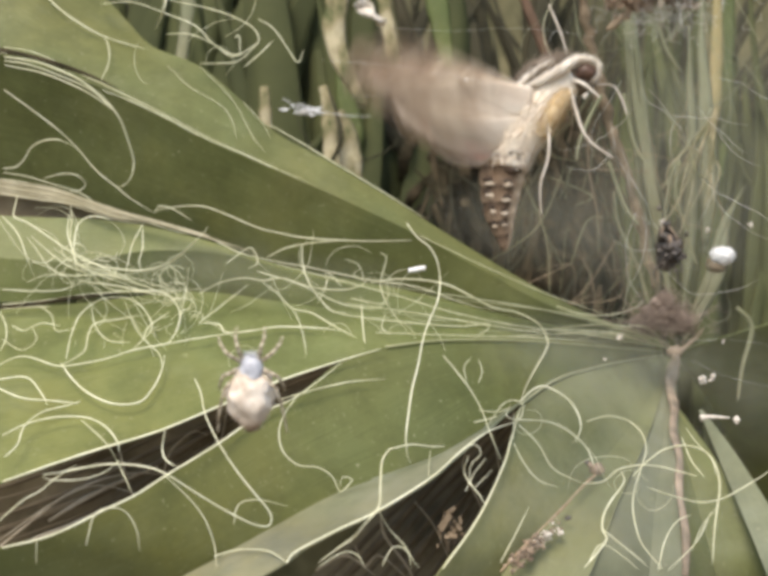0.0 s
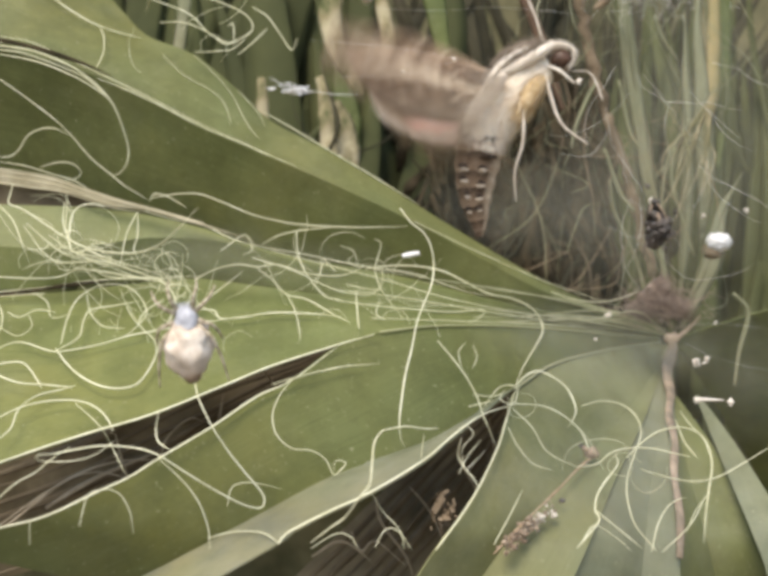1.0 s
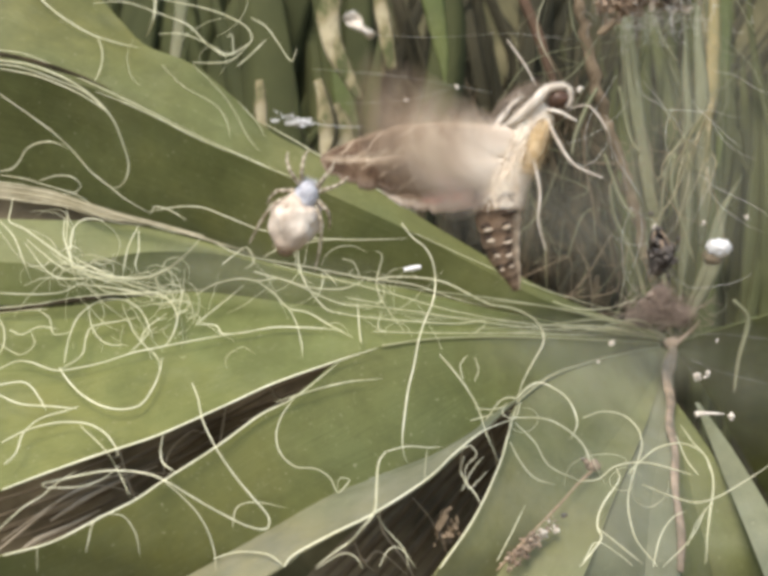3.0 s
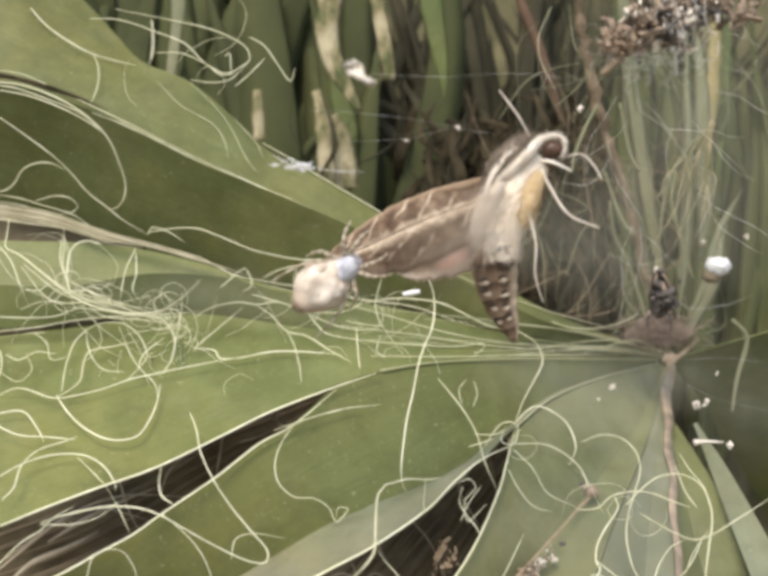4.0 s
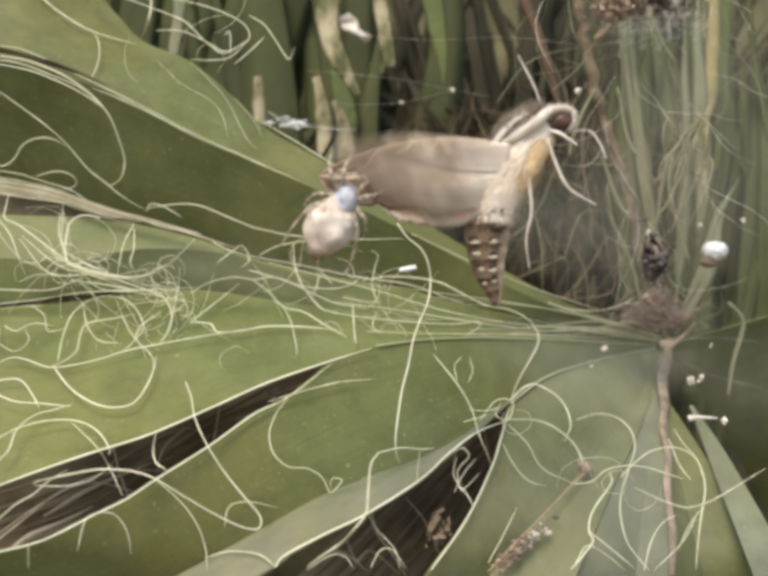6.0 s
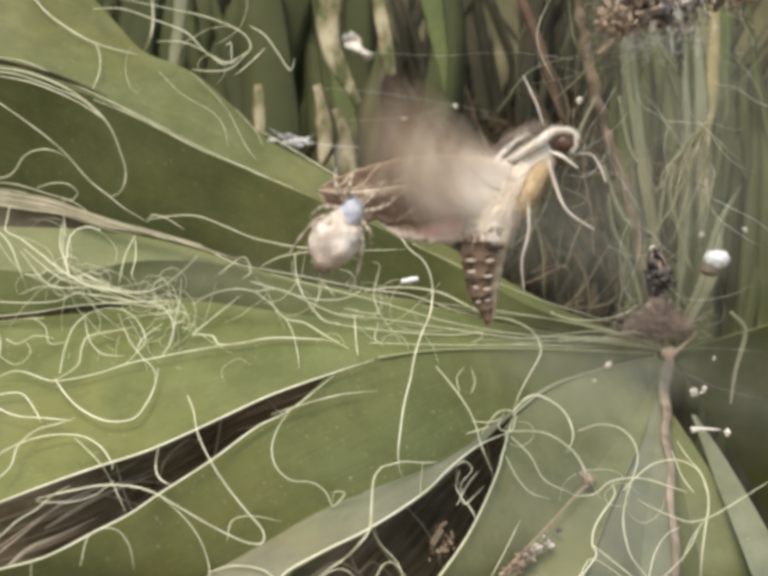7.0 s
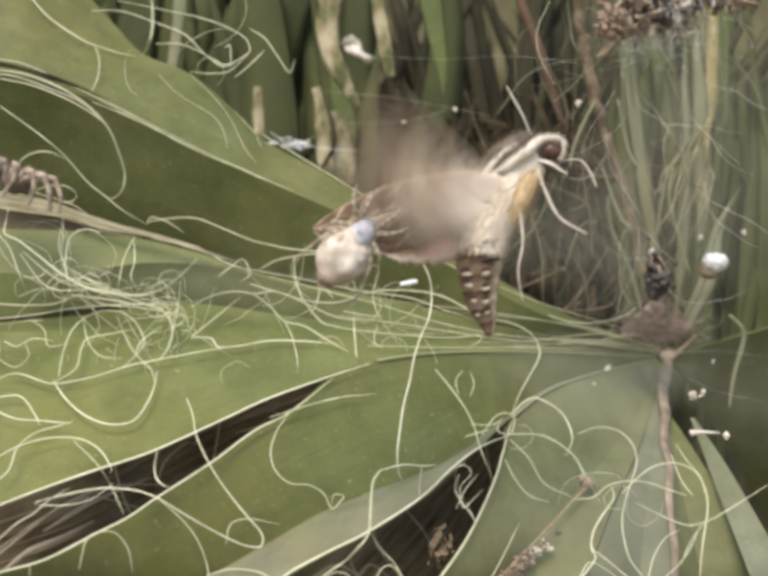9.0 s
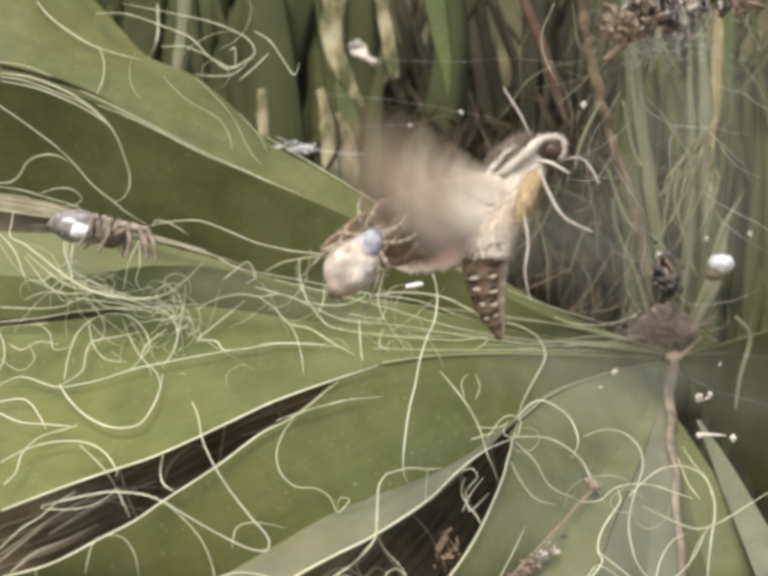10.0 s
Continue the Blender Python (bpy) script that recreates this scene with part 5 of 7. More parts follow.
fibre(0.13, [(-79.9, 63.3, -7.0), (-75.9, 54.7, -13.2), (-71.0, 49.3, -16.7), (-65.3, 49.0, -17.3)])
fibre(0.13, [(-97.0, 46.7, -16.5), (-90.8, 43.7, -19.0), (-88.8, 48.0, -16.6), (-92.0, 53.1, -13.1)])
fibre(0.11, [(49.4, 78.5, 83.0), (45.7, 77.6, 74.2), (46.3, 77.0, 67.1), (50.5, 76.6, 58.5)])
fibre(0.16, [(26.5, 28.2, -67.5), (30.4, 31.7, -62.1), (34.6, 36.7, -56.3)])
fibre(0.12, [(18.7, 31.2, -51.5), (21.4, 35.2, -47.7), (24.7, 38.8, -44.8)])
fibre(0.17, [(34.1, 49.9, -38.2), (39.0, 49.1, -43.1), (42.4, 46.7, -48.9), (50.3, 48.9, -53.1)])
fibre(0.1, [(17.8, 20.0, -39.5), (19.8, 20.0, -38.9), (21.1, 20.0, -40.9), (18.7, 20.0, -43.9), (19.3, 20.0, -48.4), (21.5, 20.0, -46.7), (23.7, 20.0, -44.5)])
fibre(0.16, [(62.9, 27.1, -68.8), (65.8, 31.3, -63.1), (69.9, 35.1, -59.5), (74.5, 38.2, -58.5)])
fibre(0.15, [(45.4, 20.4, -65.1), (49.0, 24.0, -62.1), (54.7, 26.3, -65.6), (58.5, 27.7, -68.9)])
fibre(0.15, [(-14.8, 13.2, -64.3), (-9.6, 15.2, -61.7), (-6.4, 15.6, -62.4), (-4.7, 15.4, -65.0)])
fibre(0.15, [(-34.3, 21.2, -56.9), (-33.5, 23.3, -53.0), (-29.3, 25.0, -52.3), (-22.9, 28.5, -54.5)])
fibre(0.14, [(-62.2, 4.5, -57.5), (-60.5, 5.6, -51.1), (-56.2, 8.8, -50.9), (-53.5, 10.3, -55.0), (-52.7, 11.2, -60.5)])


def fine_fibres():
    """Hair-thin threads between the larger ones."""
    rnd = np.random.default_rng(11)
    s = Shape()
    spots = ((-82, 58, 2, 6, 10), (-70, 55, -6, 11, 12), (-60, 50, -12, 11, 10), (-10, 66, -1, 14, 12), (-4, 66, -8, 12, 8), (-50, 72, 66, 12, 4), (30, 50, -36, 3, 2), (70, 40, -52, 9, 4))
    for x, y, z, spread, count in spots:
        for _ in range(count):
            p = np.array((x, y, z)) + rnd.normal(0, 1, 3) * (spread, 1.5, spread * 0.55)
            way, turn, pts = rnd.uniform(0, 6.3), rnd.normal(0, 0.42), [p]
            for _ in range(rnd.integers(5, 11)):
                way += turn + rnd.normal(0, 0.12)
                p = p + np.array((math.cos(way), rnd.normal(0, 0.15), math.sin(way))) * rnd.uniform(1.5, 3.6)
                pts.append(p)
            s.tube(catmull(pts, 4), [0.04, 0.075, 0.03], 4)
    tagged(part("fine_fibre", s, FIBRE, fan, "tangle of hair-thin pale threads"), kind="stuff")


def matted_bundle():
    """Thick pale threads matted together where the torn edges meet."""
    rnd = np.random.default_rng(23)
    spine = np.array([(-95.0, 57.5, 10.4), (-83.3, 57.0, 3.9), (-73.0, 57.0, -0.6), (-56.6, 57.0, -4.7), (-47.4, 58.0, -7.3)])
    for _ in range(7):
        shift = rnd.normal(0, 1, (5, 3)) * (1.2, 0.7, 1.3) + rnd.normal(0, 1, 3) * (1.5, 0.5, 1.0)
        line = catmull(spine + shift, 8)
        a, b = rnd.integers(0, 12), rnd.integers(22, 33)
        part("fibre", Shape().tube(line[a:b], [0.06, rnd.uniform(0.1, 0.24), rnd.uniform(0.08, 0.2), 0.05], 5), FIBRE, fan)
    s = Shape()
    for k in range(30):
        c = np.array((-78.0, 56.6, 2.4)) + rnd.normal(0, 1, 3) * (4.5, 0.8, 2.6) if k < 12 else np.array((-55.5, 56.4, -8.5)) + rnd.normal(0, 1, 3) * (2.6, 0.8, 5.5)
        r, a, sweep = rnd.uniform(1.0, 3.6), rnd.uniform(0, 6.3), rnd.uniform(1.6, 4.5)
        pts = [c + np.array((math.cos(a + sweep * q) * r * (1 + 0.5 * q), rnd.normal(0, 0.3), math.sin(a + sweep * q) * r)) for q in np.linspace(0, 1, 7)]
        s.tube(catmull(pts, 4), [0.05, rnd.uniform(0.07, 0.13), 0.04], 4)
    tagged(part("fine_fibre", s, FIBRE, fan, "matted curls of pale thread"), kind="stuff")


fine_fibres()
matted_bundle()


def hub_strands():
    """Pale threads lying along the pleats and running together at the hub."""
    rnd = np.random.default_rng(31)
    for _ in range(8):
        k, far = rnd.uniform(0, 1), rnd.uniform(-5, 55)
        start = np.array((far, 62 + 0.32 * max(0, far), -2 - 0.20 * far - 8.5 * k))
        middle = np.array((0.45 * far + 52, 90.0, -9.5 - 6.5 * k + rnd.normal(0, 0.5)))
        end = np.array((95.0, 121.0, -19.8 - 2.0 * k))
        part("fibre", Shape().tube(catmull([start, middle, end], 10), [0.08, rnd.uniform(0.12, 0.24), rnd.uniform(0.16, 0.3), 0.2], 5), FIBRE_DULL, fan)


hub_strands()
part("fibre", Shape().tube(catmull([(36.0, 59.0, -34.0), (49.0, 75.4, -28.5), (68.2, 97.6, -25.7), (94.0, 123.0, -23.8)], 10), [0.3, 0.26, 0.2, 0.2], 5), FIBRE_DULL, fan)
part("fibre", Shape().tube(catmull([(0.0, 60.0, -18.7), (16.2, 66.4, -17.2), (42.7, 80.4, -17.9), (94.0, 123.0, -22.8)], 10), [0.25, 0.2, 0.16, 0.16], 5), FIBRE_DULL, fan)


def fuzz(shape, line, radii, count, length, seed, width=0.09):
    """Short hairs standing off a rounded body."""
    rnd = np.random.default_rng(seed)
    line = resample(np.asarray(line, float), 60)
    r = np.interp(np.linspace(0, 1, 60), np.linspace(0, 1, len(radii)), radii)
    down = np.gradient(line, axis=0)
    for _ in range(count):
        i = rnd.integers(2, 58)
        way = down[i] / (np.linalg.norm(down[i]) + 1e-9)
        d = rnd.normal(0, 1, 3)
        d -= way * (d @ way)
        d /= np.linalg.norm(d) + 1e-9
        a = line[i] + d * r[i] * 0.93
        b = a + (d * 0.45 + way * 0.8 + rnd.normal(0, 0.2, 3)) * length * rnd.uniform(0.6, 1.2)
        side = np.cross(d, way) * width
        shape.add([a - side, a + side, b], [(0, 1, 2)], [(0, 0), (0, 1), (1, 0.5)])
    return shape


# ---- the web: strands, litter and wrapped scraps ----
def web():
    rnd = np.random.default_rng(7)
    hub = np.array((96.5, 120.0, -19.2))
    s = Shape()
    for _ in range(210):
        a = rnd.uniform(-3.1, 3.1)
        r = rnd.uniform(10, 70)
        start = hub + rnd.normal(0, 1, 3) * (6, 2, 5)
        end = hub + np.array((math.cos(a) * r, -rnd.uniform(0.5, 1.1) * r, math.sin(a) * r))
        s.tube(catmull([start, (start + end) / 2 + rnd.normal(0, 2.2, 3), end], 4), rnd.uniform(0.02, 0.04), 3)
    for _ in range(60):
        p = np.array((rnd.uniform(0, 80), rnd.uniform(10, 110), rnd.uniform(-5, 70)))
        q = p + np.array((rnd.normal(0, 26), rnd.normal(0, 6), rnd.normal(0, 20)))
        s.tube(catmull([p, (p + q) / 2 + rnd.normal(0, 2.5, 3), q], 4), rnd.uniform(0.02, 0.045), 3)
    for _ in range(46):
        a = rnd.uniform(-2.9, -0.7) if rnd.random() < 0.7 else rnd.uniform(2.5, 3.4)
        r = rnd.uniform(18, 60)
        start = hub + rnd.normal(0, 1, 3) * (3, 1, 3)
        end = hub + np.array((math.cos(a) * r, -1.05 * r, math.sin(a) * r))
        s.tube(catmull([start, (start + end) / 2 + rnd.normal(0, 1.0, 3), end], 4), [0.14, rnd.uniform(0.07, 0.13), 0.04], 3)
    for _ in range(330):
        p = np.array((rnd.uniform(60, 132), rnd.uniform(70, 135), rnd.uniform(-12, 80)))
        a, r = rnd.normal(1.5, 0.75), rnd.uniform(8, 40)
        q = p + np.array((math.cos(a) * r, rnd.normal(0, 5), math.sin(a) * r))
        s.tube(catmull([p, (p + q) / 2 + rnd.normal(0, 2.6, 3), q], 5), rnd.uniform(0.04, 0.13), 3)
    for _ in range(60):
        p = np.array((rnd.uniform(-95, -30), rnd.uniform(56, 66), rnd.normal(1.5, 4)))
        q = p + np.array((rnd.normal(0, 12), rnd.normal(0, 3), rnd.normal(0, 5)))
        s.tube(catmull([p, (p + q) / 2 + rnd.normal(0, 1.6, 3), q], 4), rnd.uniform(0.03, 0.07), 3)
    thing("web", s, SILK, "loose greyish web of fine strands round the leaf hub", "spider web", kind="stuff")


def hanging_roots():
    """Tan rootlets and grey threads hanging in loops behind the moth."""
    rnd = np.random.default_rng(61)
    tan, grey = Shape(), Shape()
    for i in range(34):
        p = np.array((rnd.uniform(68, 100), rnd.uniform(80, 100), rnd.uniform(4, 62)))
        way, bend, pts = rnd.normal(-1.4, 0.6), rnd.normal(0, 0.16), [p]
        for _ in range(rnd.integers(5, 9)):
            way += bend + rnd.normal(0, 0.2)
            p = p + np.array((math.cos(way), rnd.normal(0, 0.25), math.sin(way))) * rnd.uniform(2.4, 5.2)
            pts.append(p)
        (tan if i % 5 < 2 else grey).tube(catmull(pts, 4), [0.03, rnd.uniform(0.03, 0.08), rnd.uniform(0.02, 0.06), 0.015], 4)
    thing("rootlet", tan, RIB_TAN, "thin tan rootlets hanging in loops in the web", "rootlets", kind="stuff")
    thing("web_strand", grey, SILK, "grey threads of old web hanging in loops", "spider web", kind="stuff")


hanging_roots()


def branching_threads():
    """Tan threads that branch down from the dying blade edge."""
    rnd = np.random.default_rng(71)
    top = np.array((106.5, 108.0, 55.0))
    for _ in range(9):
        end = np.array((rnd.uniform(84, 103), rnd.uniform(101, 106), rnd.uniform(6, 38)))
        knee = top + (end - top) * rnd.uniform(0.25, 0.4) + rnd.normal(0, 1, 3) * (2.0, 0.6, 1.5)
        low = top + (end - top) * 0.7 + rnd.normal(0, 1, 3) * (2.4, 0.6, 2.0)
        thing("tan_thread", Shape().tube(catmull([top + rnd.normal(0, 0.4, 3), knee, low, end], 8), [0.4, 0.32, 0.2, rnd.uniform(0.12, 0.24), 0.06], 5), STRAW, "tan dry thread branching from a dying blade edge", "leaf thread", "tan threads")


branching_threads()


def web_sheet(centre, wide, high, tilt, seed):
    """A gauzy patch of old silk; it thins out towards its rim."""
    s = Shape()
    n, m = 40, 10
    verts, uvs = [], []
    for i in range(m + 1):
        r = i / m
        for j in range(n):
            a = 2 * math.pi * j / n
            k = r * (1 + 0.18 * noise.noise(Vector((math.cos(a), math.sin(a), seed)) * 1.5))
            x, z = math.cos(a) * wide * k, math.sin(a) * high * k
            y = tilt[0] * x + tilt[1] * z + 2.5 * noise.noise(Vector((x, z, seed * 9)) * 0.05)
            verts.append(np.array(centre) + (x, y, z))
            uvs.append((r, j / n))
    faces = [(i * n + j, i * n + (j + 1) % n, (i + 1) * n + (j + 1) % n, (i + 1) * n + j) for i in range(m) for j in range(n)]
    s.add(verts, faces, uvs)
    thing("web_sheet", s, GAUZE, "gauzy grey sheet of silk spun round the leaf hub", "spider web", "web sheets")


web_sheet((56.4, 50.0, -27.6), 26, 12, (0.35, 0.35), 1.0)
web_sheet((68.8, 34.0, -51.0), 24, 24, (0.1, 0.45), 2.0)
web_sheet((55.7, 62.0, -22.9), 40, 14, (0.3, 0.3), 3.0)
web_sheet((86.9, 95.0, 16.1), 40, 50, (0.05, -0.1), 4.0)
web_sheet((60.6, 72.0, 16.2), 26, 30, (0.05, 0.0), 7.0)
web_sheet((99.4, 110.0, 69.1), 44, 46, (0.0, 0.0), 5.0)
web_sheet((45.3, 56.0, -17.1), 30, 10, (0.3, 0.2), 6.0)
web_sheet((113.9, 115.0, 33.3), 34, 46, (0.0, 0.0), 8.0)
web_sheet((46.0, 30.0, -55.3), 22, 20, (0.3, 0.4), 9.0)
web_sheet((110.0, 88.0, -30.0), 22, 24, (0.0, 0.2), 10.0)
web_sheet((-62.0, 61.0, 1.5), 44, 10, (0.02, 0.05), 11.0)
web_sheet((-22.0, 63.0, -1.0), 34, 9, (0.05, 0.05), 12.0)
# veil added behind the moth: a haze that lifts the dark background
web_sheet((38.0, 92.0, 18.0), 34, 18, (0.0, 0.0), 15.0)
web_sheet((91.0, 100.0, -24.0), 16, 16, (0.0, 0.5), 16.0)
web_sheet((-46.0, 60.0, 4.0), 22, 8, (0.02, 0.05), 14.0)


def web_thread(r, line):
    thing("web_thread", Shape().tube(catmull(line, 8), [r * 0.5, r * 0.8, r * 0.45, r * 0.7, r * 0.4], 4), SILK_BRIGHT, "single taut thread of silk", "web thread", "web threads")


web_thread(0.09, [(-19.1, -23.0, 29.1), (-15.6, -23.0, 27.4), (-8.6, -23.0, 26.2), (-3.3, -23.0, 25.9)])
web_thread(0.022, [(-12.8, -14.0, 38.5), (2.0, -14.0, 37.2), (14.5, -14.0, 35.0), (21.4, -14.0, 33.7)])
web_thread(0.02, [(-1.7, -10.0, 46.0), (11.5, -10.0, 45.3), (25.7, -10.0, 45.9), (39.9, -10.0, 44.3)])
web_thread(0.018, [(-7.7, -4.0, 33.9), (5.0, -4.0, 34.4), (14.8, -4.0, 36.8)])
web_thread(0.03, [(84.8, 70.0, -17.4), (95.7, 70.0, -17.0), (107.8, 70.0, -18.4)])
web_thread(0.025, [(78.9, 50.0, -21.8), (87.1, 50.0, -25.6), (99.5, 50.0, -28.7)])


def scraps(name, centre, spread, size, count, material, label, category, seed):
    """Broken bits of many sizes: a few large flakes, many crumbs."""
    rnd = np.random.default_rng(seed)
    s = Shape()
    for _ in range(count):
        p = np.array(centre) + np.clip(rnd.normal(0, 0.5, 3), -1, 1) * np.array(spread)
        grow = size * float(np.clip(rnd.lognormal(-0.25, 0.55), 0.3, 2.6))
        s.shard(p, np.array((rnd.uniform(0.6, 2.2), rnd.uniform(0.2, 0.7), rnd.uniform(0.3, 0.9))) * grow, rnd)
    thing(name, s, material, label, category, kind="stuff", smooth=False)


CLUMP = "clump of brown insect remains and litter caught in the web"
scraps("web_litter", (55.6, -10.0, 57.0), (7.5, 3, 6.5), 0.65, 420, LITTER, CLUMP, "web litter", 1)
scraps("web_litter", (49.5, -10.0, 54.5), (6.0, 3, 4.0), 0.8, 120, LITTER, CLUMP, "web litter", 13)
scraps("web_litter", (64.5, -9.0, 58.0), (8.0, 3, 3.2), 0.9, 120, LITTER, CLUMP, "web litter", 3)
scraps("web_litter", (55.0, -12.0, 55.5), (8.5, 2, 6.0), 0.5, 130, LITTER_PALE, "pale crumbs among the litter in the web", "web litter", 2)
scraps("web_litter", (57.0, -12.5, 56.5), (9.0, 2, 5.0), 0.75, 75, HUSK, "black insect fragments among the litter in the web", "web litter", 14)


def silk_fluff():
    rnd = np.random.default_rng(19)
    s = Shape()
    for _ in range(260):
        p = np.array((53.0, -10.0, 49.5)) + rnd.normal(0, 1, 3) * (6.0, 1.2, 2.4)
        q = p + rnd.normal(0, 1, 3) * (2.6, 0.6, 1.8)
        s.tube(catmull([p, (p + q) / 2 + rnd.normal(0, 0.8, 3), q], 4), [0.015, 0.034, 0.015], 3)
    for _ in range(26):
        p = np.array((56.5, -13.0, 58.0)) + rnd.normal(0, 1, 3) * (2.2, 0.5, 3.0)
        q = p + np.array((rnd.normal(0, 1.4), 0, -rnd.uniform(3, 8)))
        s.tube(catmull([p, (p + q) / 2 + rnd.normal(0, 0.5, 3), q], 4), [0.03, 0.09, 0.03], 4)
    thing("silk_fluff", s, SILK, "whitish silk fluff hanging under the litter", "silk fluff", kind="stuff")


silk_fluff()
scraps("web_litter", (46.2, -10.0, 52.0), (3.6, 2, 3.2), 0.6, 170, LITTER_TAN, "tan leaf scraps curled at the end of the litter", "web litter", 15)
thing("dark_sliver", Shape().tube(catmull([(42.2, -10.0, 45.6), (43.4, -10.0, 46.4), (45.0, -10.0, 48.0), (46.6, -10.0, 49.6)], 6), [0.3, 0.8, 0.9, 0.4], 7, 0.5), TWIG, "dark sliver hanging under the litter", "leaf scrap")


def rib_crumbs():
    """Small crumbs lying in a streak along the thin rib."""
    rnd = np.random.default_rng(4)
    brown, pale = Shape(), Shape()
    for i in range(230):
        t = rnd.beta(2.0, 2.2)
        p = np.array((41.5, 36.0, -60.6)) * (1 - t) + np.array((27.5, 27.4, -69.2)) * t + rnd.normal(0, 1, 3) * (0.9, 0.4, 0.8)
        size = rnd.uniform(0.3, 1.0, 3) * float(np.clip(rnd.lognormal(-0.75, 0.5), 0.2, 1.1))
        (pale if t < 0.42 and rnd.random() < 0.45 else brown).shard(p, size, rnd)
    thing("web_litter", brown, LITTER_TAN, "brown crumbs lying along the leaf rib", "leaf litter", kind="stuff")
    thing("web_litter", pale, LITTER_PALE, "pale crumbs lying along the leaf rib", "leaf litter", kind="stuff")


rib_crumbs()
scraps("web_litter", (15.0, 30.0, -60.0), (3.0, 1.0, 5.0), 0.6, 46, TWIG, "brown shreds of dead leaf in the split", "leaf litter", 6)
thing("brown_bud", Shape().ball((55.2, 54.0, -50.3), (1.9, 1.4, 1.6), 10, 14, 0.9, 0.6).ball((53.2, 53.2, -49.2), (0.7, 0.6, 0.9), 7, 9, 0.4, 0.8), LITTER_TAN, "reddish brown dry bud at the end of a fibre", "bud")
thing("web_crumb", Shape().ball((52.3, 53.5, -48.4), (0.8, 0.6, 0.6), 7, 9, 0.4, 0.9), HUSK, "black crumb beside the bud", "crumb", "crumbs in the web")
thing("web_crumb", Shape().ball((44.6, 38.9, -59.5), (0.9, 0.6, 0.6), 8, 10, 0.5, 0.9), HUSK, "dull grey crumb on the leaf rib", "crumb", "crumbs in the web")


def dust_mound():
    rnd = np.random.default_rng(8)
    s = Shape()
    for u, size in (((79.8, 102.0, -13.0), (3.6, 2.4, 2.4)), ((83.1, 100.0, -10.3), (4, 2.6, 3.4)), ((87.2, 101.0, -11.9), (4.2, 2.6, 2.9)), ((92.0, 104.0, -13.1), (3.4, 2.4, 2.4)), ((84.5, 98.0, -6.7), (2, 1.6, 2.8))):
        s.ball(u, [k * 0.72 for k in size], 12, 16, 2.4, 0.45)
        c = np.array(u)
        fuzz(s, [c - (size[0] * 0.9, 0, 0), c, c + (size[0] * 0.9, 0, 0)], [size[2] * 0.5, size[2] * 0.95, size[2] * 0.5], 2200, 4.4, int(u[0] * 10) % 50, 0.07)
    for _ in range(420):
        p = np.array((85.0, 94.0, -11.2)) + rnd.normal(0, 1, 3) * (5.5, 1.5, 2.6)
        q = p + rnd.normal(0, 1, 3) * (3.5, 1.0, 2.5)
        s.tube(catmull([p, (p + q) / 2 + rnd.normal(0, 0.9, 3), q], 4), [0.03, 0.08, 0.03], 4)
    thing("web_litter", s, DEAD_LITTER, "brown fluffy debris at the hub of the web", "web litter", kind="stuff")




def crumb(at, rad):
    rnd = np.random.default_rng(int(rad * 1000) + int(at[0] * 7) % 97)
    s = Shape().ball(at, (rad * 0.7, rad * 0.6, rad * 0.65), 7, 9, rad, 1.4)
    for _ in range(5):
        s.shard(np.array(at) + rnd.normal(0, 0.55, 3) * rad, rnd.uniform(0.3, 0.8, 3) * rad, rnd)
    return s


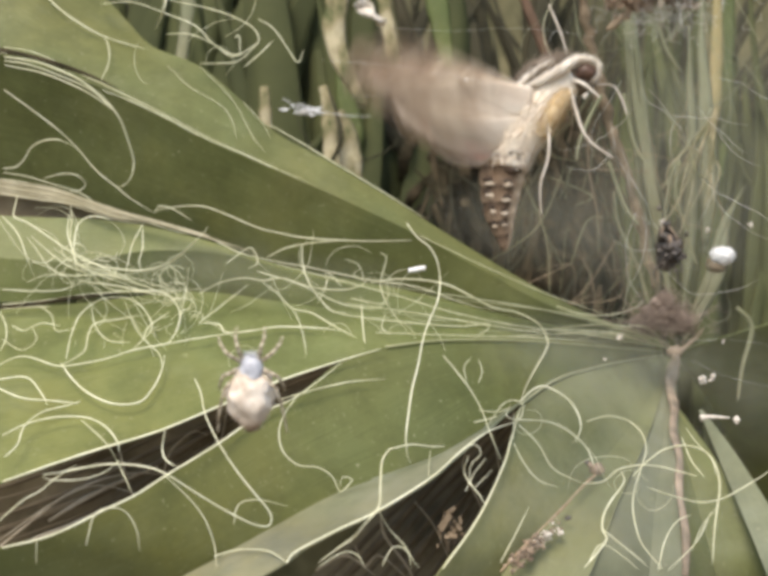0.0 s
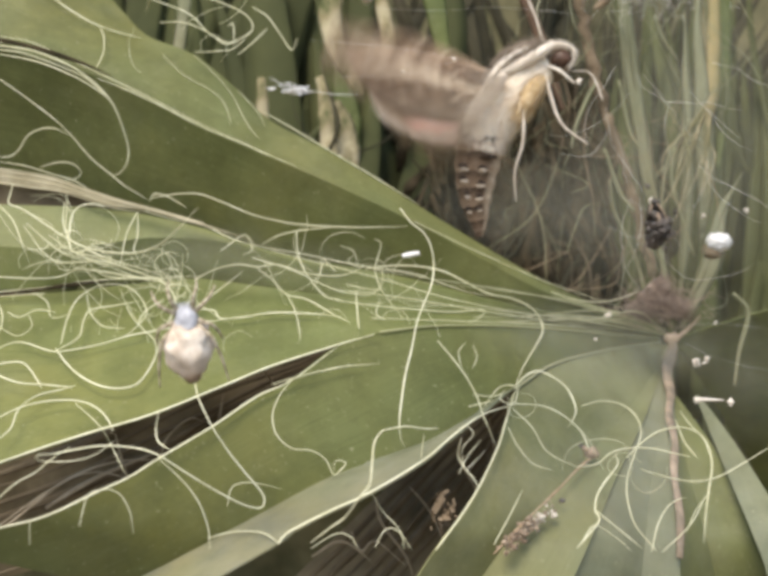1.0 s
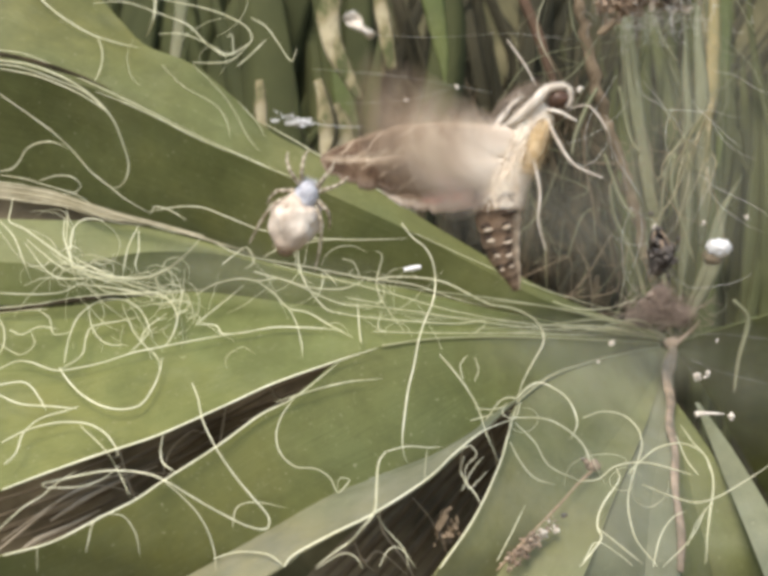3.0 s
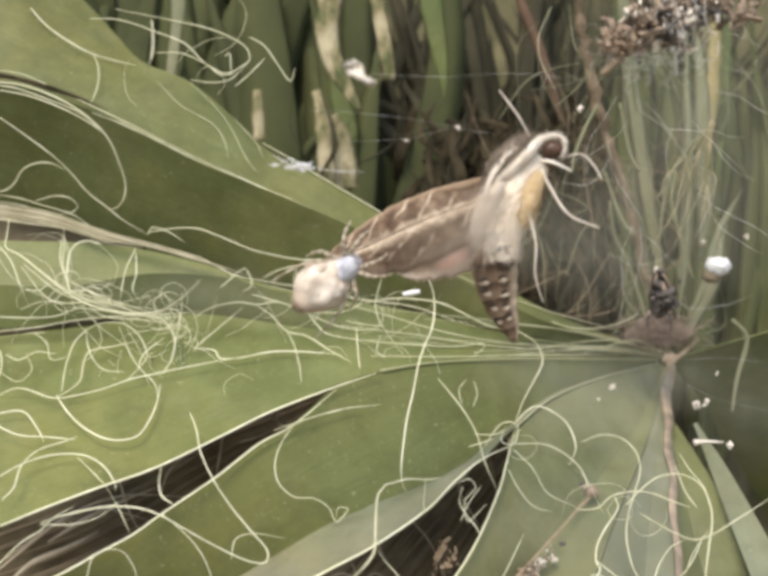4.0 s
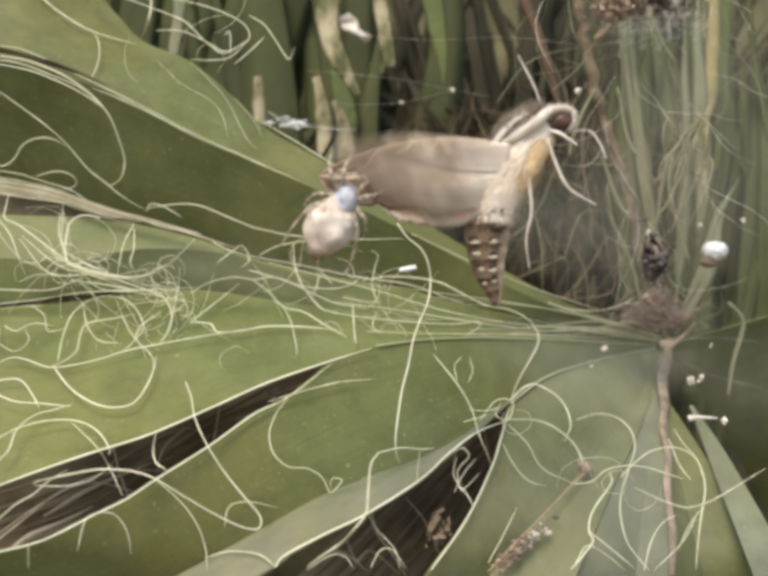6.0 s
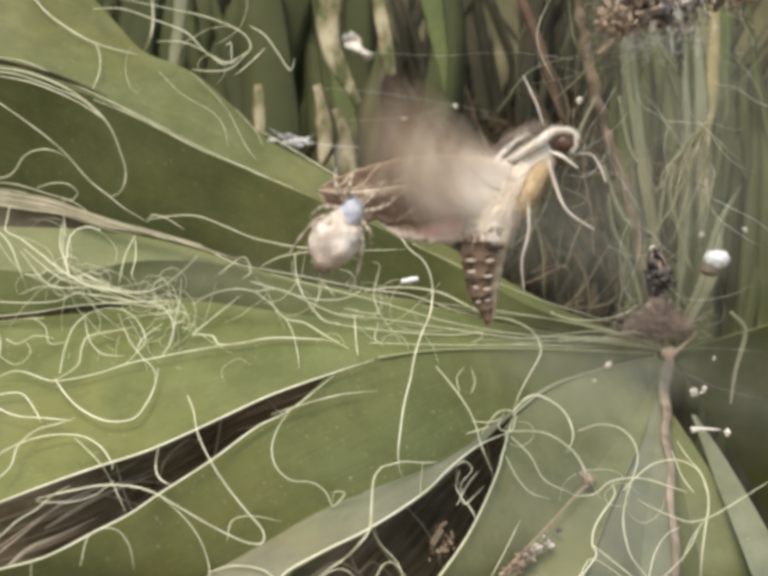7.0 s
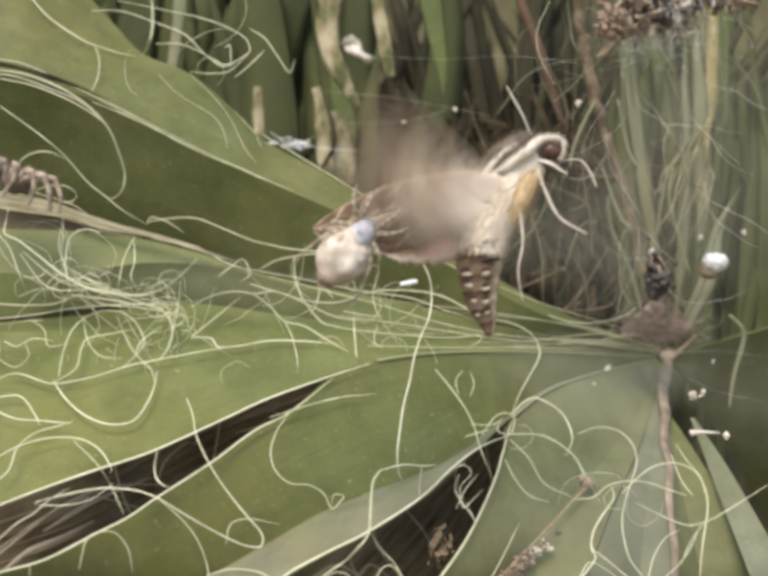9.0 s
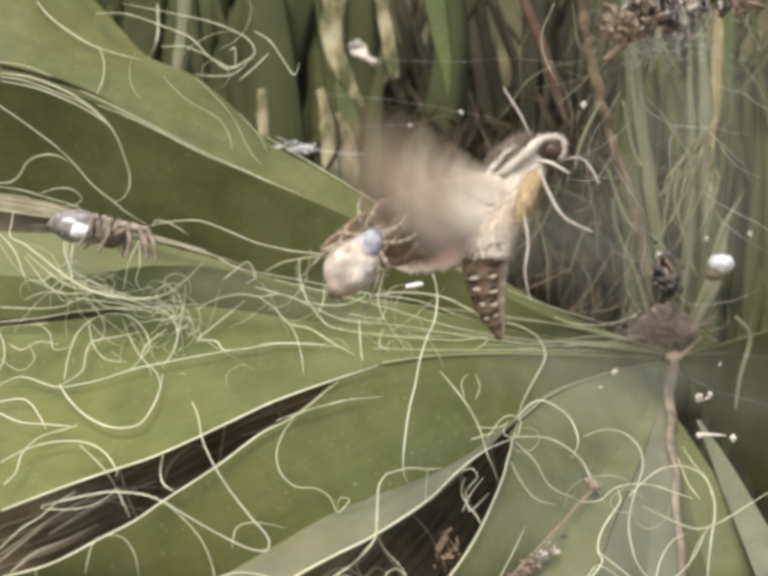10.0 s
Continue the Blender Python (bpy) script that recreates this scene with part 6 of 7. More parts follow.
def bits():
    body = catmull([(53.2, -9.0, 8.2), (53.6, -9.2, 6.4), (54.0, -9.4, 3.8), (53.9, -9.0, 1.0), (53.4, -8.6, -1.0)], 8)
    wide = [0.35, 1.5, 2.3, 2.1, 0.9]
    s = fuzz(Shape().tube(body, wide, 16, 0.8).ball((55.2, -10.4, 3.0), (1.2, 0.8, 1.6), 10, 12, 0.8, 0.8).ball((52.6, -10.2, 1.4), (1.1, 0.8, 1.3), 10, 12, 0.8, 0.8), body, wide, 260, 1.0, 41, 0.08)
    rnd = np.random.default_rng(44)
    for _ in range(46):
        s.shard(np.array((53.9, -10.6, 3.2)) + rnd.normal(0, 1, 3) * (1.25, 0.5, 2.2), rnd.uniform(0.3, 1.0, 3), rnd)
    husk = thing("insect_husk", s, HUSK, "dark dry insect husk hanging in the web", "insect husk")
    c = np.vstack(s.v).mean(0)
    part("pale_tip", Shape().ball((53.1, -10.2, 8.0), (0.6, 0.5, 0.7), 7, 9, 0.3, 0.9), LITTER_PALE, husk, "pale tip", about=c)
    part("pale_rim", Shape().tube(catmull([(52.3, -10.9, 5.0), (52.6, -10.8, 6.8), (53.5, -10.6, 7.6), (54.6, -10.9, 6.4), (55.6, -11.0, 4.6)], 5), [0.08, 0.2, 0.3, 0.24, 0.08], 6), LITTER_TAN, husk, "pale rim of the broken shell", about=c)
    part("inner_shell", Shape().ball((53.9, -11.2, 4.8), (0.5, 0.4, 0.8), 8, 10, 0.4, 0.9), LITTER_TAN, husk, "pale scrap inside the broken shell", about=c)
    for dx, dz in ((-2.2, -4.6), (1.8, -5.2), (2.6, -3.0)):
        a = np.array((53.7, -10.0, 1.6))
        part("leg", Shape().tube(catmull([a, a + (dx, 0, dz * 0.5), a + (dx * 1.1, 0, dz)], 4), [0.3, 0.15], 5), HUSK, husk, about=c)
    thing("egg_sac", Shape().ball((108.9, 110.0, 8.6), (4.0, 3.3, 3.2), 20, 26, 0.8, 0.9), SILK_BRIGHT, "white silky egg sac in the web", "egg sac")
    # brown ball added to give the egg sac its dark underside
    thing("dark_crumb", Shape().ball((107.3, 111.0, 5.6), (3.4, 2.6, 2.6), 8, 12, 1.0, 0.7), TWIG, "dull brown ball for the dark underside of the egg sac", "crumb")
    thing("white_scrap", Shape().tube(catmull([(6.1, 60.0, 1.6), (8.3, 60.0, 2.0), (10.7, 60.0, 2.4)], 4), [0.6, 0.75, 0.6], 6, 0.5), SILK_BRIGHT, "small white scrap on a leaf fibre", "scrap")
    s = Shape().sheet([[(-4.3, -35.0, 43.3), (-2.9, -35.0, 42.0), (-2.5, -35.0, 40.6), (-0.5, -35.0, 39.5)], [(-5.3, -37.0, 41.9), (-3.5, -34.0, 41.8), (-2.9, -38.0, 39.2), (-0.8, -34.0, 39.3)], [(-6.1, -33.0, 42.7), (-5.0, -35.7, 40.5), (-2.9, -36.0, 39.6), (-2.1, -34.0, 39.0)]], 14, 5, 0.15, wave=4.5)
    thing("white_petal", s, LITTER_PALE, "crumpled creamy scrap of petal hanging in the web", "petal")
    s, rnd = Shape(), np.random.default_rng(12)
    for _ in range(18):
        p = np.array((-15.0, -22.0, 27.3)) + rnd.normal(0, 1, 3) * (1.4, 0.4, 0.5)
        q = p + rnd.normal(0, 1, 3) * (2.4, 0.4, 0.35)
        s.tube(catmull([p, (p + q) / 2 + rnd.normal(0, 0.4, 3), q], 3), [0.1, rnd.uniform(0.1, 0.34), 0.08], 5, 0.5)
    thing("silk_tuft", s, SILK_BRIGHT, "bluish white tuft of silk", "silk tuft")
    for u, rad in (((43.6, -14.0, -13.8), 0.6), ((45.6, 6.0, -19.0), 0.35), ((14.7, -12.0, 35.4), 0.38), ((5.0, -12.0, 32.9), 0.33), ((79.8, 45.0, -26.3), 1.0), ((82.2, 45.0, -25.6), 0.8), ((87.3, 42.0, -35.7), 0.8), ((77.5, 25.0, -15.9), 0.4), ((60.4, 90.0, 56.1), 0.9), ((100.7, 100.0, 16.4), 0.7), ((114.4, 100.0, 17.9), 0.7)):
        thing("web_crumb", crumb(u, rad), LITTER_PALE, "pale crumb caught in the web", "crumb", "crumbs in the web")
    thing("web_crumb", Shape().tube(catmull([(79.1, 45.0, -35.9), (81.6, 45.0, -35.6), (86.5, 45.0, -35.8)], 4), [0.9, 0.5, 0.2], 6), LITTER_PALE, "pale sliver caught in the web", "crumb", "crumbs in the web")


bits()
dust_mound()


# ---- the moth ----
def ragged(edge, amount, seed, first=0.25):
    """A worn wing edge: small nicks that grow towards the tip."""
    line = resample(catmull(edge, 10), 44)
    for i, p in enumerate(line):
        far = max(0.0, i / 43 - first) / (1 - first)
        nick = noise.noise(Vector((i * 0.31, seed, 0))) + 0.8 * noise.noise(Vector((i * 0.9, seed, 4)))
        p += np.array((0.3, 0.0, 1.0)) * amount * far ** 0.5 * nick * (1 if i < 43 else 0)
    return line


def moth():
    m = empty("moth", "brown striped hawk moth hanging in the spider web", "moth")
    chest = catmull([(8.0, 0, 8.4), (4.5, 0, 5.5), (0.5, 0, 1.0), (-2.6, 0, -4.0), (-4.2, 0, -8.0)], 8)
    girth = [2.6, 4.5, 5.7, 5.6, 4.9]
    part("thorax", fuzz(Shape().tube(chest, girth, 20, 0.9), chest, girth, 3600, 2.6, 1, 0.12), FUR, m, "thick beige furry thorax")
    back = catmull([(-4.6, -1.2, 2.2), (-1.5, -1.0, 6.6), (2.0, -0.6, 9.4), (6.0, -0.2, 11.2)], 8)
    part("back_fur", fuzz(Shape().tube(back, [1.4, 2.6, 2.6, 1.8], 12), back, [1.4, 2.6, 2.6, 1.8], 1100, 2.4, 2, 0.12), FUR_GREY, m, "grey-brown fur along the back")
    breast = catmull([(6.8, -2.0, 5.0), (4.8, -3.0, 2.4), (3.0, -3.4, -0.8), (1.4, -3.0, -4.0)], 8)
    part("breast_fur", fuzz(Shape().tube(breast, [1.2, 2.2, 2.4, 1.4], 14), breast, [1.2, 2.2, 2.4, 1.4], 1600, 2.4, 3), FUR_YELLOW, m, "yellowish fur on the breast")
    head = part("head", fuzz(Shape().ball((8.8, 0, 8.4), (3.7, 3.3, 3.6), 12, 18, 0.5, 0.7), [(6.0, 0, 7.5), (8.8, 0, 8.4), (11.4, 0, 8.8)], [2.6, 3.3, 2.4], 260, 0.9, 4), FUR_GREY, m, "grey-brown head")
    part("eye", Shape().ball((9.6, -2.9, 8.6), (2.1, 1.5, 1.7), 12, 16, 0.35, 0.5), EYE, head, "dark glossy eye")
    brow = catmull([(-3.0, -4.6, 3.6), (1.0, -5.0, 6.0), (4.6, -4.6, 8.6), (6.8, -4.0, 10.6), (9.4, -3.4, 11.3), (11.6, -2.9, 10.8), (12.0, -3.0, 8.9), (11.0, -3.4, 7.0)], 7)
    widths = [0.25, 0.65, 0.9, 0.8, 0.46, 0.32, 0.22, 0.14]
    part("pale_stripe", fuzz(Shape().tube(brow, widths, 8), brow, widths, 1500, 1.5, 5, 0.09), FUR_PALE, m, "cream stripe over the eye and shoulder")
    line = catmull([(-5.4, -3.6, 0.5), (-3.6, -3.6, 4.6), (-0.6, -3.2, 8.0), (2.5, -2.8, 10.2)], 7)
    part("pale_stripe", fuzz(Shape().tube(line, [0.3, 0.55, 0.5, 0.3], 7), line, [0.3, 0.55, 0.5, 0.3], 420, 1.3, 6, 0.08), FUR_PALE, m, "cream stripe along the back")
    part("palp", Shape().tube(catmull([(6.4, -3.2, 7.0), (9.0, -3.6, 6.2), (11.0, -3.4, 5.0), (12.6, -3.2, 4.0)], 6), [0.32, 0.4, 0.3, 0.2], 7), FUR_PALE, m, "pale feeler below the eye")
    part("antenna", Shape().tube(catmull([(5.8, -1.6, 11.8), (4.2, -1.8, 16.0), (1.0, -2.0, 22.0)], 8), [0.14, 0.18, 0.26, 0.14], 6), LEG_PALE, m, "pale club-tipped antenna")
    for pts, rad in (
        ([(6.6, -3.2, 5.2), (8.0, -3.6, 1.0), (10.8, -3.8, -4.6), (16.4, -3.4, -8.0)], [0.42, 0.38, 0.3, 0.18]),
        ([(2.6, -4.6, -1.0), (3.2, -5.4, -9.0), (2.2, -5.2, -15.0), (3.0, -4.8, -21.0)], [0.3, 0.26, 0.2, 0.1]),
        ([(10.6, -0.6, 6.8), (15.4, -0.8, 7.2), (17.6, -0.8, 4.8), (19.0, -0.8, 1.6)], [0.14, 0.16, 0.26, 0.2]),
    ):
        part("leg", Shape().tube(catmull(pts, 7), rad, 7), LEG_PALE, m, "thin pale leg")
    spine = catmull([(-3.6, 0, -6.0), (-4.6, 0, -11.0), (-4.9, 0, -16.0), (-4.5, 0, -21.0), (-3.5, 0, -25.0), (-2.9, 0, -28.2)], 12)
    n = len(spine)
    base = np.interp(np.linspace(0, 1, n), np.linspace(0, 1, 6), [5.0, 5.0, 4.3, 3.2, 1.9, 0.6])
    rad = base * (1 + 0.03 * np.sin(np.linspace(0, 7 * 2 * np.pi, n)))
    abdomen = part("abdomen", fuzz(Shape().tube(spine, rad, 18, 0.9), spine, base, 1400, 1.0, 7, 0.07), ABDOMEN_BANDS, m, "tapered brown abdomen with pale spots")
    collar = catmull([(-2.2, -0.2, -2.5), (-3.8, -0.3, -6.5), (-4.4, -0.2, -10.2)], 8)
    part("waist_fur", fuzz(Shape().tube(collar, [4.8, 4.9, 4.4], 18, 0.9), collar, [4.8, 4.9, 4.4], 2200, 2.8, 9, 0.12), FUR, m, "pale fur over the root of the abdomen")
    vary = np.random.default_rng(5)
    for z in (-15.2, -18.3, -21.0, -23.4):
        k = (-10.2 - z) / 12.2
        x, r = float(np.interp(-z, (6, 11, 16, 21, 25), (-3.6, -4.6, -4.9, -4.5, -3.5))), float(np.interp(-z, (6, 11, 16, 21, 25, 28.2), (5.0, 5.0, 4.3, 3.2, 1.9, 0.6)))
        for side in (-0.55, 0.22):
            a = np.array((x + side * r + vary.normal(0, 0.25), -0.9 * r * math.sqrt(1 - side * side) - 0.22, z + vary.normal(0, 0.35)))
            half, tall = (1.25 - 0.55 * k) * vary.uniform(0.75, 1.2), (0.62 - 0.2 * k) * vary.uniform(0.7, 1.25)
            part("spot", Shape().tube(catmull([a + (-half, 0.25, 0.15), a + (0, -0.1, vary.normal(0, 0.15)), a + (half, 0.25, 0.3)], 4), [tall * 0.6, tall, tall * 0.45], 7, 0.45), SPOT_PALE, abdomen, "cream spot")
            b = a + np.array((-0.2, 0.1, 1.1 - 0.3 * k))
            part("band", Shape().tube(catmull([b + (-half * 1.3, 0.3, 0), b + (0, -0.02, vary.normal(0, 0.2)), b + (half * 1.3, 0.3, 0)], 4), [0.35, 0.85 - 0.2 * k, 0.3], 7, 0.4), BLACK, abdomen, "dark band")
    for z, half, tall, tone, what in ((-9.0, 2.6, 0.9, BLACK, "band"), (-11.0, 1.9, 0.8, FUR_PALE, "spot"), (-12.6, 2.2, 0.55, BLACK, "band")):
        a = np.array((-3.6, -4.75 if what == "band" else -4.65, z))
        label = "dark band" if what == "band" else "cream patch below the waist"
        part(what, fuzz(Shape().tube(catmull([a + (-half, 1.1, 0.3), a, a + (half, 1.0, 0.2)], 5), [tall * 0.4, tall, tall * 0.8, tall * 0.3], 8, 0.5), [a + (-half * 0.8, 0.7, 0.2), a, a + (half * 0.8, 0.6, 0.1)], [tall * 0.3, tall * 0.5, tall * 0.3], 60, 0.8, int(-z), 0.07), tone, abdomen, label)
    # the far wing, held by the spider at its tip; its own space starts at the shoulder
    far = part("forewing", Shape().sheet([
        ragged([(1.5, 0, 3.4), (-9, 0.6, 3.6), (-19, 1.0, 2.4), (-28, 1.0, -0.6), (-35, 0.8, -4.4)], 0.5, 2.0),
        [(1.5, -0.4, -1.5), (-9, -0.4, -1.8), (-19, 0.0, -3.2), (-28, 0.4, -4.8), (-35, 0.8, -5.0)],
        ragged([(1.5, 0, -6.8), (-8, 0.6, -9.3), (-17, 1.0, -11.0), (-26, 1.2, -10.6), (-32, 1.0, -8.4), (-35, 0.8, -5.6)], 1.1, 7.0),
    ], 70, 8, 0.15, bulge=0.05, wave=0.9, crisp=False), WING_TOP, m, "worn brown forewing with a beige band and pale veins")
    s = far.data.uv_layers[0].data
    for d in s:
        d.uv = (d.uv[0], d.uv[1] / 2)
    part("hindwing", Shape().sheet([
        [(0, 0.8, -6.0), (-8, 1.2, -8.0), (-15, 1.4, -9.6), (-22, 1.4, -10.6)],
        ragged([(0, 1.0, -11.5), (-6, 1.6, -14.2), (-12, 1.8, -14.6), (-18, 1.6, -13.8), (-22, 1.4, -11.2)], 1.0, 11.0, 0.1),
    ], 50, 6, 0.15, bulge=0.05, wave=0.5, crisp=False), WING_PINK, far, "hindwing, pink at the root and brown at the rim")
    near = part("forewing", Shape().sheet([
        ragged([(1, 0, 3.4), (-10, 0.3, 3.4), (-22, 0.5, 2.4), (-33, 0.5, -0.6)], 0.5, 3.0),
        [(1, -0.3, -2.5), (-10, -0.4, -3.4), (-22, 0, -2.6), (-33, 0.5, -1.0)],
        ragged([(1, 0, -8.5), (-8, 0.2, -11.2), (-17, 0.4, -11.4), (-26, 0.5, -8.2), (-33, 0.5, -1.6)], 1.0, 9.0),
    ], 60, 8, 0.15, bulge=0.05, wave=0.9, crisp=False), WING_UNDER, m, "beige underside of the beating forewing")
    part("hindwing", Shape().sheet([
        [(0, 0.6, -7.5), (-7, 0.9, -9.5), (-13, 1.0, -10.2), (-17, 1.0, -10.2)],
        ragged([(0, 0.8, -9.5), (-5, 1.2, -13.2), (-10, 1.2, -14.0), (-14, 1.1, -13.2), (-17, 1.0, -10.8)], 0.8, 13.0, 0.1),
    ], 40, 6, 0.15, bulge=0.05, wave=0.4, crisp=False), WING_PINK, near, "pinkish hindwing under the forewing")
    return m, far, near


MOTH, FAR_WING, NEAR_WING = moth()


# ---- the spiders ----
def spider(label, group, tone, front, leg_tone, stout, grow):
    s = empty("spider", label, "spider", group)

    def egg(d):
        return 0.10 * d.z + 0.07 * max(0, d.z) * abs(d.x) - 0.10 * max(0, -d.z) ** 2

    abdomen = part("abdomen", fuzz(Shape().ball((0, 0, 0), (4.6 * grow, 4.2 * grow, 5.6 * grow), 26, 30, 1.2, 0.38, egg), [(0, 0, 5.0 * grow), (0, 0, 0), (0, 0, -5.0 * grow)], [2.4 * grow, 4.5 * grow, 1.9 * grow], 700, 1.3, 29, 0.05), tone, s, "bulging whitish abdomen")
    part("tail_tip", Shape().ball((0.2, -0.6, -4.4 * grow), (1.7 * grow, 1.8 * grow, 1.5 * grow), 8, 12, 0.5, 0.6), SPIDER_BROWN, abdomen, "brown tip")
    for x in (-2.9, 2.9):
        part("hump", Shape().ball((x * 0.85 * grow, -1.2 * grow, 2.4 * grow), (1.5 * grow, 2.2 * grow, 2.2 * grow), 9, 12, 0.4, 0.4), tone, abdomen)
    part("head", fuzz(Shape().ball((0, -0.6, 5.9 * grow), (2.2 * grow, 2.1 * grow, 2.9 * grow), 12, 14, 0.5, 0.6), [(0, -0.4, 3.6 * grow), (0, -0.4, 6.3 * grow), (0, -0.4, 9.0 * grow)], [1.9 * grow, 2.1 * grow, 0.9 * grow], 420, 1.3, 17), front, s, "rounded hairy head")
    for side in (-1, 1):
        for reach, knee, foot in (
            (0.9, (2.2, -2.0, 10.6), (2.6, 0.4, 14.0)),
            (0.7, (4.2, -2.0, 9.4), (6.0, 0.2, 12.2)),
            (0.4, (5.0, -1.4, 5.0), (6.2, 1.4, 1.6)),
            (0.2, (4.8, -1.6, 2.6), (6.6, 0.6, -6.4)),
        ):
            k, f = np.array(knee) * (side, 1, 1) * grow, np.array(foot) * (side, 1, 1) * grow
            a = np.array((side * 1.4, 0.3, 5.6 + 2.2 * reach)) * grow
            part("leg", Shape().tube(np.vstack([catmull([a, a * 0.4 + k * 0.6 + (0, -0.4, 0), k], 5), catmull([k, (k + f) / 2 + np.array((side * 0.3, 0, 0)), f], 5)[1:]]), [0.42 * grow * stout, 0.42 * grow * stout, 0.32 * grow * stout, 0.26 * grow * stout, 0.12 * grow], 7), leg_tone, s, "banded grey-brown leg")
    return s


SPIDER = spider("whitish spider with banded legs at the moth's wing", "spiders", SPIDER_WHITE, SPIDER_HEAD, LEGS, 1.0, 1.05)


def creeping_spider():
    """Seen from its side: a spotted abdomen, and arched legs bunched ahead of it."""
    s = empty("spider", "silvery spider with arched brown legs creeping along the leaf margin", "spider", "spiders")
    line = [(0, 0, -5), (0, 0, 0), (0, 0, 5)]
    abdomen = part("abdomen", fuzz(Shape().ball((0, 0, 0), (3.4, 3.1, 5.6), 18, 22, 0.9, 0.35), line, [1.5, 3.1, 2.0], 300, 1.0, 31, 0.07), SPIDER_SILVER, s, "dark grey and white abdomen")
    for at, size in (((0.6, -2.5, 1.8), (1.5, 0.9, 2.4)), ((1.4, -2.2, -2.0), (1.0, 0.8, 1.1)), ((-0.6, -2.6, -0.6), (0.8, 0.7, 1.6))):
        part("white_patch", Shape().ball(at, size, 10, 12, 0.6, 0.7), SILK_BRIGHT, abdomen, "bright white patch")
    part("spinneret", Shape().ball((0.6, 0, -5.6), (1.0, 1.0, 1.3), 8, 10, 0.3, 0.6), SPIDER_BROWN, abdomen, "dark tip")
    part("head", fuzz(Shape().ball((0.4, -0.3, 7.2), (2.5, 2.4, 3.2), 12, 14, 0.5, 0.6), [(0.4, -0.3, 4.8), (0.4, -0.3, 7.2), (0.4, -0.3, 9.8)], [2.0, 2.3, 1.2], 420, 1.4, 32), FUR_GREY, s, "hairy greyish head")
    for root, knee, foot, side in ((5.6, 4.6, 2.0, -1), (6.6, 8.2, 6.6, -1), (7.8, 11.8, 12.6, -1), (8.6, 14.4, 17.0, -1), (5.8, 3.4, 0.6, 1), (6.8, 7.0, 9.4, 1), (7.6, 10.4, 14.4, 1), (8.4, 13.0, 16.4, 1)):
        a, k, f = np.array((0.6, side * 1.6, root)), np.array((-3.2 + 0.08 * knee, side * 3.0, knee)), np.array((4.2, side * 2.6, foot))
        way = np.vstack([catmull([a, (a + k) / 2 + (-0.9, 0, 0), k], 5), catmull([k, (k + f) / 2 + np.array((-0.2, 0, 0.7)), f], 5)[1:]])
        radii = [0.62, 0.78, 0.66, 0.55, 0.4, 0.22]
        part("leg", fuzz(Shape().tube(way, radii, 8), way, radii, 130, 0.9, int(root * 10) + side, 0.06), LEGS_BROWN, s, "thick hairy brown leg")
    for piece in s.children_recursive:
        piece.data.transform(Matrix.Scale(1.3, 4))
    return s


VISITOR = creeping_spider()


# ---- how things move ----
MOTH_ROWS = [
    (0, 29.2, -1.0, 31.1, 5.4),
    (0.5, 29.6, -1.0, 29.4, 7.1),
    (1, 26.5, -1.0, 29.8, 5.9),
    (1.5, 25.4, -1.0, 29.7, 4.6),
    (2, 27.5, -1.0, 25.1, 4.8),
    (2.2, 30.4, -1.0, 26.9, -6.0),
    (3.3, 26.5, -1.0, 24.1, -6.5),
    (3.5, 27.6, -1.0, 24.6, -3.6),
    (4, 25.9, -1.0, 22.1, -8.2),
    (4.5, 26.5, -1.0, 20.9, -1.4),
    (5, 25.3, -1.0, 20.6, -3.8),
    (5.5, 27.6, -1.0, 22.4, -2.4),
    (7, 26.9, -1.0, 21.1, 3.0),
    (7.5, 26.0, -1.0, 21.6, -0.0),
    (8, 25.2, -1.0, 21.8, -0.1),
    (8.5, 25.1, -1.0, 20.6, -0.4),
    (9, 25.2, -1.0, 19.6, -1.1),
    (9.5, 23.6, -1.0, 20.6, -4.6),
    (10, 24.5, -1.0, 19.8, -4.0),
]
SPIDER_ROWS = [
    (0, -27.0, -4.0, -26.7, 0),
    (0.3, -30.6, -4.3, -24.9, 0),
    (0.5, -23.4, -4.5, -24.9, 5),
    (0.8, -35.1, -4.8, -19.9, 3),
    (1, -37.2, -5.0, -20.9, -5),
    (1.3, -34.6, -5.3, -25.9, 5),
    (1.5, -30.6, -5.5, -21.7, 8),
    (1.8, -28.6, -5.8, -15.1, 12),
    (2, -26.4, -6.0, -3.7, 8),
    (2.2, -24.1, -6.5, 3.2, 20),
    (3.3, -14.5, -9.5, 9.4, 25),
    (3.5, -13.0, -10.0, 8.3, 45),
    (4, -11.8, -10.2, 4.9, 52),
    (4.5, -11.0, -10.3, 5.2, 25),
    (5, -11.8, -10.5, 4.9, 30),
    (5.5, -10.1, -10.6, 7.7, 28),
    (7, -8.3, -11.1, 9.2, 28),
    (7.5, -10.6, -11.2, 9.6, 28),
    (8, -8.9, -11.4, 7.5, 28),
    (8.5, -8.5, -11.5, 6.9, 32),
    (9, -6.8, -11.7, 6.7, 38),
    (9.5, -7.7, -11.8, 5.3, 35),
    (10, -6.4, -12.0, 5.3, 35),
]
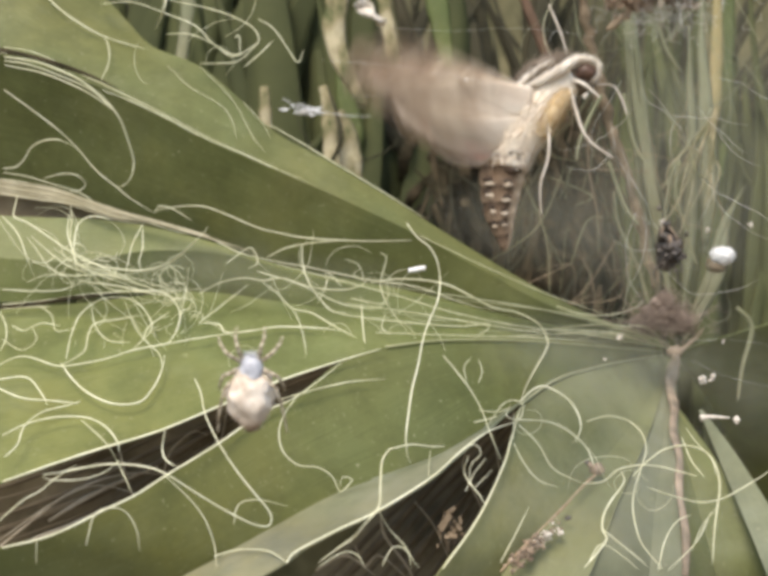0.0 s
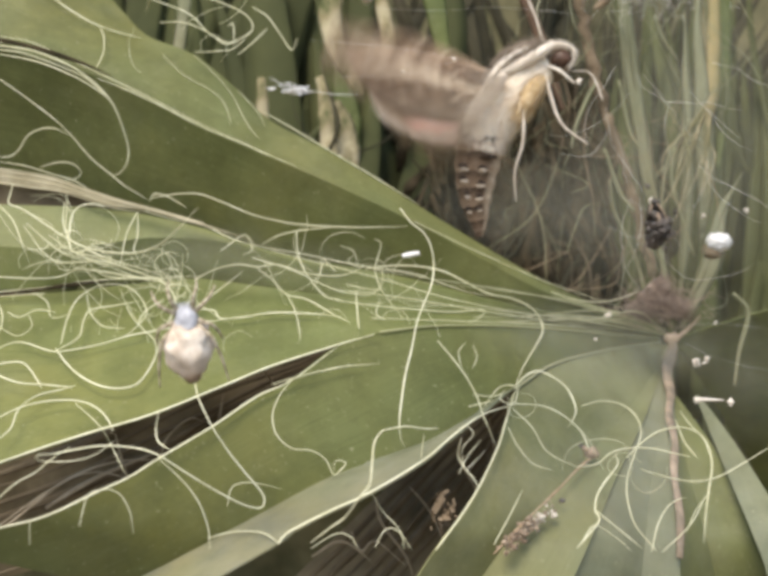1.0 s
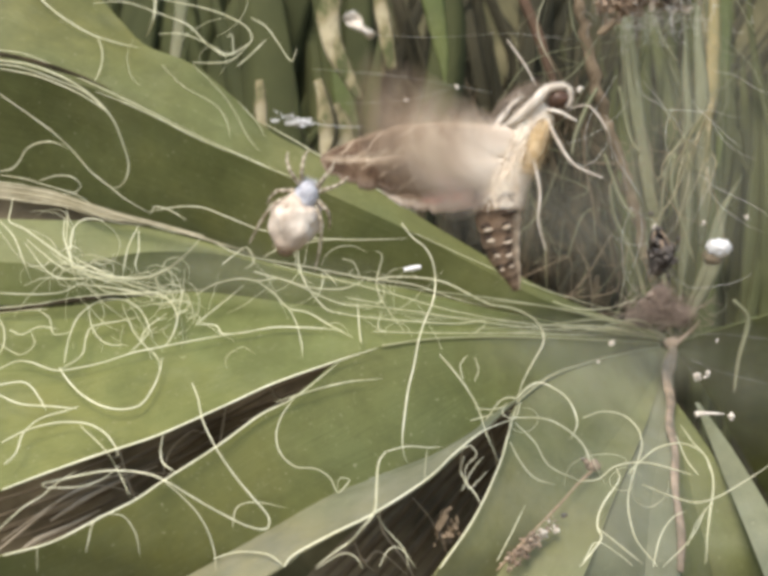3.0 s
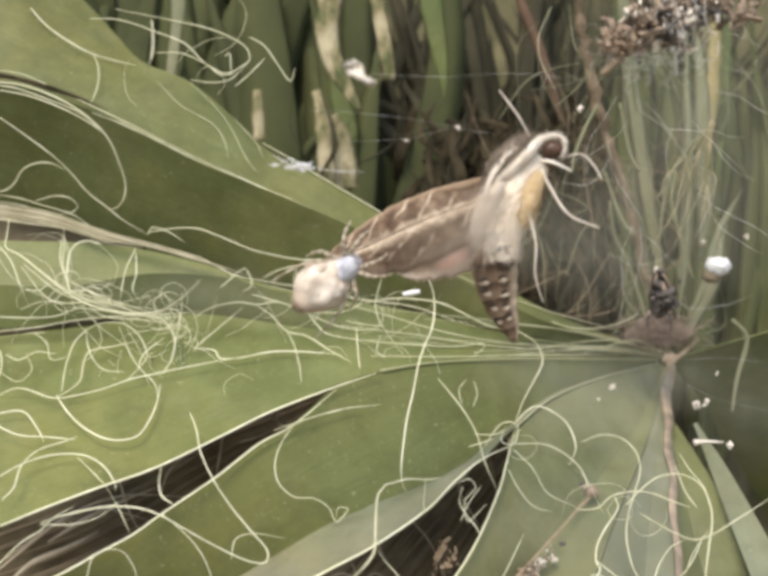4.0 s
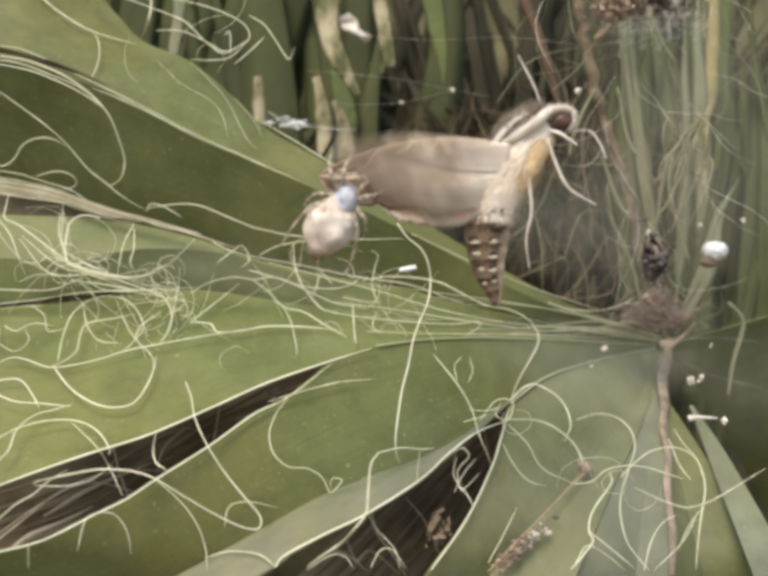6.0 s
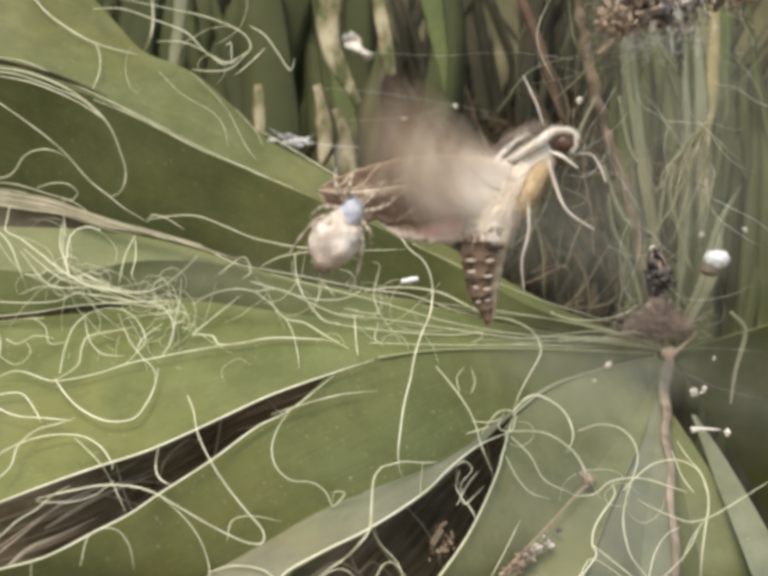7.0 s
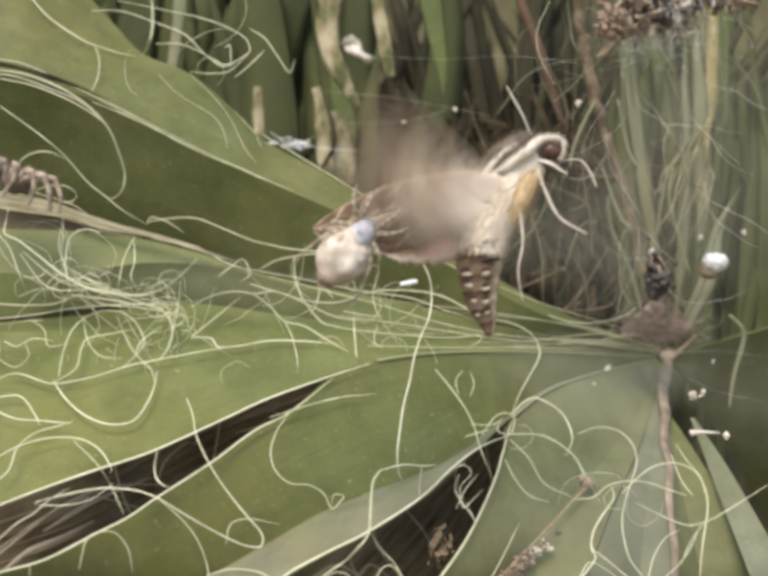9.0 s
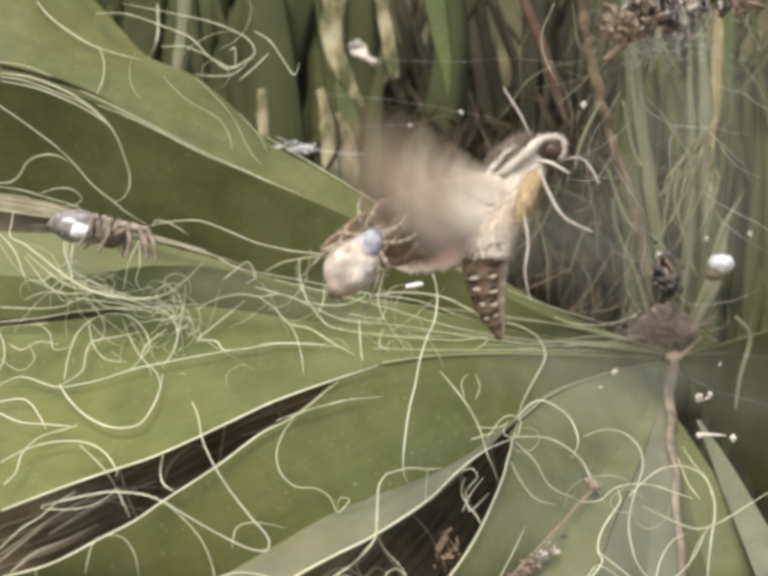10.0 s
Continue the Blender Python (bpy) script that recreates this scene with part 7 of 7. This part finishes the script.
VISITOR_ROWS = [
    (0, -138.7, 53.0, 33.3, 103),
    (7.8, -132.0, 53.0, 36.4, 103),
    (8.2, -107.4, 53.0, 33.6, 104),
    (8.5, -102.8, 53.0, 31.7, 104),
    (8.8, -102.1, 53.0, 31.7, 105),
    (9, -101.3, 53.0, 31.4, 107),
    (9.2, -93.4, 53.0, 31.4, 108),
    (9.4, -80.4, 53.0, 23.9, 106),
    (9.6, -79.8, 53.0, 22.6, 103),
    (9.8, -79.6, 53.0, 20.3, 104),
    (10, -79.0, 53.0, 17.4, 101),
]
# the near wing: 0 swung forward and down, 1 out to the side, 2 raised; then how far it beats from there
WING_ROWS = [
    (0, 0.95, 1.6),
    (0.2, 0.3, 1.1),
    (0.5, 0.1, 1.1),
    (0.8, 1.3, 1.4),
    (1, 0.4, 1.1),
    (1.2, 1.3, 1.4),
    (1.5, 0.1, 1.1),
    (1.8, 1.3, 1.4),
    (2, 0.0, 1.1),
    (2.2, 1.32, 1.3),
    (2.4, 0.2, 1.1),
    (2.6, 1.4, 1.3),
    (2.8, 0.2, 1.1),
    (3.0, 1.4, 1.3),
    (3.3, 1.25, 1.8),
    (3.5, 1.37, 1.3),
    (4, 0.4, 1.1),
    (4.3, 0.4, 1.1),
    (4.5, 0.1, 1.1),
    (4.8, 1.62, 1.3),
    (5, 1.42, -1.3),
    (5.1, 0.1, 1.1),
    (5.5, 1.1, 1.4),
    (5.7, 1.62, 1.3),
    (6.2, 0.3, 1.1),
    (6.8, 1.52, 1.3),
    (7, 1.42, 1.3),
    (7.2, 0.2, 1.1),
    (7.5, -0.1, 1.1),
    (7.8, 1.62, 1.3),
    (8, 0.1, 1.1),
    (8.3, 0.1, 1.1),
    (8.5, 1.42, 1.3),
    (8.8, 0.1, 1.1),
    (9, 1.25, 1.8),
    (9.2, 0.3, 1.1),
    (9.5, 1.42, 1.3),
    (9.8, 0.1, 1.1),
    (10, 1.47, 1.3),
]
# shoulder of the beating wing, and the directions of its span and chord in five positions from -1 to 3
SHOULDER = Vector((-2.6, -5.4, 0.6))
WING_WAYS = (
    ((0.66, -0.55, -0.51), (-0.35, 0.75, -0.55)),
    ((-0.30, -0.70, -0.64), (-0.40, 0.70, -0.60)),
    ((-0.93, -0.35, 0.05), (0.05, 0.25, -0.97)),
    ((-0.80, -0.22, 0.56), (-0.50, -0.10, -0.80)),
    ((-0.15, -0.15, 0.98), (-0.95, 0.12, -0.20)),
)


def wing_turn(span, chord):
    x = -Vector(span).normalized()
    z = -(Vector(chord) - x * Vector(chord).dot(x)).normalized()
    return Matrix((x, z.cross(x), z)).transposed().to_quaternion()


def wing_pose(k):
    turns = [wing_turn(*w) for w in WING_WAYS]
    k = max(0.0, min(3.999, k + 1))
    i = int(k)
    q = turns[i].slerp(turns[i + 1], k - i)
    return Matrix.Translation(SHOULDER * MM) @ q.to_matrix().to_4x4()


def motions():
    walk(MOTH, [(t, pose(x * MM, y * MM, z * MM, 0, a, 0)) for t, x, y, z, a in MOTH_ROWS])
    walk(SPIDER, [(t, pose(x * MM, y * MM, z * MM, 8, a, 0)) for t, x, y, z, a in SPIDER_ROWS])
    walk(VISITOR, [(t, pose(x * MM, y * MM, z * MM, 12, a, 0)) for t, x, y, z, a in VISITOR_ROWS])
    beats = {}
    for t, k, flutter in WING_ROWS:
        beats[round(t * 30)] = k
        if flutter:
            beats.setdefault(round(t * 30) - 1, k - (flutter if k > 1.2 else min(flutter, 1.0)))
            beats.setdefault(round(t * 30) + 1, k + flutter)
    slow = ([t for t, _, _ in WING_ROWS], [k for _, k, _ in WING_ROWS])
    for f in range(301):
        beats.setdefault(f, float(np.interp(f / 30, *slow)) + 0.65 * math.sin(2.2 * f))
    # the beat is spread so that no step turns too far
    places, angles = (-1.0, 0.0, 1.0, 2.0, 3.0), np.cumsum([0.0] + [math.degrees(wing_turn(*a).rotation_difference(wing_turn(*b)).angle) for a, b in zip(WING_WAYS, WING_WAYS[1:])])
    a = [float(np.interp(beats[f], places, angles)) for f in range(301)]
    held_still = {round(t * 30) for t, _, _ in WING_ROWS}
    for _ in range(60):
        for f in range(300):
            over = abs(a[f + 1] - a[f]) - 82.0
            if over > 0:
                way = math.copysign(over, a[f + 1] - a[f])
                free = [g for g in (f, f + 1) if g not in held_still]
                for g in free:
                    a[g] += way / len(free) * (1 if g == f else -1)
    # one beat before the start and one past the end
    a, first = [max(0.0, 2 * a[0] - a[1]), *a, min(float(angles[-1]), 2 * a[300] - a[299])], -1
    walk(NEAR_WING, [((first + i) / 30, wing_pose(float(np.interp(v, angles, places)))) for i, v in enumerate(a)])
    tip = [(0, 18), (0.5, 8), (1.0, 20), (1.5, 10), (2.0, 2), (2.3, 12), (3.3, 0), (3.5, -4), (4.0, -6), (4.5, 0), (5.0, -4), (5.5, 2), (7.0, 0), (7.5, 0), (8.5, -3), (9.0, -5), (9.5, -6), (10.0, -8)]
    swings = {round(t * 30): a for t, a in tip}
    for t, a in tip:
        if t < 3:
            swings.setdefault(round(t * 30) - 1, a - 15)
            swings.setdefault(round(t * 30) + 1, a + 15)
    walk(FAR_WING, [(f / 30, pose(-4.0 * MM, 1.5 * MM, 2.4 * MM, 0, swings[f], 0)) for f in sorted(swings) if f >= 0])


motions()
